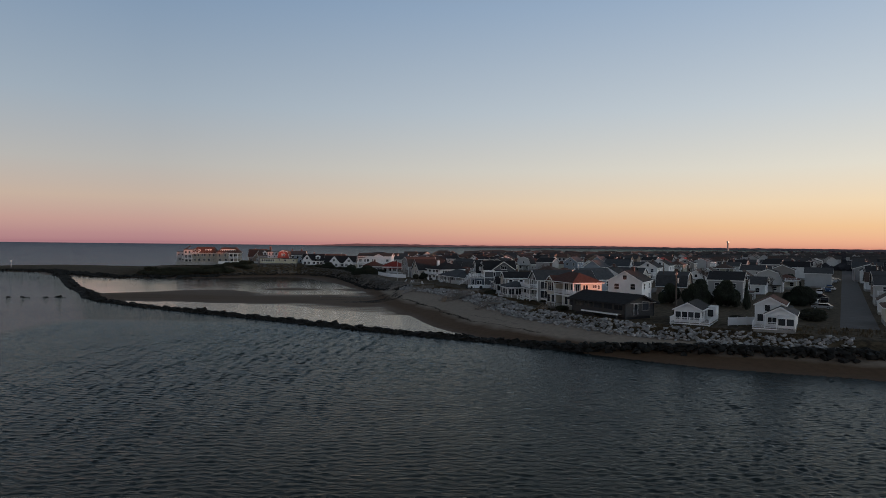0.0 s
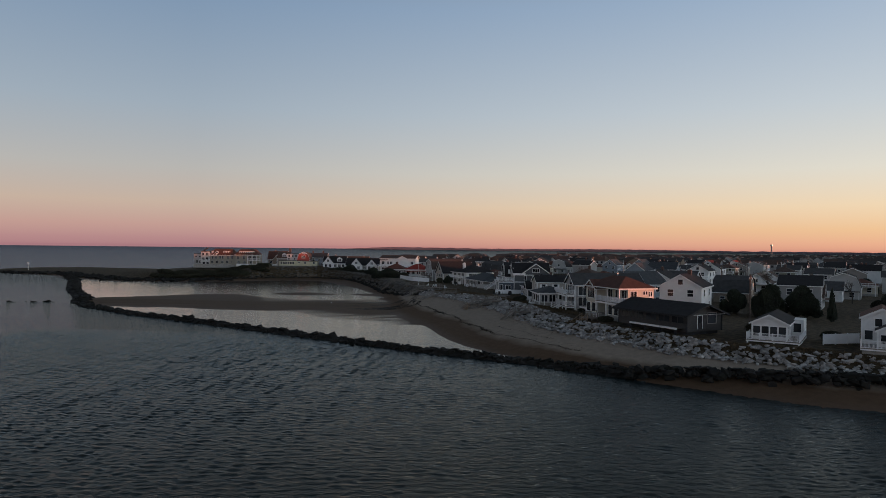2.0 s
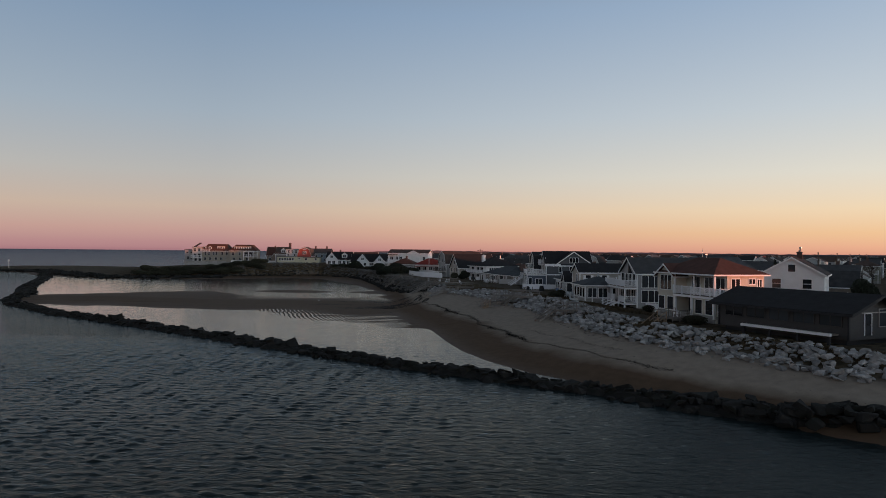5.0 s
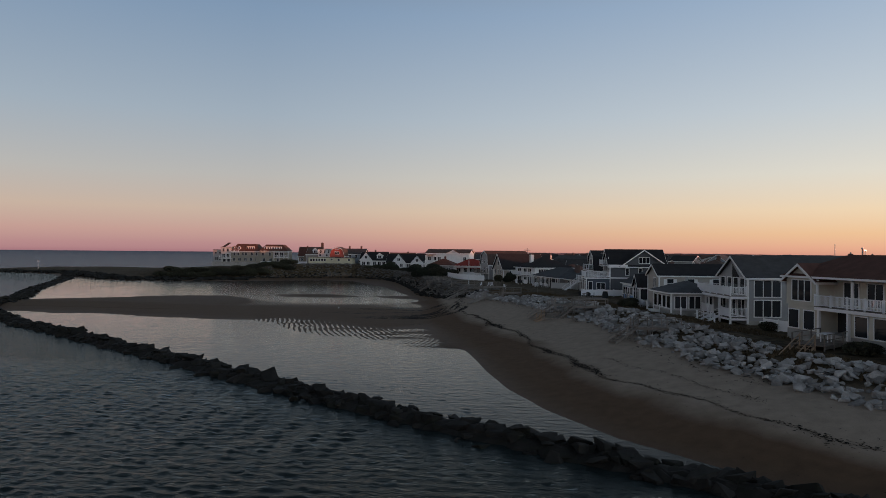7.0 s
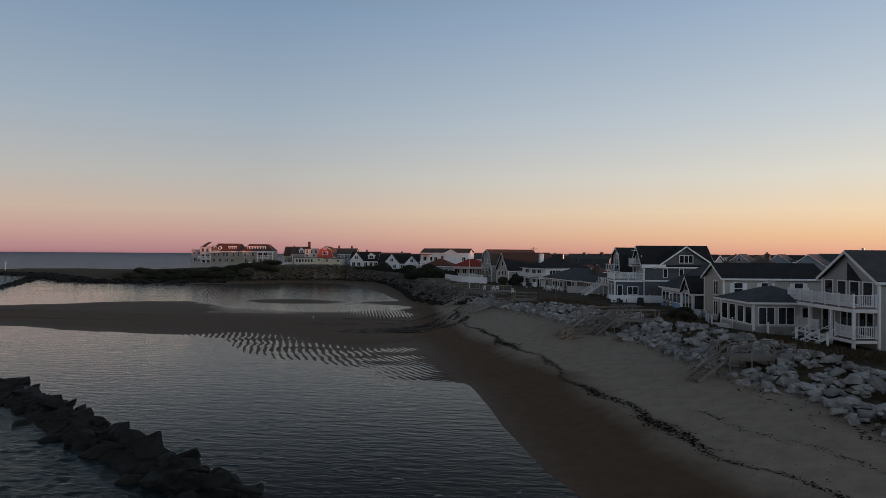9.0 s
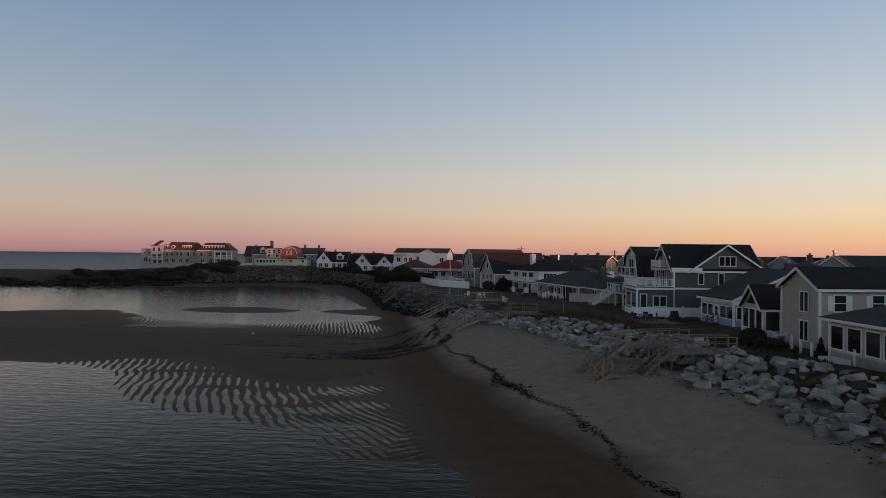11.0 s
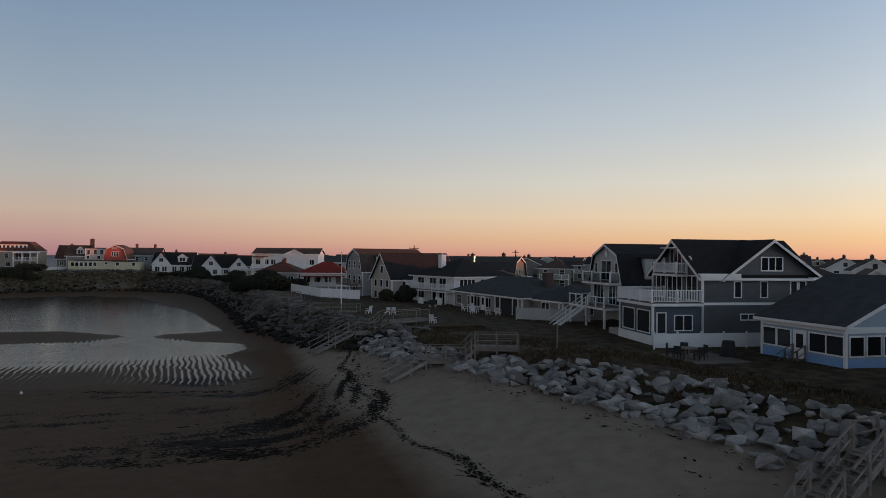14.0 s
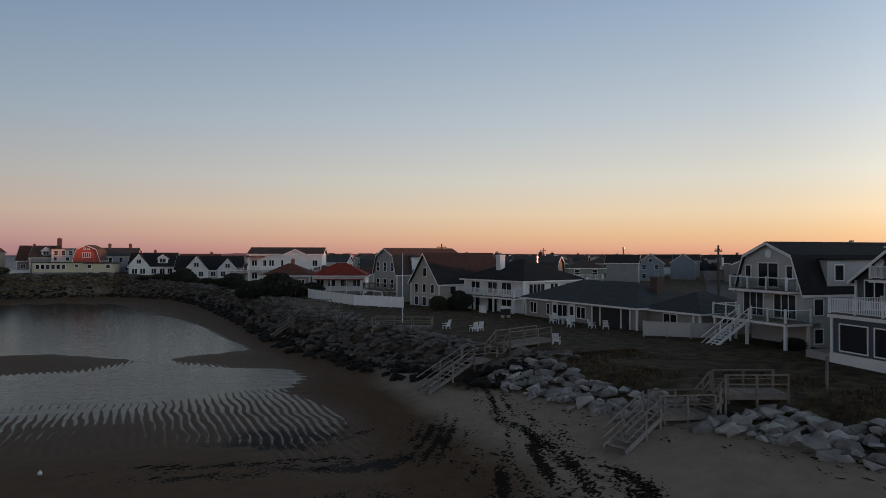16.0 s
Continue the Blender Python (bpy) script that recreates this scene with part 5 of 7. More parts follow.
def cove_cottages():
    r = house_at("grey_cottage", -92, 384, 5.9, 4, "blue-grey two-storey cottage with two brick chimneys by the cove")
    foundation(r, 0, 0, 11, 9)
    block(r, 0, 0, 11, 9, 4.7, 7.0, "gx", M_BLUEGREY, M_ROOF_GREY, over=0.4)
    row_of_windows(r, (1.6, 4.2, 7.0, 9.4), 3.6, 0.9, 1.2, 0, rows=2)
    row_of_windows(r, (1.6, 5.0, 8.6), 1.4, 0.9, 1.2, 0, rows=2)
    chimney(r, 3.0, 4.5, 6.3, 8.3, 0.7)
    chimney(r, 8.6, 4.5, 6.3, 8.3, 0.7)
    r = house_at("dormer_cottage", -80.5, 376, 5.2, 4, "white cottage with a front gable and a black dormered roof")
    foundation(r, 0, 0, 12, 8)
    block(r, 0, 0, 12, 8, 2.7, 6.3, "gx", M_WHITE, M_ROOF_BLACK, over=0.45)
    front_gable(r, 2.6, 2.6, 2.9, 6.0, -0.5, 4, M_WHITE, M_ROOF_BLACK)
    roof_dormer(r, 8.6, 2.6, 3.3, 5.0, 0.7, 4, M_WHITE, M_ROOF_BLACK)
    row_of_windows(r, (1.5, 3.6), 1.3, 1.3, 1.4, -0.5, cols=2)
    row_of_windows(r, (6.4, 8.6, 10.6), 1.3, 1.2, 1.4, 0, cols=2)
    chimney(r, 6.0, 4.6, 5.6, 7.2, 0.6)
    r = house_at("gabled_cottage", -66.5, 368, 4.6, 2, "wide low white cottage with two gables and black roofs")
    foundation(r, 0, 0, 17, 9)
    block(r, 0, 0, 17, 9, 2.5, 6.1, "gx", M_LTGREY, M_ROOF_BLACK, over=0.5)
    front_gable(r, 5.4, 2.9, 2.6, 6.0, -0.8, 4, M_WHITE, M_ROOF_BLACK)
    front_gable(r, 13.4, 2.6, 2.5, 5.4, -0.4, 4, M_WHITE, M_ROOF_BLACK)
    row_of_windows(r, (4.2, 6.6), 1.3, 1.1, 1.3, -0.8, cols=2)
    row_of_windows(r, (12.2, 14.6), 1.3, 1.1, 1.3, -0.4, cols=2)
    row_of_windows(r, (1.2, 9.6), 1.3, 1.2, 1.2, 0, cols=2)
    chimney(r, 8.6, 4.8, 5.4, 7.2, 0.7)
    r = house_at("gabled_cottage", -72.0, 392, 5.0, 4, "low cottage with a brown roof behind the cove row")
    foundation(r, 0, 0, 13, 8)
    block(r, 0, 0, 13, 8, 3.2, 6.2, "gx", M_TAUPE, M_ROOF_BROWN, over=0.4)
    row_of_windows(r, (2, 5, 8, 11), 1.7, 1.0, 1.2, 0, cols=2)
    r = house_at("gabled_cottage", -116.5, 394, 6.0, 8, "brown shingled gabled cottage with white rakes")
    foundation(r, 0, 0, 10, 9)
    block(r, 0, 0, 10, 9, 3.4, 7.6, "gx", M_CEDAR, M_ROOF_RUST, over=0.5)
    front_gable(r, 6.4, 3.4, 3.2, 7.4, -0.8, 4.4, M_CEDAR, M_ROOF_RUST)
    row_of_windows(r, (5.2, 7.6), 1.6, 1.0, 1.2, -0.8, cols=2)
    window(r, "R", 1.6, 1.6, 1.1, 1.2, 0, cols=2)
    chimney(r, 3.4, 4.6, 6.4, 8.2, 0.6)


def gambrel_inn():
    r = house_at("gambrel_inn", -103.5, 372, 6.0, 4, "pale yellow seaside inn with a red gambrel gable and grey wing")
    foundation(r, 0, 0, 20, 8)
    block(r, 0, 0, 12.8, 7, 2.9, 3.2, "flat", M_BUTTER, M_ROOF_GREY, over=0.3, corners=False)
    block(r, 12.8, -0.8, 20, 6, 2.7, 3.0, "flat", M_BUTTER, M_ROOF_GREY, over=0.35, corners=False)
    row_of_windows(r, [1.2 + k * 1.25 for k in range(6)], 1.8, 0.85, 1.1, 0)
    row_of_windows(r, (10.6,), 2.1, 0.8, 0.6, 0)
    row_of_windows(r, (14.0, 18.6), 1.9, 0.9, 0.9, -0.8)
    block(r, 9.0, 2.6, 15.8, 12, 3.6, 7.6, "my", M_RED, M_ROOF_BROWN, over=0.35, z=3.0)
    window(r, "R", 12.4, 5.0, 1.9, 1.3, 2.6, cols=4, rows=2)
    row_of_windows(r, (11.8, 12.4, 13.0), 6.7, 0.3, 0.3, 2.6)
    block(r, 3.6, 3.6, 9.0, 10, 6.6, 6.8, "flat", M_LTGREY, M_ROOF_GREY, over=0.35, z=3.0)
    row_of_windows(r, (4.6, 6.4, 8.2), 5.5, 0.9, 1.2, 3.6, rows=2)
    row_of_windows(r, (4.4, 7.4), 3.9, 0.8, 0.9, 3.6)
    block(r, -2.2, 5.0, 4.0, 12, 4.4, 7.4, "gx", M_TAUPE, M_ROOF_BROWN, over=0.4, z=0.0)
    roof_dormer(r, 1.6, 2.2, 4.6, 6.2, 5.4, 9, M_WHITE, M_ROOF_BROWN)
    chimney(r, 4.2, 8, 6.6, 9.6, 1.0)


def hotel():
    r = house_at("seaside_hotel", -154.5, 381, 6.0, 12, "large beige seaside hotel with red-brown mansard roofs and dormers", "hotel")
    foundation(r, 0, 0, 36, 14)
    # modern grey corner blocks
    block(r, 0, 2.0, 5.0, 11, 5.9, 6.1, "flat", M_GREY, M_ROOF_GREY, over=0.15, corners=False)
    block(r, 4.0, 0.6, 8.6, 11, 7.2, 7.4, "flat", M_LTGREY, M_ROOF_GREY, over=0.15, corners=False)
    bm = bmesh.new()
    prism(bm, [(4.2, 7.5), (7.2, 9.5), (7.2, 9.3), (4.5, 7.45)], 2.0, 7.0, "y")
    part("solar_panel", bm, M_ROOF_SLATE, r, "tilted dark solar panel")
    # white frames of the wall windows painted grey for the front's dimness
    row_of_windows(r, (1.2, 3.2), 4.5, 0.9, 0.7, 2.0, frame_mat=M_LTGREY)
    row_of_windows(r, (1.6, 3.4), 1.8, 1.2, 1.5, 2.0, cols=2, frame_mat=M_LTGREY)
    row_of_windows(r, (5.2, 7.2), 5.9, 0.9, 1.4, 0.6, rows=2, frame_mat=M_LTGREY)
    row_of_windows(r, (5.3, 7.3), 3.2, 1.2, 1.6, 0.6, cols=2, frame_mat=M_LTGREY)
    row_of_windows(r, (5.6, 7.6), 1.0, 1.2, 1.2, 0.6, frame_mat=M_LTGREY)
    deck(r, 3.6, -1.0, 9.0, 0.6, 2.1)
    railing(r, [(3.7, -0.9), (8.9, -0.9)], 2.1, gap=0.3)
    deck(r, 8.8, -0.6, 12.6, 1.0, 5.0)
    railing(r, [(8.9, -0.5), (12.5, -0.5)], 5.0, gap=0.3)
    # two mansard wings
    block(r, 8.6, 1.0, 22.4, 13, 5.3, 8.9, "mansard", M_HOTEL, M_ROOF_RUST, over=0.35, corners=False)
    block(r, 22.4, -0.8, 35.5, 12, 5.5, 8.7, "mansard", M_HOTEL, M_ROOF_RUST, over=0.35, corners=False)
    row_of_windows(r, (10.2, 12.0, 14.2, 15.6, 18.4, 20.6), 4.1, 0.8, 1.4, 1.0, rows=2, frame_mat=M_LTGREY)
    row_of_windows(r, (10.0, 12.6, 15.4, 18.0, 20.6), 1.5, 1.1, 1.3, 1.0, cols=2, frame_mat=M_LTGREY)
    row_of_windows(r, (24.0, 27.2), 4.1, 0.9, 1.4, -0.8, rows=2, frame_mat=M_LTGREY)
    row_of_windows(r, (30.4, 32.8), 3.9, 1.6, 2.0, -0.8, cols=2, frame_mat=M_LTGREY)
    row_of_windows(r, (24.4, 27.6, 31.0), 1.4, 1.1, 1.3, -0.8, cols=2, frame_mat=M_LTGREY)
    bm = bmesh.new()
    rod(bm, (12.4, 1.3, 6.9), (12.4, 2.6, 6.9), 0.75, n=18)
    part("round_window", bm, M_TRIM, r, "white round window in the mansard")
    bm = bmesh.new()
    rod(bm, (12.4, 1.25, 6.9), (12.4, 1.32, 6.9), 0.5, n=18)
    part("round_pane", bm, M_GLASS, r)
    for c, w, y0, n in ((10.0, 1.6, 1.7, 2), (17.6, 3.6, 1.7, 4), (28.6, 8.2, -0.1, 7)):
        part("dormer", boxes((c - w / 2, y0, 5.8, c + w / 2, y0 + 3.2, 7.7)), M_WHITE if w > 3 else M_HOTEL, r)
        part("dormer_roof", boxes((c - w / 2 - 0.2, y0 - 0.25, 7.7, c + w / 2 + 0.2, y0 + 3.2, 7.85)), M_ROOF_RUST, r)
        row_of_windows(r, [c - w / 2 + w * (k + 0.5) / n for k in range(n)], 6.85, w / n * 0.62, 1.15, y0)
    # covered porch at the end and the white terrace wall
    part("porch_roof", boxes((29.4, -3.4, 5.0, 36.4, -0.8, 5.25)), M_TRIM, r)
    deck(r, 29.4, -3.4, 36.4, -0.8, 2.7)
    for a in (29.6, 32.0, 34.2, 36.2):
        part("porch_post", boxes((a - 0.12, -3.3, -0.6, a + 0.12, -3.06, 5.0)), M_TRIM, r)
    railing(r, [(29.5, -3.3), (36.3, -3.3)], 2.7, gap=0.3)
    part("terrace_wall", boxes((24, -6.2, -0.6, 50, -5.9, 0.8)), M_TRIM, r)
    part("stair_tower", boxes((20.6, -0.9, 0, 22.4, 1.0, 2.6)), M_HOTEL, r)


def hip_house():
    r = house_at("hip_roofed_house", 28.2, 143.5, 4.4, 20, "cream two-storey beach house with a red-brown hip roof and veranda")
    foundation(r, 0, 0, 7.2, 11.8)
    block(r, 1.8, 0, 7.2, 11.8, 5.35, 7.5, "hip", M_CREAM, M_ROOF_RUST, over=0.0, corners=False, trim=None)
    bpy.data.objects.remove([o for o in r.children if o.name.startswith("roof")][0])
    hip_roof(r, 0, 0, 7.2, 11.8, 5.35, 7.5, M_ROOF_RUST, 0.5)
    part("lower_front_wall", boxes((0.0, 0.0, 0, 1.8, 4.2, 2.7), (0.0, 7.6, 0, 1.8, 11.8, 2.7)), M_CREAM, r)
    # gabled bay at the far corner
    top = [(8.0, 5.1), (9.9, 6.5), (11.9, 5.1)]
    bm = bmesh.new()
    prism(bm, [(8.0, 2.7), *top, (11.9, 2.7)], -0.1, 1.9, "x")
    part("bay_wall", bm, M_CREAM, r)
    gable_roof(r, "x", top, -0.1, 3.2, M_ROOF_RUST, 0.45, ends=(True, False))
    deck(r, -0.35, -1.4, 1.8, 8.0, 2.75, thick=0.35)
    deck(r, 1.8, -1.4, 4.4, 0, 2.75, thick=0.35)
    railing(r, [(-0.25, 8.0), (-0.25, -1.3), (4.3, -1.3), (4.3, -0.1)], 2.75)
    for y in (-0.2, 3.8, 7.8):
        part("veranda_post", boxes((-0.25, y - 0.09, 2.75, -0.07, y + 0.09, 5.2)), M_TRIM, r)
    for y in (-0.2, 4.2, 7.6):
        part("ground_post", boxes((-0.3, y - 0.12, 0, -0.06, y + 0.12, 2.4)), M_TRIM, r)
    window(r, "S", 9.9, 4.1, 2.4, 1.9, -0.1, cols=3)
    for a in (1.2, 3.4, 6.0):
        window(r, "S", a, 3.95, 1.6, 2.0, 1.8, cols=2)
    for a in (1.0, 3.0, 9.0, 11.0):
        window(r, "S", a, 1.35, 1.3, 1.7, 0, cols=1)
    # near-black sheet on the recess's back wall, its shade put into the colour
    part("entry_recess", boxes((1.75, 4.3, 0.1, 1.8, 7.5, 2.4)), M_DARK, r)
    for a, z, w, h in ((5.4, 4.6, 0.9, 0.6), (6.5, 4.4, 0.6, 0.9), (6.5, 3.4, 0.6, 0.6), (3.0, 3.9, 1.2, 2.0)):
        window(r, "R", a, z, w, h, 0, cols=2)
    window(r, "R", 1.0, 1.3, 1.0, 1.7, 0)
    window(r, "R", 5.4, 1.4, 1.6, 1.2, 0, cols=2)
    bm = bmesh.new()
    rod(bm, (3.6, 6.4, 7.3), (3.6, 6.4, 7.9), 0.03)
    part("vane_pole", bm, M_METAL, r)
    part("vane", boxes((3.45, 6.38, 7.85, 3.75, 6.42, 7.98)), M_METAL, r)


def gable_deck_house():
    r = house_at("gabled_beach_house", 23.3, 164.5, 4.0, 7, "grey gabled beach house with white double-deck porch")
    foundation(r, 0, 0, 15, 8.0)
    block(r, 0, 0, 15, 8.0, 5.3, 7.55, "gx", M_GREY, M_ROOF_GREY, over=0.4)
    deck(r, -2.0, 0, 0, 10.4, 3.15, thick=0.35, posts=[(-1.9, 0.1), (-1.9, 3.2), (-1.9, 6.6), (-1.9, 10.3)])
    railing(r, [(-0.1, 0.1), (-1.9, 0.1), (-1.9, 10.3), (-0.1, 10.3)], 3.15)
    deck(r, -2.0, 0, 0, 10.4, 0.7, thick=0.3)
    railing(r, [(-0.1, 0.1), (-1.9, 0.1), (-1.9, 2.6)], 0.7)
    railing(r, [(-1.9, 5.2), (-1.9, 10.3)], 0.7)
    flight(r, (-4.2, 3.9, -0.3), (-2.0, 3.9, 0.7), 2.2, 5, M_RAIL)
    for a in (1.4, 3.2, 5.0, 7.0):
        window(r, "S", a, 4.2, 1.2, 1.8, 0, cols=1, name="glass_door")
    bm = bmesh.new()
    prism(bm, [(2.2, 5.2), (4.2, 6.7), (4.2, 5.2)], -0.05, -0.003, "x")
    part("gable_pane", bm, M_GLASS, r)
    for a in (1.6, 4.2, 7.0):
        window(r, "S", a, 1.75, 1.8, 1.8, 0, cols=2, name="glass_door")
    for z in (4.0, 1.75):
        window(r, "R", 2.2, z, 2.9, 1.8, 0, cols=3)
    window(r, "R", 1.9, -0.02, 1.0, 0.6, -0.04)
    bm = bmesh.new()
    rod(bm, (12, 4.2, 7.6), (12, 4.2, 9.2), 0.04)
    part("aerial", bm, M_METAL, r)


def shutter_house():
    r = house_at("shuttered_house", 17.1, 184.9, 3.7, 8, "beige two-storey house with white shutters and black roof")
    foundation(r, 0, 0, 11, 5.3)
    block(r, 0, 0, 11, 5.3, 5.05, 6.5, "gx", M_BEIGE, M_ROOF_BLACK, over=0.35)
    for a in (1.6, 4.6, 8.2):
        window(r, "R", a, 3.9, 0.9, 1.2, 0, rows=2)
        shutters(r, "R", a, 3.9, 0.9, 1.2, 0, M_TRIM)
    for a in (1.6, 4.6):
        window(r, "R", a, 1.7, 0.9, 1.2, 0, rows=2)
        shutters(r, "R", a, 1.7, 0.9, 1.2, 0, M_TRIM)
    for z in (3.9, 1.6):
        window(r, "S", 2.0, z, 1.1, 1.5, -0.02, cols=2)
    p = house_at("sun_porch", 15.2, 191.2, 3.6, 3, "white glazed sun porch with a black gable roof")
    foundation(p, 0, 0, 4.6, 4.4, M_CONC)
    block(p, 0, 0, 4.6, 4.4, 3.1, 4.9, "gx", M_LTGREY, M_ROOF_BLACK, over=0.35)
    for a in (0.75, 2.2, 3.65):
        window(p, "S", a, 2.0, 1.2, 1.7, 0)
    bm = bmesh.new()
    prism(bm, [(0.9, 3.35), (2.2, 4.35), (3.5, 3.35)], -0.05, -0.003, "x")
    part("gable_pane", bm, M_GLASS, p)
    for a in (0.8, 2.2):
        window(p, "R", a, 2.0, 1.15, 1.7, 0)
    door(p, "R", 3.8, 0.3, 0)


def low_house():
    r = house_at("sunroom_cottage", 16.5, 172.7, 4.35, 8, "low cottage with white-framed sunroom windows and grey hip roof")
    foundation(r, 0, 0, 6.4, 7)
    block(r, 0, 0, 6.4, 7, 2.5, 4.0, "hip", M_LTGREY, M_ROOF_SLATE, over=0.55)
    for a in (0.9, 2.6, 4.4, 6.2):
        window(r, "S", a, 1.35, 1.3, 1.5, 0)
    for a in (1.2, 3.0):
        window(r, "R", a, 1.35, 1.4, 1.5, 0, cols=2)
    door(r, "R", 4.8, 0.2, 0, mat=M_TRIM)
    part("porch_step", boxes((-1.1, 4.7, -1.0, 0, 6.6, 0.05)), M_TRIM, r)
    part("roof_vent", boxes((3.0, 3.2, 3.6, 3.3, 3.5, 4.5), (2.6, 3.3, 4.3, 3.7, 3.4, 4.38)), M_METAL, r)


def blue_house():
    r = house_at("blue_cottage", 16.0, 201.5, 3.6, 9, "pale blue beach cottage with a glazed front porch")
    foundation(r, 0, 0, 13, 7.3, M_BLUE2, top=0.95)
    block(r, 0, 0, 13, 7.3, 3.15, 6.1, "gy", M_BLUE, M_ROOF_SLATE, over=0.45)
    part("porch_band", boxes((-0.05, -0.05, 2.6, 6.0, 0.0, 3.0)), M_TRIM, r)
    part("porch_band", boxes((-0.05, -0.05, 2.6, -0.003, 7.35, 3.0)), M_TRIM, r)
    for a in (0.8, 2.2, 5.2, 6.5):
        window(r, "S", a, 1.75, 1.3, 1.2, 0)
    door(r, "S", 3.7, 0.3, -0.01, mat=M_TRIM)
    for a in (0.9, 2.3, 3.7):
        window(r, "R", a, 1.75, 1.1, 1.2, 0)
    window(r, "R", 6.8, 4.2, 0.9, 1.3, 0, rows=2)
    shutters(r, "R", 6.8, 4.2, 0.9, 1.3, 0, M_DARK)
    flight(r, (-1.5, 3.7, -0.2), (-0.1, 3.7, 0.5), 1.1, 4, M_WOOD)
    chimney(r, 6.9, 2.0, 5.4, 6.9, 0.6)


def black_house():
    r = house_at("black_bungalow", 34.5, 125.0, 4.4, 30, "long low black bungalow on a raised base")
    foundation(r, 0.5, 0.5, 7.2, 14.5, M_DARK, depth=2.2)
    block(r, 0, 0, 7.6, 15, 2.7, 4.1, "gy", M_BLACK, M_ROOF_BLACK, over=0.9, trim=M_DARK)
    part("rake_line", boxes((0.4, -1.0, 2.62, 7.2, -0.94, 2.72)), M_TAUPE, r)
    part("deck_edge", boxes((-1.3, 1.0, 0.35, -1.0, 11.0, 0.62)), M_TRIM, r)
    part("deck_floor", boxes((-1.0, 1.0, 0.4, 0, 11, 0.55)), M_WOOD, r)
    for a in (1.8, 4.6, 7.4, 10.2, 13.0):
        window(r, "S", a, 1.75, 2.2, 1.0, 0, cols=2, frame_mat=M_BLACK)
    window(r, "R", 5.4, 2.0, 1.8, 1.6, 0, frame_mat=M_TAUPE)
    door(r, "R", 2.8, 0.4, 0, mat=M_DARK)
    for a in (1.2, 4.4, 7.6, 10.8):
        part("pier", boxes((-1.2, a - 0.12, -1.6, -0.96, a + 0.12, 0.35)), M_DARK, r)


def porch_bungalow():
    r = house_at("white_bungalow", 47.6, 114.8, 3.5, 60, "small white bungalow with dark roof on a railed deck")
    foundation(r, 1.8, 1.6, 10, 7.4, M_DARK)
    deck(r, 0, 0.9, 10, 7.8, 0.85, posts=[(0.2, 1.1), (0.2, 4.2), (0.2, 7.6), (4.5, 1.1)])
    railing(r, [(9.8, 1.0), (0.1, 1.0), (0.1, 7.7), (3.0, 7.7)], 0.85, h=0.95)
    block(r, 1.6, 2.7, 11, 7.2, 3.2, 4.3, "gx", M_WHITE, M_ROOF_BLACK, over=0.4, z=0.8)
    for k in range(4):
        window(r, "S", 3.3 + k * 1.1, 2.0, 0.92, 1.4, 1.6)
    for a in (3.2, 4.8, 6.4):
        window(r, "R", a, 2.1, 0.9, 1.2, 2.7)
    block(r, 8.2, 1.2, 12, 2.8, 3.3, 3.9, "none", M_WHITE, M_ROOF_BLACK, z=0.8)
    window(r, "S", 2.0, 2.1, 1.0, 1.3, 8.2)
    f = fence_run("vinyl_fence", [(51.0, 117.5), (56.4, 118.4)], 3.6, 1.5, M_RAIL, "white vinyl privacy fence beside a bungalow")


def white_twin():
    r = house_at("white_beach_house", 57.4, 106.9, 3.3, 60, "white beach house with rust-brown roof and front deck")
    foundation(r, 0, 0, 12, 6.2, M_CONC)
    part("lower_wall", boxes((0.0, 0.0, 0, 10, 6.2, 1.4)), M_CONC, r)
    block(r, 1.6, 0, 10.5, 4.5, 3.5, 4.7, "gx", M_WHITE, M_ROOF_GREY, over=0.35, z=1.2)
    block(r, 4.2, 1.7, 12, 6.3, 4.9, 6.1, "gx", M_WHITE, M_ROOF_RUST, over=0.3, z=0)
    deck(r, -0.3, 2.6, 1.6, 6.4, 1.3)
    railing(r, [(-0.2, 2.7), (-0.2, 6.3), (4.0, 6.3)], 1.3)
    part("bay_wall", boxes((0, 0, 1.2, 1.6, 2.6, 3.4)), M_WHITE, r)
    for k in range(2):
        window(r, "S", 0.7 + k * 1.25, 2.4, 1.05, 1.1, 0)
    window(r, "S", 3.5, 2.4, 1.3, 1.1, 1.6, cols=2)
    for a in (2.4, 4.6):
        window(r, "R", a, 2.4, 1.2, 1.1, 0)
    window(r, "S", 4.4, 4.3, 0.8, 1.0, 4.2)
    window(r, "S", 5.5, 2.6, 0.9, 1.2, 4.2)
    part("solar_panel", boxes((7.2, 0.6, 4.4, 9.6, 1.6, 4.5)), M_ROOF_SLATE, r)


for build in (charcoal_house, gambrel_house, ranch_house, white_house, steep_house, grey_gambrel, red_roofed_pair, big_white, cove_cottages, gambrel_inn, hotel, hip_house, gable_deck_house,
              shutter_house, low_house, blue_house, black_house, porch_bungalow, white_twin):
    build()
fence_run("vinyl_fence", [(-29.5, 296.5), (-22.3, 277.0), (-15.7, 272.2)], 4.0, 1.6, M_RAIL, "long white vinyl fence above the rock bank")

# ---- the town behind the beach ----
UA, VA = Vector((0.515, 0.857, 0)), Vector((0.857, -0.515, 0))
ORIGIN = Vector((70.5, 118.0, 0))
STREETS = [-166, -110, -53, 3.8, 62, 120, 180]


def street_point(a, b):
    return ORIGIN + UA * a + VA * b


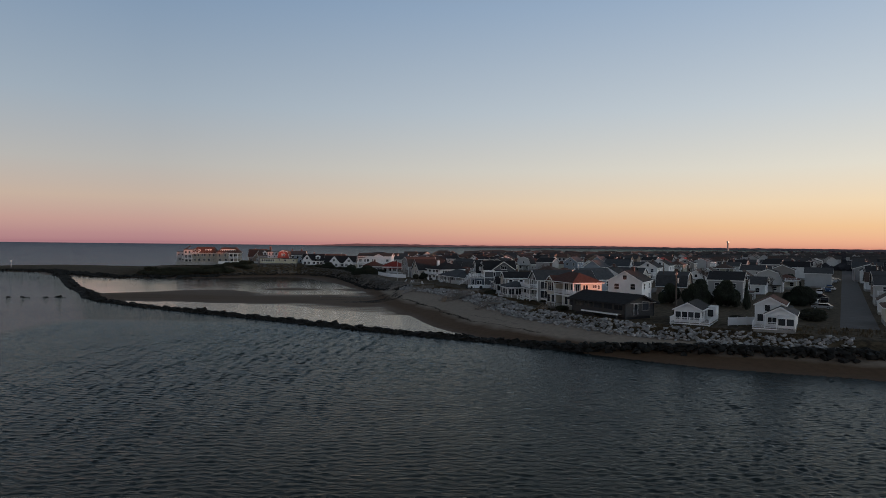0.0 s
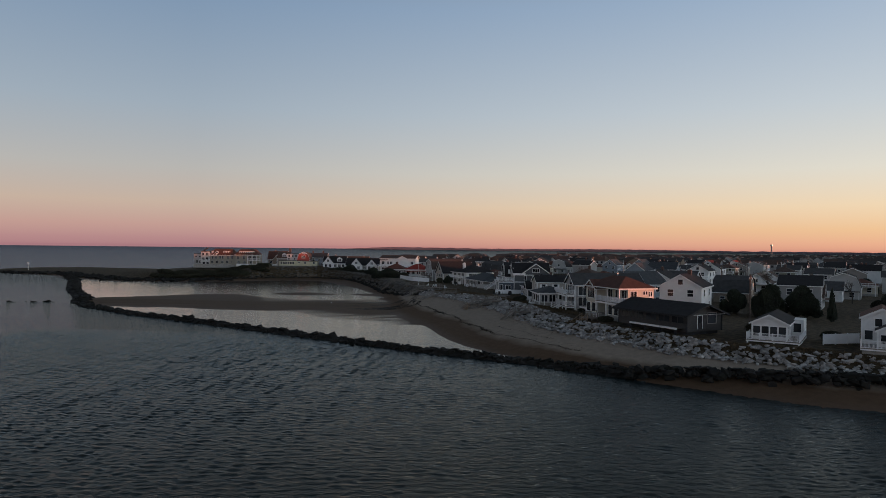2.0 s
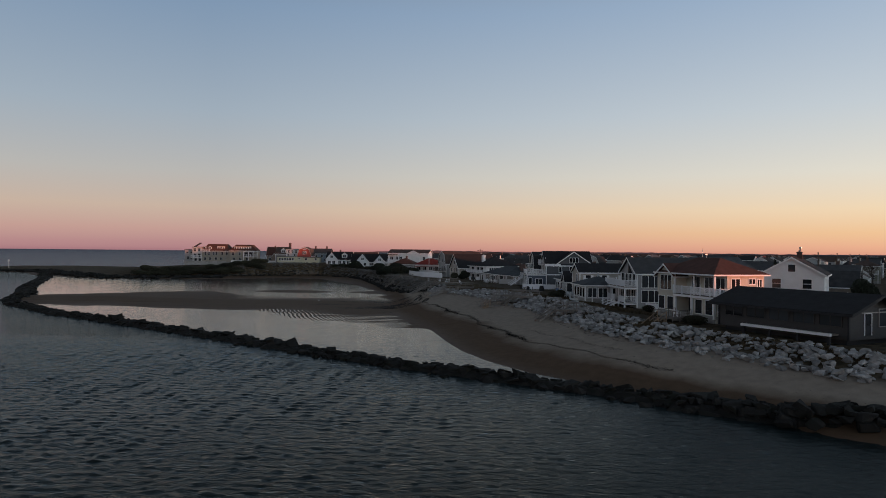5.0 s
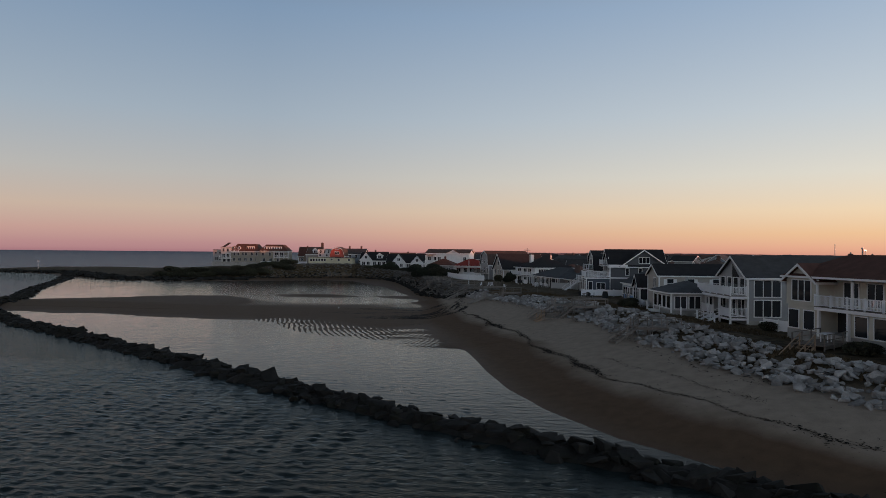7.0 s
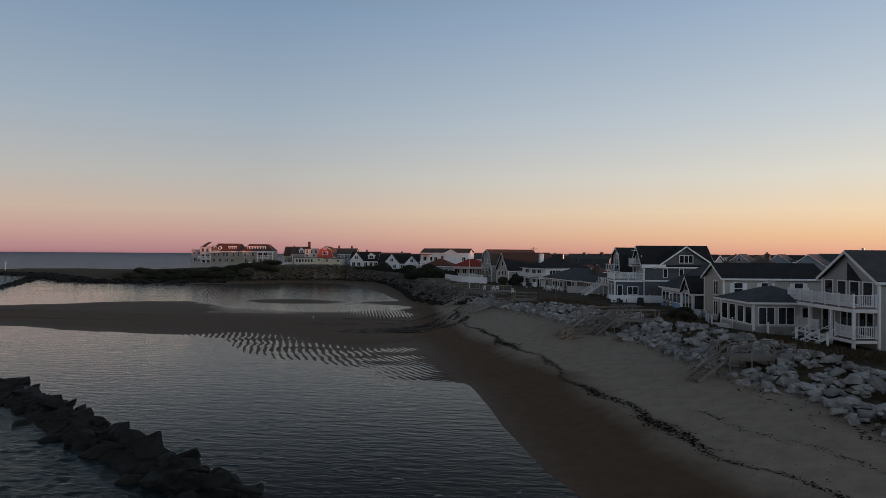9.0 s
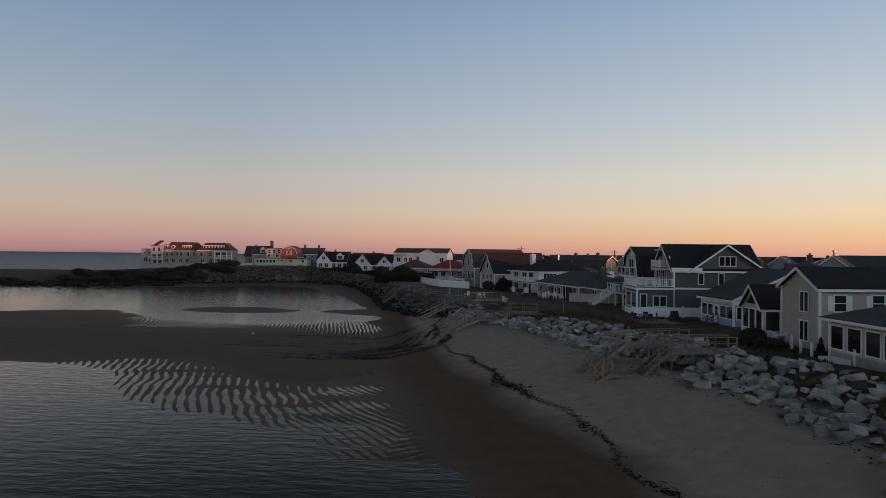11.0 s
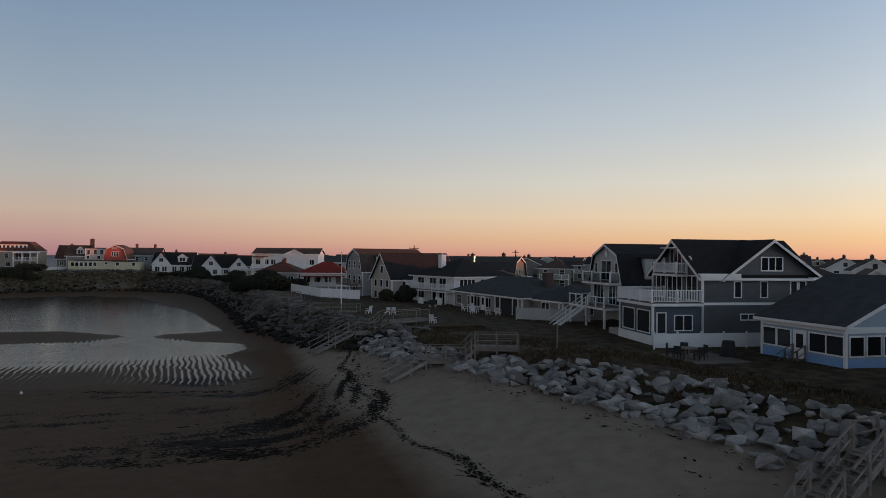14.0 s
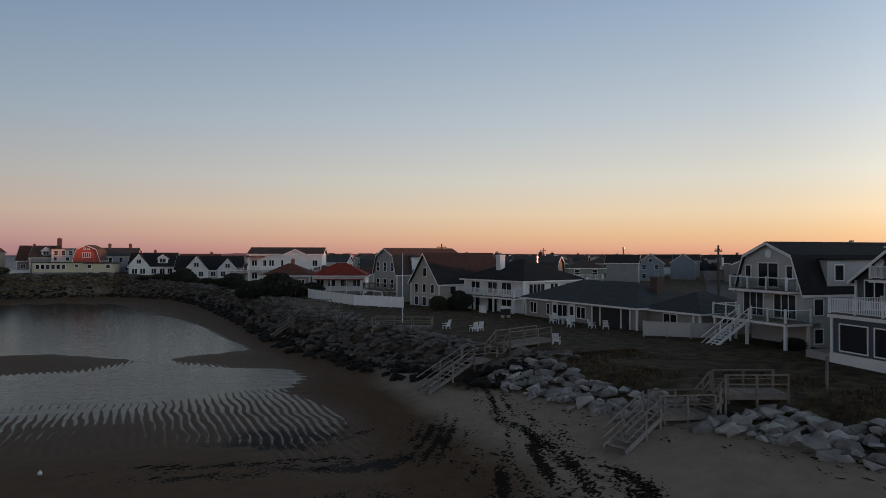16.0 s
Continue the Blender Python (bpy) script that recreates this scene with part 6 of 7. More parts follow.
for k, b in enumerate(STREETS):
    a0 = {3: -2.0, 2: 40, 1: 95, 0: 150}.get(k, 0.0)
    bm = bmesh.new()
    n = 60
    row = []
    for i in range(n + 1):
        a = a0 + (900 - a0) * i / n
        p, q = street_point(a, b - 3.0), street_point(a, b + 3.0)
        row.append([bm.verts.new((w.x, w.y, ground_z(w.x, w.y) + 0.05)) for w in (p, q)])
    for i in range(n):
        bm.faces.new((row[i][0], row[i][1], row[i + 1][1], row[i + 1][0]))
    bmesh.ops.recalc_face_normals(bm, faces=bm.faces)
    me = bpy.data.meshes.new("road")
    bm.to_mesh(me)
    bm.free()
    if me.polygons[0].normal.z < 0:
        me.flip_normals()
    me.materials.append(M_ASPHALT)
    tagged(new("road", me), "straight grey asphalt side street between houses", "road", kind="structure")


def town_template(k):
    r = random.Random(70 + k)
    walls = (M_WHITE, M_LTGREY, M_WHITE, M_CEDAR, M_GREY, M_CREAM, M_TAUPE, M_WHITE, M_BLUEGREY, M_OLIVE, M_LTGREY, M_WHITE)
    roofs = (M_ROOF_BLACK, M_ROOF_GREY, M_ROOF_BROWN, M_ROOF_GREY, M_ROOF_BLACK, M_ROOF_RUST, M_ROOF_BLACK, M_ROOF_GREY, M_ROOF_SLATE, M_ROOF_BROWN, M_ROOF_BLACK, M_ROOF_RED)
    names = ("white", "light grey", "white", "brown shingled", "grey", "cream", "taupe", "white", "blue-grey", "olive grey", "light grey", "white")
    kind = ("gx", "gy", "gx", "my", "gy", "hip", "gx", "gy", "gx", "hip", "mx", "gx")[k]
    w, d = r.uniform(9, 12), r.uniform(7.5, 9.5)
    he = (5.4, 5.2, 3.0, 3.4, 5.6, 2.9, 5.2, 3.2, 5.3, 5.0, 3.6, 5.5)[k]
    hr = he + (4.0 if kind[0] == "m" else r.uniform(1.9, 2.9))
    h = house_at("town_house", 0, 0, -50, 0, names[k] + " wooden town house with " + ("gambrel" if kind[0] == "m" else "shingled") + " roof", group="houses of the town")
    foundation(h, 0, 0, w, d)
    block(h, 0, 0, w, d, he, hr, kind, walls[k], roofs[k], over=0.4, corners=False)
    for z in ((1.5, 4.1) if he > 4 else (1.5,)):
        for i in range(2):
            window(h, "S", d * (i + 0.55) / 2.1, z, 1.1, 1.3, 0, rows=2)
            window(h, "R", w * (i + 0.55) / 2.1, z, 1.2, 1.3, 0, rows=2)
    if kind in ("gx", "mx"):
        window(h, "S", d / 2, he + 0.9, 0.9, 1.0, 0)
    if kind in ("gy", "my"):
        window(h, "R", w / 2, he + 0.9, 0.9, 1.0, 0)
    if k % 3 == 0:
        chimney(h, w * 0.6, d * 0.45, he + 0.8, hr + 0.9, 0.7)
    if k % 4 == 1:
        deck(h, -2.2, 0.5, 0, d - 0.5, 2.7, posts=[(-2.1, 0.7), (-2.1, d - 0.7)])
        railing(h, [(-0.1, 0.6), (-2.1, 0.6), (-2.1, d - 0.6), (-0.1, d - 0.6)], 2.7, gap=0.25)
    if k % 4 == 2:
        part("porch_roof", boxes((-2.0, 0.3, 2.45, 0, d - 0.3, 2.6)), roofs[k], h)
        for y in (0.5, d / 2, d - 0.5):
            part("porch_post", boxes((-1.9, y - 0.07, 0, -1.76, y + 0.07, 2.45)), M_TRIM, h)
    if k in (0, 6):
        part("ell", boxes((w, 1.0, 0, w + 4, d - 1.5, 2.8)), walls[k], h)
        part("ell_roof", boxes((w, 0.8, 2.8, w + 4.2, d - 1.3, 2.95)), roofs[k], h)
    return h


def place(models, used, k, m):
    """The model itself the first time, a copy after that."""
    if k in used:
        return copy_thing(models[k], m)
    used.add(k)
    models[k].matrix_basis = m
    return models[k]


USED_TOWN, USED_FAR, USED_CARS = set(), set(), set()
TEMPLATES = [town_template(k) for k in range(12)]
SOLID = [(o.matrix_basis.translation.x, o.matrix_basis.translation.y, o.matrix_basis.to_euler().z) for o in scene.objects if o.parent is None and o.get("group") == "houses behind the beach"]


def free_of_houses(p, gap=15.5):
    for x, y, hd in SOLID:
        c = Vector((x + 6 * math.cos(hd) - 4 * math.sin(hd), y + 6 * math.sin(hd) + 4 * math.cos(hd), 0))
        if (c - Vector((p.x, p.y, 0))).length < gap:
            return False
    return True


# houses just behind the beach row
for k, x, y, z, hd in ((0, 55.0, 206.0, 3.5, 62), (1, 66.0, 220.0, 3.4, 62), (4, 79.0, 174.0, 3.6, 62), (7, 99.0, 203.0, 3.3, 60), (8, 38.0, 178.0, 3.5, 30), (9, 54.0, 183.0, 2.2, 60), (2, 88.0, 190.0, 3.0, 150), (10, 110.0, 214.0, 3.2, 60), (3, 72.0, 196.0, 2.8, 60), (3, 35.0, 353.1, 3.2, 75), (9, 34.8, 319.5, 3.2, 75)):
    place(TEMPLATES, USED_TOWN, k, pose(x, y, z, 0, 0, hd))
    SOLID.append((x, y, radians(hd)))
# an open lawn beside the street end
SOLID.append((72.0, 116.0, radians(60)))
R = random.Random(12)
lots = []
for i, b0 in enumerate(STREETS + [240, 300, 360, 430]):
    for off in (-29, -15, 13, 26):
        for a in range(-40, 900, 15):
            lots.append((a + R.uniform(-2, 2), b0 + off + R.uniform(-1.5, 1.5)))
lots += [(a + R.uniform(-3, 3), b + R.uniform(-3, 3)) for a in range(60, 700, 16) for b in range(-420, -190, 16)]
built, far_walls, far_roofs = 0, {}, {}
FAR = []
spots = [street_point(a, b) for a, b in lots]
inland, _ = shore_distance(np.array([p.x for p in spots]), np.array([p.y for p in spots]))
for (a, b), p, d in zip(lots, spots, inland):
    if d < (21 if p.y < 330 else 15) or not free_of_houses(p):
        continue
    if 18 < p.x < 58 and 284 < p.y < 335:
        continue
    if 48 < p.x < 112 and 112 < p.y < 222 and b < 4:
        continue
    if p.x < -60 and p.y < 480:
        continue
    far = math.hypot(p.x - 20, p.y - 150)
    if p.x / max(p.y, 1) > 0.85 or R.random() < 0.1:
        continue
    turn = 60 + R.choice((0, 0, 0, 180, 90)) + R.uniform(-2, 2)
    if b < -180:
        turn = R.choice((-10, 80, 30)) + R.uniform(-6, 6)
    if far < 290:
        k = R.randrange(12)
        low_sun = 232 < 0.491 * p.x + 0.871 * p.y < 285
        place(TEMPLATES, USED_TOWN, (2, 3, 5, 7)[k % 4] if low_sun else k, pose(p.x, p.y, ground_z(p.x, p.y) + R.uniform(0.1, 0.5), 0, 0, turn))
        SOLID.append((p.x, p.y, radians(turn)))
        built += 1
    elif R.random() < 0.75:
        FAR.append((p, turn))


def far_template(k):
    r = random.Random(170 + k)
    h = house_at("distant_house", 0, 0, -50, 0, "distant small wooden house with a gable roof", group="distant houses")
    w, d, he = r.uniform(8, 12), r.uniform(7, 9), r.choice((3.0, 5.4, 5.4))
    block(h, 0, 0, w, d, he, he + r.uniform(1.8, 2.8), r.choice(("gx", "gy")), (M_WHITE, M_LTGREY, M_GREY, M_CEDAR, M_WHITE)[k], (M_ROOF_BLACK, M_ROOF_GREY, M_ROOF_BROWN, M_ROOF_GREY, M_ROOF_RUST)[k], over=0.3, corners=False, trim=None)
    for face, a, at in (("S", d * 0.3, 0), ("S", d * 0.7, 0), ("R", w * 0.3, 0), ("R", w * 0.7, 0)):
        ob = window(h, face, a, he - 1.3, 1.3, 1.4, at)
        ob.data = ob.children[0].data
        bpy.data.objects.remove(ob.children[0])
    return h


FT = [far_template(k) for k in range(5)]
FAR.sort(key=lambda e: e[0].x ** 2 + (e[0].y - 150) ** 2)
for p, turn in FAR[:190]:
    place(FT, USED_FAR, R.randrange(5), pose(p.x, p.y, ground_z(p.x, p.y), 0, 0, turn))

house_v = np.array([(0, 0, 0), (1, 0, 0), (1, 1, 0), (0, 1, 0), (0, 0, 1), (1, 0, 1), (1, 1, 1), (0, 1, 1), (0, 0.5, 1.5), (1, 0.5, 1.5)], float)
house_f = [(0, 1, 5, 4), (2, 3, 7, 6), (1, 2, 6, 9, 5), (3, 0, 4, 8, 7)]
roof_v = np.array([(-0.04, -0.06, 0.96), (1.04, -0.06, 0.96), (1.04, 0.5, 1.53), (-0.04, 0.5, 1.53), (-0.04, 1.06, 0.96), (1.04, 1.06, 0.96)], float)
roof_f = [(0, 1, 2, 3), (3, 2, 5, 4)]
bodies, tops = [], []
for p, turn in FAR[190:1100]:
    m = pose(p.x, p.y, ground_z(p.x, p.y), 0, 0, turn + R.choice((0, 90))) @ Matrix.Diagonal((R.uniform(8, 13), R.uniform(7, 9), R.choice((3.0, 5.2, 5.4)), 1))
    bodies.append((house_v, house_f, m))
    tops.append((roof_v, roof_f, m))
far_town = thing("far_town", Matrix(), "many distant small wooden houses with gable roofs", "houses")
joined("house_wall", bodies, M_FARWALL, far_town, "pale and grey walls of distant houses")
joined("house_roof", tops, M_FARROOF, far_town, "dark shingled roofs of distant houses")


# ---- trees, poles and cars ----
def leaf_cloud(seed, n, size, shape):
    """Many small tilted leaf sprays inside a crown; shape(u) gives radius at height u from 0 to 1."""
    r = random.Random(seed)
    verts, faces = [], []
    for _ in range(n):
        u = r.random() ** 0.8
        rad = shape(u) * (0.55 + 0.45 * r.random() ** 0.5) * r.uniform(0.75, 1.12)
        a = r.uniform(0, 6.283)
        c = Vector((rad * math.cos(a), rad * math.sin(a), u))
        e1 = Vector((r.uniform(-1, 1), r.uniform(-1, 1), r.uniform(-1, 1))).normalized()
        e2 = e1.cross(Vector((r.uniform(-1, 1), r.uniform(-1, 1), r.uniform(-1, 1)))).normalized()
        s = size * r.uniform(0.5, 1.3)
        k = len(verts)
        verts += [c + e1 * s, c + e2 * s * 0.6, c - e1 * s * 0.8, c - e2 * s * 0.6]
        faces.append((k, k + 1, k + 2, k + 3))
    return verts, faces


def crown_mesh(name, seed, n, size, shape, radius, tall, mat):
    verts, faces = leaf_cloud(seed, n, size, shape)
    data = bpy.data.meshes.new(name)
    data.from_pydata([(v.x * radius, v.y * radius, v.z * tall) for v in verts], [], faces)
    data.materials.append(mat)
    return data


CONIFERS = [crown_mesh("crown", 10 + i, 1150, 0.18, lambda u: (1 - u) ** 0.75 * (0.9 if u > 0.06 else 0.5), 1.0, 1.0, M_LEAF) for i in range(3)]
ROUNDS = [crown_mesh("crown", 20 + i, 2600, 0.1, lambda u: math.sqrt(max(0.0, 1 - (2 * u - 1) ** 2)) ** 0.8, 1.0, 1.0, M_SHRUB) for i in range(3)]
DARK_ROUNDS = [crown_mesh("crown", 24 + i, 3200, 0.085, lambda u: math.sqrt(max(0.0, 1 - (2 * u - 1) ** 2)) ** 0.8, 1.0, 1.0, M_LEAF) for i in range(3)]
bm = bmesh.new()
rod(bm, (0, 0, -0.5), (0, 0, 1), 0.05, 0.02, 7)
TRUNK = bpy.data.meshes.new("trunk")
bm.to_mesh(TRUNK)
bm.free()
TRUNK.materials.append(M_BARK)


def evergreen(x, y, tall, radius, k=0, label="dark evergreen tree among the houses"):
    z = ground_z(x, y)
    t = thing("evergreen_tree", pose(x, y, z, 0, 0, 40 * k), label, "tree", "trees of the town")
    shared("trunk", TRUNK, t, Matrix.Diagonal((tall * 0.45, tall * 0.45, tall * 0.8, 1)))
    shared("crown", CONIFERS[k % 3], t, Matrix.Translation((0, 0, tall * 0.08)) @ Matrix.Diagonal((radius, radius, tall * 0.92, 1)))


def bush(x, y, tall, radius, k=0, label="low dark green shrub"):
    z = ground_z(x, y)
    t = thing("shrub", pose(x, y, z, 0, 0, 50 * k), label, "shrub", "shrubs of the yards")
    shared("trunk", TRUNK, t, Matrix.Diagonal((tall * 0.8, tall * 0.8, tall * 0.5, 1)))
    shared("crown", ROUNDS[k % 3], t, Matrix.Translation((0, 0, tall * 0.02)) @ Matrix.Diagonal((radius, radius, tall, 1)))


# also builds the added belt out of view that blocks the sun
def dark_tree(x, y, tall, radius, k=0, lumps=7):
    t = thing("evergreen_tree", pose(x, y, ground_z(x, y), 0, 0, 70 * k), "broad dark evergreen tree with an uneven crown", "tree", "trees of the town")
    shared("trunk", TRUNK, t, Matrix.Diagonal((tall * 0.5, tall * 0.5, tall * 0.6, 1)))
    for i, (dx, dy, u, s) in enumerate(((0, 0, 0.42, 0.55), (0.5, 0.15, 0.1, 0.55), (-0.5, 0.3, 0.2, 0.5), (0.1, -0.55, 0.04, 0.52), (-0.6, -0.35, 0.02, 0.42), (0.2, 0.6, 0.25, 0.45), (0.75, -0.4, 0.02, 0.38))[:lumps]):
        shared("crown", DARK_ROUNDS[(i + k) % 3], t, Matrix.Translation((dx * radius, dy * radius, tall * u)) @ Matrix.Diagonal((radius * s, radius * s, tall * ((1.0 - u) if i == 0 else (0.45, 0.62, 0.55, 0.5, 0.38, 0.6, 0.34)[(i + k) % 7]), 1)))


def bare_tree(x, y, tall, seed):
    r = random.Random(seed)
    z = ground_z(x, y)
    t = thing("bare_tree", pose(x, y, z), "leafless grey-brown tree with fine twigs", "tree", "trees of the town")
    bm, tw = bmesh.new(), bmesh.new()
    rod(bm, (0, 0, -0.4), (0, 0, tall * 0.35), tall * 0.03, tall * 0.022)

    def grow(p, way, n, rad, depth):
        q = p + way * n
        rod(bm if depth < 2 else tw, p, q, rad, rad * 0.6, 5 if depth < 2 else 3)
        if depth < 4:
            for _ in range(3):
                d = (way + Vector((r.uniform(-1, 1), r.uniform(-1, 1), r.uniform(-0.2, 0.7))) * 0.75).normalized()
                grow(q, d, n * r.uniform(0.6, 0.8), rad * 0.55, depth + 1)

    for _ in range(4):
        grow(Vector((0, 0, tall * 0.3)), Vector((r.uniform(-0.6, 0.6), r.uniform(-0.6, 0.6), 1)).normalized(), tall * 0.22, tall * 0.016, 0)
    part("trunk", bm, M_BARK, t)
    part("twigs", tw, M_TWIG, t)


def utility_pole(x, y, tall, turn=60, label="weathered wooden utility pole with crossarms"):
    z = ground_z(x, y)
    t = thing("utility_pole", pose(x, y, z, 0, 0, turn), label, "utility pole", "poles along the streets")
    bm = bmesh.new()
    rod(bm, (0, 0, -0.8), (0, 0, tall), 0.16, 0.11)
    part("pole", bm, M_POLE, t)
    part("crossarm", boxes((-1.2, -0.06, tall - 0.75, 1.2, 0.06, tall - 0.6)), M_POLE, t)
    for k in (-1.05, -0.5, 0.5, 1.05):
        bm = bmesh.new()
        rod(bm, (k, 0, tall - 0.6), (k, 0, tall - 0.38), 0.04)
        part("insulator", bm, M_METAL, t)
    bm = bmesh.new()
    rod(bm, (0.22, -0.3, tall - 2.4), (0.22, -0.3, tall - 1.4), 0.2)
    part("transformer", bm, M_METAL, t)


for i, (x, y, tall, rad) in enumerate(((60, 158, 6.5, 2.6), (64, 164, 7.5, 3.0), (69, 160, 6.2, 2.8), (57, 166, 6.0, 2.4), (91, 168, 5.6, 3.8), (97, 176, 5.0, 2.6), (73, 170, 7.0, 3.2), (70, 152, 5.8, 1.0), (78, 190, 6.8, 1.4), (60, 205, 7.2, 1.3), (126, 240, 6.0, 3.0))):
    (evergreen if rad < 1.5 else dark_tree)(x, y, tall if rad < 1.5 else tall * 0.85, rad, i)
for i, (x, y, tall, rad) in enumerate(((47, 129, 1.8, 2.0), (50, 133, 2.0, 2.2), (-33.5, 300, 3.0, 3.4), (-29, 303, 2.2, 2.2), (-11.5, 268, 1.8, 1.2), (54, 121, 1.4, 1.5), (62, 119, 1.2, 1.3), (12.5, 185.5, 1.1, 1.2),
                                       (12.8, 183.2, 1.0, 1.1), (14.0, 190, 1.2, 1.0), (9.8, 226, 0.9, 0.9), (72, 128, 1.6, 2.6), (76, 135, 1.7, 2.4), (3, 250, 0.8, 0.7), (25.6, 142.5, 1.0, 1.4), (24.4, 160, 0.9, 1.2))):
    bush(x, y, tall, rad, i)
for i, (x, y, tall, rad) in enumerate(((-35, 301, 4.2, 4.2), (-46, 328, 3.4, 4.0), (-63, 361, 3.6, 3.6), (-38.5, 300, 3.2, 3.0), (-8.5, 268.5, 2.6, 1.8))):
    dark_tree(x, y, tall, rad, i)
for i in range(44):
    x = -152 + (i // 2) * 2.2 + R.uniform(-0.8, 0.8)
    low = float(np.interp(x, [-163, -135, -118, -100], [328, 330, 338, 353]))
    bush(x, low + (5.5 if i % 2 else 11) + R.uniform(-1.5, 1.5), R.uniform(1.2, 2.0), R.uniform(2.0, 3.2), i, "dark scrub on the bank below the hotel")
for i in range(9):
    bush(-72 + i * 2.6 + R.uniform(-0.5, 0.5), 361.5 - i * 0.9 + R.uniform(-1, 1), R.uniform(1.0, 1.7), R.uniform(1.5, 2.2), i, "low dark hedge in front of the cove cottages")
for i, (x, y, tall) in enumerate(((131, 190, 8.0), (100, 200, 6.5), (120, 240, 7.5), (178, 262, 8.0), (196, 290, 8.0), (85, 215, 8), (170, 300, 9), (96, 246, 8), (40, 260, 8), (66, 300, 8), (160, 232, 8))):
    bare_tree(x, y, tall, i)
utility_pole(46.1, 130.5, 9.3, 60, "tall weathered wooden pole behind a bungalow")
utility_pole(17.6, 248.5, 8.9, 40)
utility_pole(-4.5, 306, 9.8, 30)
utility_pole(22, 324, 9.6, 40)
for i in range(9):
    p = street_point(8 + i * 34, 11.5)
    utility_pole(p.x, p.y, 9.5, 60)
for i in range(5):
    p = street_point(70 + i * 38, -46)
    utility_pole(p.x, p.y, 9.5, 60)


def car_template(k):
    c = thing("parked_car", pose(0, 0, -40), ("silver", "black", "white", "blue")[k] + " car parked along the street", "car", "cars along the streets")
    bm = bmesh.new()
    prism(bm, [(-2.2, 0.3), (2.2, 0.3), (2.25, 0.75), (1.3, 0.88), (0.7, 1.38), (-1.2, 1.42), (-1.9, 0.92), (-2.25, 0.85)], -0.88, 0.88, "y")
    bmesh.ops.bevel(bm, geom=bm.edges, offset=0.06, segments=1, affect="EDGES")
    part("body", bm, CAR_PAINT[k], c)
    bm = bmesh.new()
    prism(bm, [(1.2, 0.9), (0.66, 1.33), (-1.14, 1.36), (-1.75, 0.94)], -0.9, 0.9, "y")
    part("window_band", bm, M_GLASS, c)
    for x in (-1.35, 1.4):
        for y in (-0.8, 0.8):
            bm = bmesh.new()
            rod(bm, (x, y - 0.1, 0.33), (x, y + 0.1, 0.33), 0.33, n=14)
            wheel = part("wheel", bm, M_TYRE, c)
            bm = bmesh.new()
            rod(bm, (x, y - 0.115, 0.33), (x, y + 0.115, 0.33), 0.19, n=10)
            part("rim", bm, M_METAL, wheel)
    for y in (-0.6, 0.6):
        part("headlight", boxes((2.2, y - 0.18, 0.6, 2.27, y + 0.18, 0.75)), M_PLASTIC, c)
    return c


CARS = [car_template(k) for k in range(4)]
for i in range(30):
    side = -1 if i % 2 else 1
    p = street_point(38 + i * 6.0 + R.uniform(-1.5, 1.5), 4.5 + side * R.choice((7.5, 9.5, 6.2)))
    place(CARS, USED_CARS, R.randrange(4), pose(p.x, p.y, ground_z(p.x, p.y) + 0.06, 0, 0, 59 + R.choice((0, 180, 90)) + R.uniform(-4, 4)))


# unseen evergreens added inland to block the low sun; top steps up and down
for i in range(96):
    q, s = 100 + (i // 2) * 5.0 + R.uniform(-1, 1), 112 + (i % 2) * 6 + R.uniform(-1.5, 1.5)
    top = 12.5 if q < 144 else 8.6 if q < 158 else 12.0 if q < 172 else 16.5 if q < 250 else 11.4 if q < 300 else 14.5
    x, y = 0.94 * s + 0.34 * q, -0.34 * s + 0.94 * q
    dark_tree(x, y, (top - ground_z(x, y) + R.uniform(-0.5, 0.5)) * 1.05, 5.4, i, 3)


# ---- far woods, hills and the water tower ----
R = random.Random(77)
bm = bmesh.new()
bmesh.ops.create_icosphere(bm, subdivisions=1, radius=1.0)
for v in bm.verts:
    v.co *= R.uniform(0.7, 1.2)
blob = bpy.data.meshes.new("blob")
bm.to_mesh(blob)
bm.free()
BLOB = baked(blob)
woods = []
rr = np.random.RandomState(5)
dist, ang = 420 + 2600 * rr.rand(9000) ** 1.6, rr.uniform(-0.12, 0.80, 9000)
wx, wy = dist * np.sin(ang), 100 + dist * np.cos(ang)
inland, _ = shore_distance(wx, wy)
for x, y, far, d in zip(wx.tolist(), wy.tolist(), dist.tolist(), inland.tolist()):
    if d < 25 or (far < 900 and R.random() < 0.88) or len(woods) >= 2600:
        continue
    s = R.uniform(1.4, 3.0) * (1 + far / 3500)
    woods.append((*BLOB, Matrix.LocRotScale((x, y, 3.0 + s * 0.5), Euler((0, 0, R.uniform(0, 6))), (s * 1.4, s * 1.4, s))))
joined("far_woods", woods, M_HAZE, None)
tagged(bpy.data.objects["far_woods"], "dark distant woods beyond the town", "woods", kind="stuff")


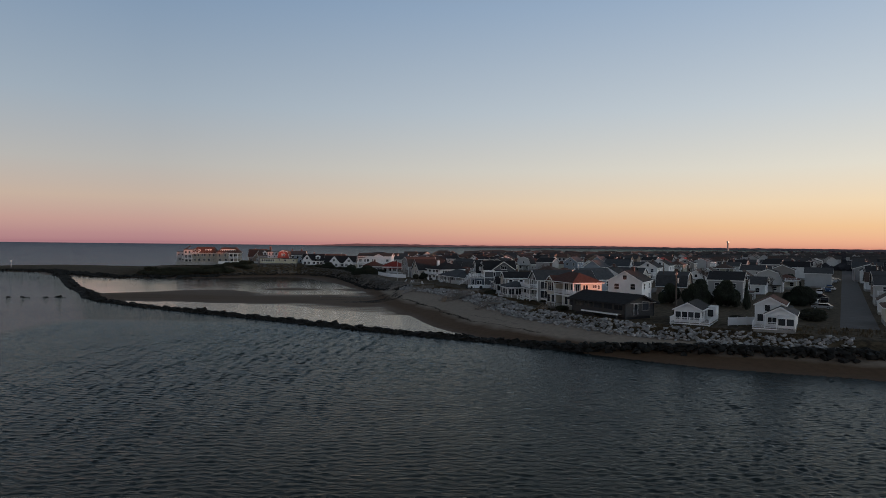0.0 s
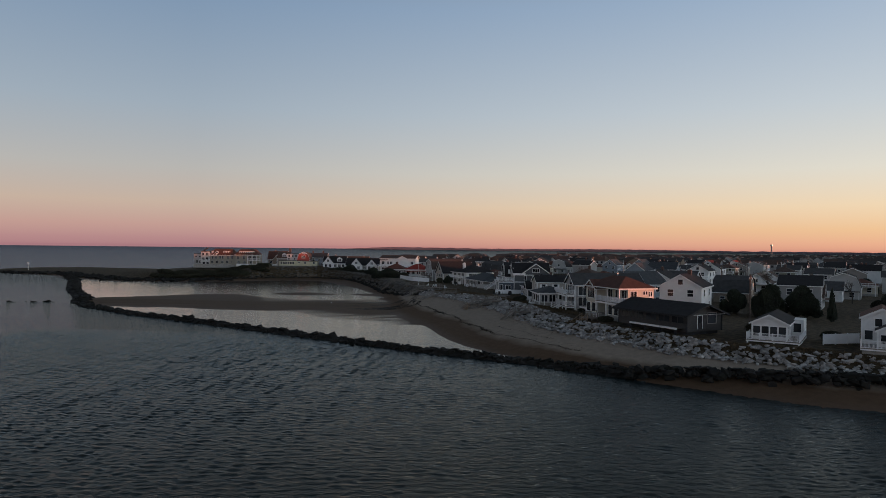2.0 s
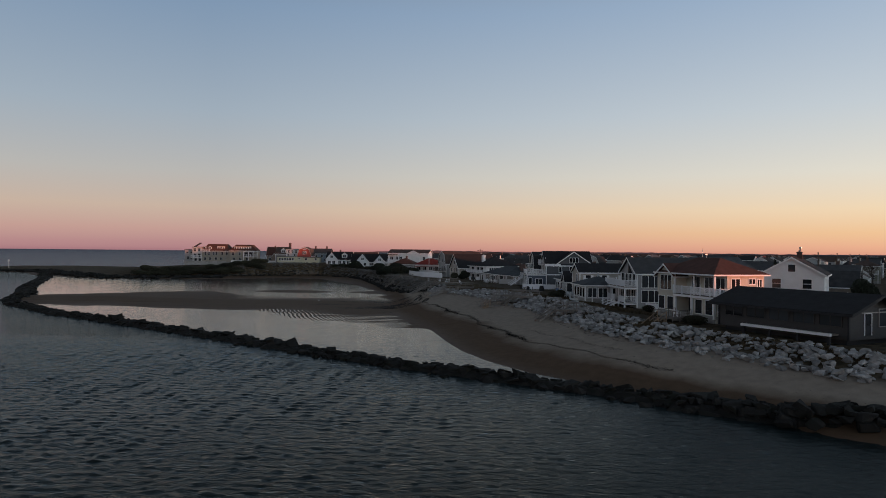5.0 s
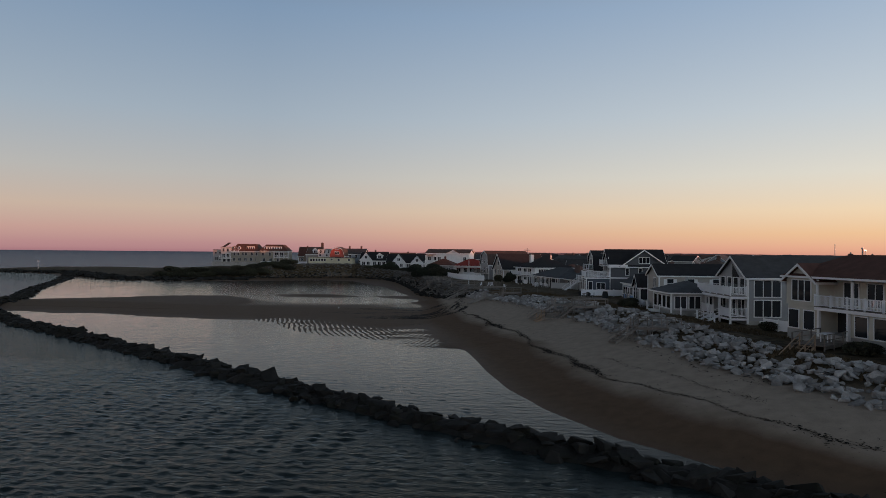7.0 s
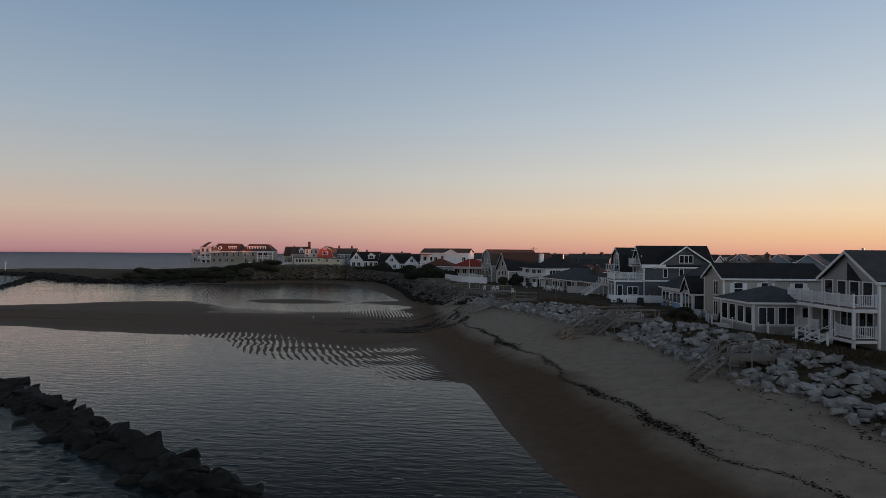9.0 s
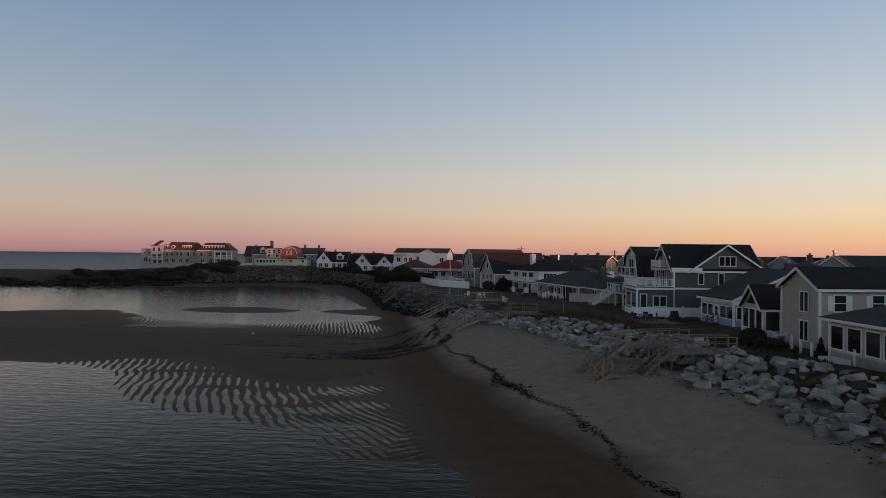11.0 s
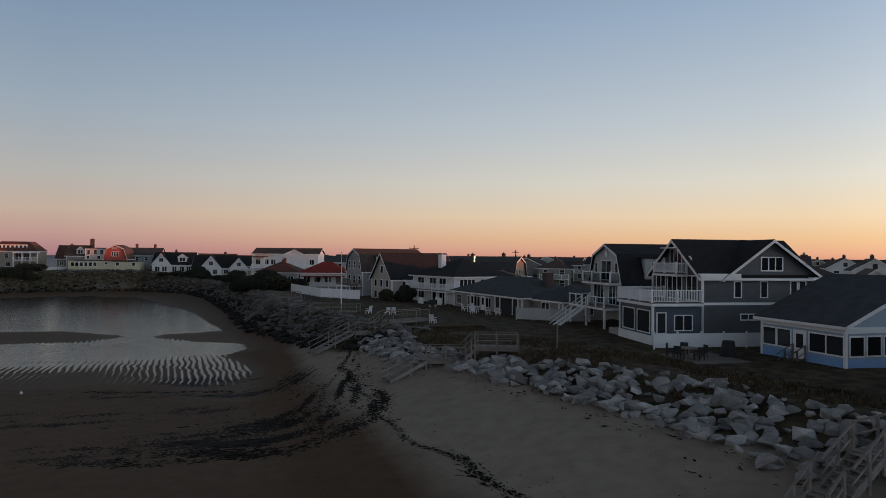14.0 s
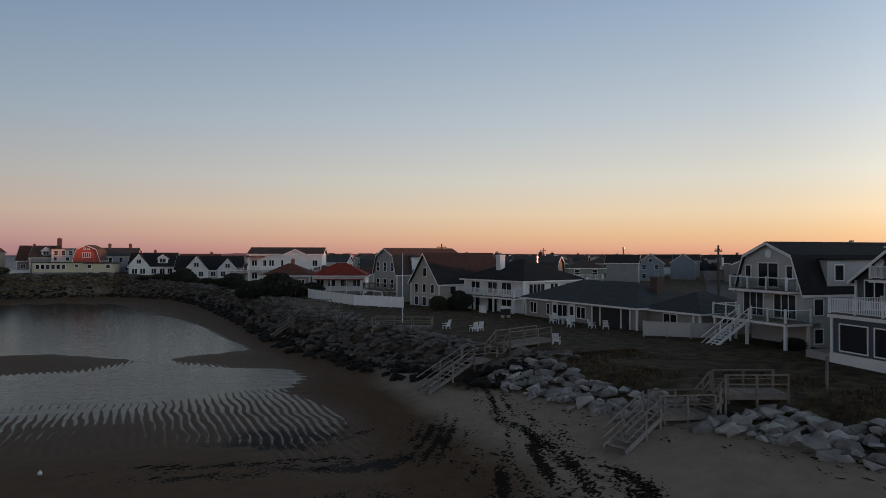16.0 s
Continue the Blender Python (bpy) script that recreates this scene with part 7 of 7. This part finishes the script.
def hill_strip(name, dist, a0, a1, base, amp, seed):
    n = 240
    bm = bmesh.new()
    cols = []
    for i in range(n + 1):
        a = a0 + (a1 - a0) * i / n
        x, y = dist * math.sin(a), dist * math.cos(a)
        fade = min(1.0, i / 16)
        h = (base + amp * float(wander(np.array(a * 100.0), np.array(0.0), 0.22, seed)) + 1.6 * float(wander(np.array(a * 100.0), np.array(3.0), 3.5, seed + 1))) * fade
        cols.append([bm.verts.new((x, y, -1)), bm.verts.new((x, y, max(0.5, h))), bm.verts.new((x * 1.04, y * 1.04, max(0.5, h))), bm.verts.new((x * 1.06, y * 1.06, -1))])
    for p, q in zip(cols, cols[1:]):
        for k in range(3):
            bm.faces.new((p[k], q[k], q[k + 1], p[k + 1]))
    bmesh.ops.recalc_face_normals(bm, faces=bm.faces)
    me = bpy.data.meshes.new(name)
    bm.to_mesh(me)
    bm.free()
    me.materials.append(M_HAZED_COAST)
    tagged(new(name, me), "low wooded coast along the horizon, paled by painted haze", "hills", kind="structure")


# the strip's pale colour holds the haze of the distance
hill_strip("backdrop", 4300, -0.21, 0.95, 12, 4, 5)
tower = thing("water_tower", pose(1195, 2790, 3), "far water tower above the trees", "water tower")
bm = bmesh.new()
rod(bm, (0, 0, 0), (0, 0, 34), 3.2, 3.2, 12)
part("shaft", bm, M_CONC, tower)
bm = bmesh.new()
rod(bm, (0, 0, 33), (0, 0, 39), 5, 5, 14)
part("tank", bm, M_METAL, tower)

# ---- beach stairs, seaweed, grass and small things ----
def walkway(root, a, b, width, mat, rail=True, sides=(-1, 1)):
    """A boarded walkway from a to b on posts, with rails."""
    a, b = Vector(a), Vector(b)
    way = Vector((b.x - a.x, b.y - a.y, 0))
    n = way.length
    way.normalize()
    side = Vector((-way.y, way.x, 0))
    count = max(2, int(n / 0.16))
    plank = None
    for i in range(count):
        p = a.lerp(b, (i + 0.5) / count)
        if plank is None:
            bm = bmesh.new()
            beam(bm, -side * width / 2, side * width / 2, n / count - 0.015, 0.04)
            plank = part("plank", bm, mat, root)
            plank.matrix_basis = Matrix.Translation(p)
        else:
            shared("plank", plank.data, root, Matrix.Translation(p))
    for k in (-1, 1):
        bm = bmesh.new()
        beam(bm, a + side * k * width / 2 - Vector((0, 0, 0.14)), b + side * k * width / 2 - Vector((0, 0, 0.14)), 0.06, 0.24)
        part("joist", bm, mat, root)
        m = max(1, round(n / 1.8))
        for i in range(m + 1):
            p = a.lerp(b, i / m) + side * k * width / 2
            low = min(ground_z(p.x, p.y) - 0.5, p.z - 0.4)
            part("post", boxes((p.x - 0.048, p.y - 0.048, low, p.x + 0.048, p.y + 0.048, p.z + (0.98 if rail and k in sides else 0))), mat, root)
        if rail and k in sides:
            for h, t in ((0.95, 0.09), (0.5, 0.07)):
                bm = bmesh.new()
                up_z = Vector((0, 0, h))
                beam(bm, a + side * k * width / 2 + up_z, b + side * k * width / 2 + up_z, 0.09 if h > 0.9 else 0.04, t * 0.7)
                part("rail", bm, mat, root)


def beach_stairs(label, runs, mat, flights, group="wooden stairs to the beach"):
    t = thing("beach_stairs", Matrix(), label, "stairs", group)
    for a, b, width, *sides in runs:
        walkway(t, a, b, width, mat, sides=sides[0] if sides else (-1, 1))
    for a, b, width, n, m in flights:
        flight(t, a, b, width, n, m or mat)
    return t


beach_stairs("weathered wooden beach stairs with a walkway over the bank", [((7.0, 184.6, 4.5), (2.0, 182.3, 4.5), 1.2), ((0.7, 182.0, 3.4), (0.1, 181.8, 3.4), 1.2, ())], M_WOOD,
             [((-1.5, 181.1, 2.15), (0.15, 181.8, 3.4), 1.1, 7, M_PALEWOOD), ((0.6, 181.95, 3.4), (2.0, 182.3, 4.5), 1.1, 6, M_PALEWOOD)])
beach_stairs("wooden beach stairs with fresh lumber on the lower flight", [((9.3, 180.4, 4.5), (4.7, 179.7, 4.5), 1.3), ((2.7, 178.9, 2.85), (0.5, 179.1, 2.85), 1.3, (-1,))], M_WOOD,
             [((-0.9, 178.6, 2.05), (0.5, 179.1, 2.85), 1.2, 5, M_NEWWOOD), ((2.6, 178.9, 2.85), (4.7, 179.7, 4.5), 1.2, 9, None)])
beach_stairs("grey wooden beach stairs with a landing over the rocks", [((-3.5, 209.8, 4.4), (-6.6, 210.3, 4.4), 1.5), ((-7.4, 210.0, 3.5), (-10.2, 210.2, 3.5), 1.4)], M_WOOD,
             [((-7.6, 210.1, 3.5), (-6.6, 210.3, 4.4), 1.2, 6, None), ((-13.2, 208.3, 2.3), (-10.2, 210.2, 3.5), 1.2, 7, M_PALEWOOD)])
beach_stairs("grey wooden beach stairs leading down beside the cove rocks", [((-8.4, 232.7, 4.4), (-12.8, 229.5, 4.4), 1.5), ((-14.0, 228.5, 3.5), (-15.9, 227.7, 3.5), 1.5)], M_WOOD,
             [((-14.0, 228.5, 3.5), (-12.8, 229.5, 4.4), 1.3, 5, None), ((-19.7, 225.2, 1.75), (-15.9, 227.7, 3.5), 1.3, 9, M_PALEWOOD)])
beach_stairs("wooden stairs and platform above pale rocks", [((10.2, 158.2, 4.1), (14.7, 158.8, 4.1), 1.8)], M_WOOD, [((7.6, 156.6, 2.5), (10.1, 158.1, 4.1), 1.2, 8, None)])
beach_stairs("wooden platform and short stairs over the rocks", [((22.4, 144.9, 4.3), (26.2, 148.9, 4.3), 2.6)], M_WOOD, [((19.6, 141.6, 2.9), (22.3, 144.7, 4.3), 1.2, 8, M_NEWWOOD)])
beach_stairs("old wooden platform on posts at the cove", [((-21.5, 248.6, 3.9), (-15.6, 247.2, 3.9), 1.8)], M_WOOD, [])
beach_stairs("old wooden stairs down the cove revetment", [((-28.6, 269.0, 3.9), (-24.5, 268.0, 3.9), 1.5)], M_WOOD, [((-33.2, 266.8, 0.9), (-28.7, 269.0, 3.9), 1.2, 13, None)])
beach_stairs("small wooden deck on posts above the cove rocks", [((-30.5, 276.5, 3.9), (-26.0, 275.0, 3.9), 2.0)], M_WOOD, [])


def blob_mesh(seed, flat):
    r = random.Random(seed)
    bm = bmesh.new()
    bmesh.ops.create_icosphere(bm, subdivisions=1, radius=0.5)
    for v in bm.verts:
        v.co *= r.uniform(0.35, 1.35)
        v.co.z *= flat
    data = bpy.data.meshes.new("clump")
    bm.to_mesh(data)
    bm.free()
    data.materials.append(M_KELP)
    return data


R = random.Random(31)
WEED = [baked(blob_mesh(i, 0.28)) for i in range(12)]
WRACK = [(18.3, 123.8), (15.2, 127.9), (10.1, 135.4), (6.8, 141.1), (2.6, 152.4), (-0.2, 161.5), (-1.8, 168.4), (-4.6, 176.8), (-9.6, 189.5), (-12.1, 197), (-14.1, 203.2), (-15.6, 209), (-15.9, 215), (-16.1, 219), (-15.9, 224)]
pieces = []


def weed(x, y, s, turn, long=1.0):
    """A tangled clump: a few flat ragged lumps side by side."""
    for _ in range(R.choice((1, 2, 3))):
        a, b = R.gauss(0, 0.45) * s * long, R.gauss(0, 0.35) * s
        u, v = x + a * math.cos(turn) - b * math.sin(turn), y + a * math.sin(turn) + b * math.cos(turn)
        k = s * R.uniform(0.3, 0.75)
        pieces.append((*WEED[R.randrange(12)], Matrix.LocRotScale((u, v, ground_z(u, v) + 0.01), Euler((0, 0, turn + R.uniform(-0.9, 0.9))), (k * (0.7 + 0.7 * long), k * 0.6, k * 0.4))))


total, s = length(WRACK), 0.0
while s < total:
    p, way = along(WRACK, s)
    thick = (0.35 + 0.65 * max(0, math.sin(s * 0.19 + 2) * 0.6 + math.sin(s * 0.53) * 0.4 + 0.45)) * (0.55 + 0.45 * min(1.0, s / 45)) * (1.0 if s < 82 else 0.55)
    bend = 0.35 * math.sin(s * 0.33) + 0.2 * math.sin(s * 0.9)
    for _ in range(int(2 + 4 * thick)):
        off = R.gauss(bend, 0.22 * thick)
        weed(p.x - way.y * off, p.y + way.x * off, R.uniform(0.18, 0.45) * (0.5 + 0.6 * thick), math.atan2(way.y, way.x) + R.uniform(-0.5, 0.5), R.uniform(1.0, 2.2))
    if R.random() < 0.35:
        off = R.uniform(-2.2, 1.4)
        weed(p.x - way.y * off, p.y + way.x * off, R.uniform(0.08, 0.2), R.uniform(0, 6), 1.6)
    s += 0.2
for cx, cy, sx_, sy_, turn, n in ((-22.4, 198.5, 4.6, 1.6, 0.25, 300), (-20.8, 198.6, 2.2, 0.9, 0.3, 300), (-27.0, 216.8, 4.6, 0.8, 0.1, 330), (-18.2, 208.5, 0.9, 4.2, 0.15, 70), (-15.6, 215, 0.7, 4.0, 0.3, 50), (-20.5, 203.5, 3.2, 1.2, 0.4, 170),
                                  (-30.5, 206, 7.0, 3.2, 0.2, 70), (-13.6, 205, 0.8, 2.6, 0.3, 150), (-25, 191.5, 3.5, 1.0, 0.2, 90), (-24.5, 222, 2.2, 1.2, 0.1, 90), (-19.5, 213.5, 1.6, 2.2, 0.3, 60)):
    for _ in range(int(n * 0.7)):
        a, b = R.gauss(0, sx_), R.gauss(0, sy_)
        # strands lie in streaks
        b = b * 0.55 + 0.45 * round(b / 0.7) * 0.7
        x, y = cx + a * math.cos(turn) - b * math.sin(turn), cy + a * math.sin(turn) + b * math.cos(turn)
        if shore_distance(np.array([x]), np.array([y]))[0][0] < -0.5 and float(weed_cover(np.array([x]), np.array([y]))[0]) > 0.15:
            weed(x, y, R.uniform(0.14, 0.55), turn + (1.57 if sy_ > sx_ else 0) + R.uniform(-0.35, 0.35), R.uniform(1.2, 2.6))
# a second, thinner strand line higher up the sand
HIGH_WRACK = [(14.8, 131.8), (13.3, 135.7), (11, 140.1), (8.7, 145.1), (6.4, 150)]
for _ in range(240):
    p, way = along(HIGH_WRACK, R.uniform(0, 20))
    off = R.gauss(0, 0.12) + 0.3 * math.sin(p.y * 0.7)
    weed(p.x - way.y * off, p.y + way.x * off, R.uniform(0.06, 0.24), math.atan2(way.y, way.x) + R.uniform(-0.5, 0.5), R.uniform(1.2, 2.4))
# scraps along the foot of the rocks
for _ in range(420):
    p, way = along(BANK, R.uniform(60, 165))
    off = abs(R.gauss(0.9, 0.6))
    weed(p.x - way.y * off, p.y + way.x * off, R.uniform(0.12, 0.4), math.atan2(way.y, way.x) + R.uniform(-0.4, 0.4), R.uniform(1.2, 2.4))
wrack = joined("seaweed_wrack", pieces, M_KELP, None)
tagged(wrack, "dark stranded seaweed in lines and patches", "seaweed", kind="stuff")

# dune grass behind the rocks
verts, faces = [], []


def tuft(x, y, tall):
    z = ground_z(x, y)
    for _ in range(7):
        a, lean = R.uniform(0, 6.28), R.uniform(0.15, 0.75)
        h, w = tall * R.uniform(0.6, 1.2), R.uniform(0.015, 0.035)
        bx, by = x + R.uniform(-0.14, 0.14), y + R.uniform(-0.14, 0.14)
        dx, dy = math.cos(a) * lean * h, math.sin(a) * lean * h
        px, py = -math.sin(a) * w, math.cos(a) * w
        k = len(verts)
        verts.extend([(bx - px, by - py, z - 0.02), (bx + px, by + py, z - 0.02), (bx + dx * 0.45 + px * 0.7, by + dy * 0.45 + py * 0.7, z + h * 0.65), (bx + dx * 0.45 - px * 0.7, by + dy * 0.45 - py * 0.7, z + h * 0.65), (bx + dx, by + dy, z + h * 0.95)])
        faces.extend([(k, k + 1, k + 2, k + 3), (k + 3, k + 2, k + 4)])


for _ in range(10000):
    s = R.uniform(5, 175)
    p, way = along(BANK, s)
    off = R.uniform(3.2, 12.5) if s > 75 else R.uniform(3.0, 7.0)
    x, y = p.x + way.y * off, p.y - way.x * off
    if (wander(x, y, 0.5, 41) > -0.35 or s < 75) and free_of_houses(Vector((x, y, 0)), 7.5) and not (7 < x < 13.5 and 203 < y < 209.5):
        tuft(x, y, R.uniform(0.12, 0.3))
for _ in range(900):
    p = street_point(R.uniform(-14, -4), R.uniform(-12, 60))
    tuft(p.x, p.y, R.uniform(0.4, 0.8))
me = bpy.data.meshes.new("dune_grass")
me.from_pydata(verts, [], faces)
me.materials.append(M_GRASS)
tagged(new("dune_grass", me), "dry tan and brown dune grass behind the rocks", "grass", kind="stuff")


def plastic_chair(x, y, turn, label="white slatted garden chair on a lawn"):
    z = ground_z(x, y)
    t = thing("garden_chair", pose(x, y, z, 0, 0, turn), label, "chair", "white garden chairs")
    for sx_ in (-0.27, 0.27):
        for sy_ in (-0.25, 0.25):
            part("leg", boxes((sx_ - 0.03, sy_ - 0.03, -0.05, sx_ + 0.03, sy_ + 0.03, 0.38)), M_PLASTIC, t)
        part("armrest", boxes((sx_ - 0.06, -0.32, 0.56, sx_ + 0.06, 0.3, 0.6)), M_PLASTIC, t)
    bm = bmesh.new()
    for i in range(5):
        beam(bm, (-0.26, -0.26 + i * 0.12, 0.36 - 0.02 * i), (0.26, -0.26 + i * 0.12, 0.36 - 0.02 * i), 0.1, 0.025)
    part("seat", bm, M_PLASTIC, t)
    bm = bmesh.new()
    for i in range(5):
        x0 = -0.22 + i * 0.11
        beam(bm, (x0, 0.24, 0.3), (x0, 0.48, 0.98), 0.09, 0.025)
    part("backrest", bm, M_PLASTIC, t)


def patio_table(x, y, turn, mat, label, r=0.65, square=False, z=None):
    z = ground_z(x, y) if z is None else z
    t = thing("patio_table", pose(x, y, z, 0, 0, turn), label, "table", "patio tables")
    bm = bmesh.new()
    if square:
        box(bm, -0.8, -0.45, 0.7, 0.8, 0.45, 0.75)
    else:
        rod(bm, (0, 0, 0.7), (0, 0, 0.75), r, n=18)
    part("tabletop", bm, mat, t)
    for a in range(4):
        x1, y1 = 0.5 * math.cos(a * 1.57 + 0.78), 0.4 * math.sin(a * 1.57 + 0.78)
        part("leg", boxes((x1 - 0.04, y1 - 0.04, -0.05, x1 + 0.04, y1 + 0.04, 0.7)), mat, t)


def dark_chair(x, y, turn):
    z = ground_z(x, y)
    t = thing("patio_chair", pose(x, y, z, 0, 0, turn), "dark woven patio chair round a table", "chair", "dark patio chairs")
    part("seat", boxes((-0.27, -0.26, 0.38, 0.27, 0.26, 0.44)), M_COVER, t)
    part("backrest", boxes((-0.27, 0.22, 0.44, 0.27, 0.28, 0.95)), M_COVER, t)
    for sx_ in (-0.24, 0.24):
        for sy_ in (-0.22, 0.22):
            part("leg", boxes((sx_ - 0.025, sy_ - 0.025, -0.05, sx_ + 0.025, sy_ + 0.025, 0.38)), M_COVER, t)


for x, y, turn in ((-12.1, 243.2, 200), (-11.4, 243.6, 195), (-7.6, 231.9, 150), (-1.6, 249.8, 120), (-0.4, 247.8, 60), (-1.0, 246.0, 20), (6.9, 236.0, 110), (0.6, 244.2, 100), (1.6, 243.0, 150), (-14.3, 246.0, 220),
                   (15.6, 190.0, 30), (16.6, 188.9, 100), (15.1, 189.1, 300), (16.9, 190.0, 200)):
    plastic_chair(x, y, turn)
patio_table(-0.9, 248.6, 20, M_PLASTIC, "white patio table by a ranch house", 0.6)
patio_table(15.9, 189.5, 20, M_PLASTIC, "white patio table with garden chairs", 0.6)
patio_table(8.2, 207.2, 10, M_WOOD, "round dark wooden patio table with chairs", 0.75)
for k in range(5):
    dark_chair(8.2 + 1.15 * math.cos(k * 1.257), 207.2 + 1.15 * math.sin(k * 1.257), math.degrees(k * 1.257) - 90)
patio_table(24.8, 147.4, 45, M_PLASTIC, "white picnic table on a wooden platform", square=True, z=4.32)

bm = bmesh.new()
for i in range(5):
    rod(bm, (0, 0, -0.05 + i * 0.24), (0, 0, 0.19 + i * 0.24), 0.62 - 0.04 * i, 0.6 - 0.05 * i, 12)
z = ground_z(11.6, 207.7)
cover = thing("covered_grill", pose(11.6, 207.7, z), "grill under a black fabric cover", "grill")
part("cover", bm, M_COVER, cover)
part("foot", boxes((-0.5, -0.4, -0.08, 0.5, 0.4, 0.0)), M_COVER, cover)
for x, y in ((-5.2, 256.6), (9.6, 212.9)):
    g = thing("covered_grill", pose(x, y, ground_z(x, y), 0, 0, 25), "small black grill beside a house", "grill")
    part("body", boxes((-0.55, -0.3, 0.35, 0.55, 0.3, 1.05)), M_COVER, g)
    part("stand", boxes((-0.5, -0.28, -0.05, -0.42, 0.28, 0.35), (0.42, -0.28, -0.05, 0.5, 0.28, 0.35)), M_METAL, g)

# patio paving slabs
slabs = thing("patio_paving", pose(8.6, 207.0, ground_z(8.6, 207.0) - 0.02, 0, 0, 8), "brown paved patio set in the dune", "patio")
bm = boxes((-0.57, -0.57, -0.1, 0.57, 0.57, 0.05))
bmesh.ops.bevel(bm, geom=bm.edges, offset=0.02, segments=1, affect="EDGES")
slab = part("slab", bm, M_PATIO, slabs)
slab.matrix_basis = pose(-2.4, -1.8, 0)
for i in range(5):
    for k in range(4):
        if i + k:
            shared("slab", slab.data, slabs, pose(-2.4 + i * 1.18, -1.8 + k * 1.18, 0.004 * ((i * 3 + k) % 3)))

# flagpole and a bare post in the dune
z = ground_z(-18.0, 253.1)
pole = thing("flagpole", pose(-18.0, 253.1, z), "tall bare white flagpole above the cove", "flagpole")
bm = bmesh.new()
rod(bm, (0, 0, -0.4), (0, 0, 7.6), 0.07, 0.04, 10)
part("shaft", bm, M_PLASTIC, pole)
bm = bmesh.new()
bmesh.ops.create_uvsphere(bm, u_segments=10, v_segments=6, radius=0.1, matrix=Matrix.Translation((0, 0, 7.66)))
part("finial", bm, M_METAL, pole)
z = ground_z(-0.4, 210.3)
post = thing("dune_post", pose(-0.4, 210.3, z), "single slim wooden post in the dune grass", "post")
part("shaft", boxes((-0.05, -0.05, -0.4, 0.05, 0.05, 1.75)), M_WOOD, post)
part("cap", boxes((-0.06, -0.06, 1.75, 0.06, 0.06, 1.8)), M_WOOD, post)

# row of white posts in front of the double-deck house
for i, (x, y) in enumerate(((15.6, 186.2), (15.2, 183.6), (14.9, 181.0), (15.9, 177.0), (16.7, 174.8), (17.6, 172.2), (18.8, 168.8), (20.0, 165.6))):
    t = thing("white_post", pose(x, y, ground_z(x, y)), "short white bollard post on the bank", "post", "white posts on the bank")
    part("shaft", boxes((-0.08, -0.08, -0.4, 0.08, 0.08, 1.05)), M_RAIL, t)
    part("cap", boxes((-0.1, -0.1, 1.05, 0.1, 0.1, 1.1)), M_RAIL, t)
# small clipped conifers in front of the sunroom
for i, y in enumerate((177.8, 179.4, 181.0, 182.6)):
    x = 16.2
    t = thing("clipped_conifer", pose(x, y, ground_z(x, y), 0, 0, 40 * i), "small dark clipped conifer by a sunroom", "shrub", "clipped conifers")
    shared("trunk", TRUNK, t, Matrix.Diagonal((0.8, 0.8, 0.6, 1)))
    shared("crown", CONIFERS[i % 3], t, Matrix.Diagonal((0.42, 0.42, 1.25, 1)))
fence_run("scalloped_fence", [(23.8, 160.6), (26.6, 155.6)], 4.0, 1.2, M_RAIL, "white scalloped fence between two beach houses")
fence_run("pool_fence", [(2.4, 236.4), (5.8, 234.2), (9.4, 233.6)], 3.6, 1.4, M_LTGREY, "grey board fence beside a ranch house")

# driftwood and loose slabs by the rocks
for i, (x, y, turn, n) in enumerate(((-4.6, 206.2, 25, 3.2), (2.2, 192.4, -20, 1.8), (-1.6, 203.8, 40, 1.4), (-20.4, 236.0, 60, 2.6), (5.4, 183.5, 10, 2.0), (12.8, 160.2, 80, 2.4))):
    z = ground_z(x, y) + 0.08
    t = thing("driftwood_log", pose(x, y, z, 0, 0, turn), "bleached driftwood log lying at the rocks", "driftwood", "driftwood")
    bm = bmesh.new()
    rod(bm, (-n / 2, 0, 0), (n / 2, 0.1, 0.12), 0.1, 0.06, 7)
    part("log", bm, M_WOOD, t)
    bm = bmesh.new()
    rod(bm, (n * 0.2, 0.05, 0.08), (n * 0.36, 0.3, 0.24), 0.035, 0.02, 5)
    part("branch", bm, M_WOOD, t)
z = ground_z(-40.4, 215.6)
buoy = thing("white_buoy", pose(-40.4, 215.6, z), "small white float stranded on the sand bar", "buoy")
bm = bmesh.new()
bmesh.ops.create_uvsphere(bm, u_segments=12, v_segments=8, radius=0.11, matrix=Matrix.Translation((0, 0, 0.12)))
part("float", bm, M_PLASTIC, buoy)
bm = bmesh.new()
rod(bm, (0, 0, 0.24), (0, 0, 0.3), 0.03)
part("eyelet", bm, M_METAL, buoy)
beacon = thing("harbour_beacon", pose(-262, 400, 0.4), "small beacon pole on the ledge at the point", "beacon")
bm = bmesh.new()
rod(bm, (0, 0, -0.4), (0, 0, 5), 0.25, 0.15)
part("mast", bm, M_METAL, beacon)
part("daymark", boxes((-0.6, -0.05, 4.2, 0.6, 0.05, 5.2)), M_PLASTIC, beacon)
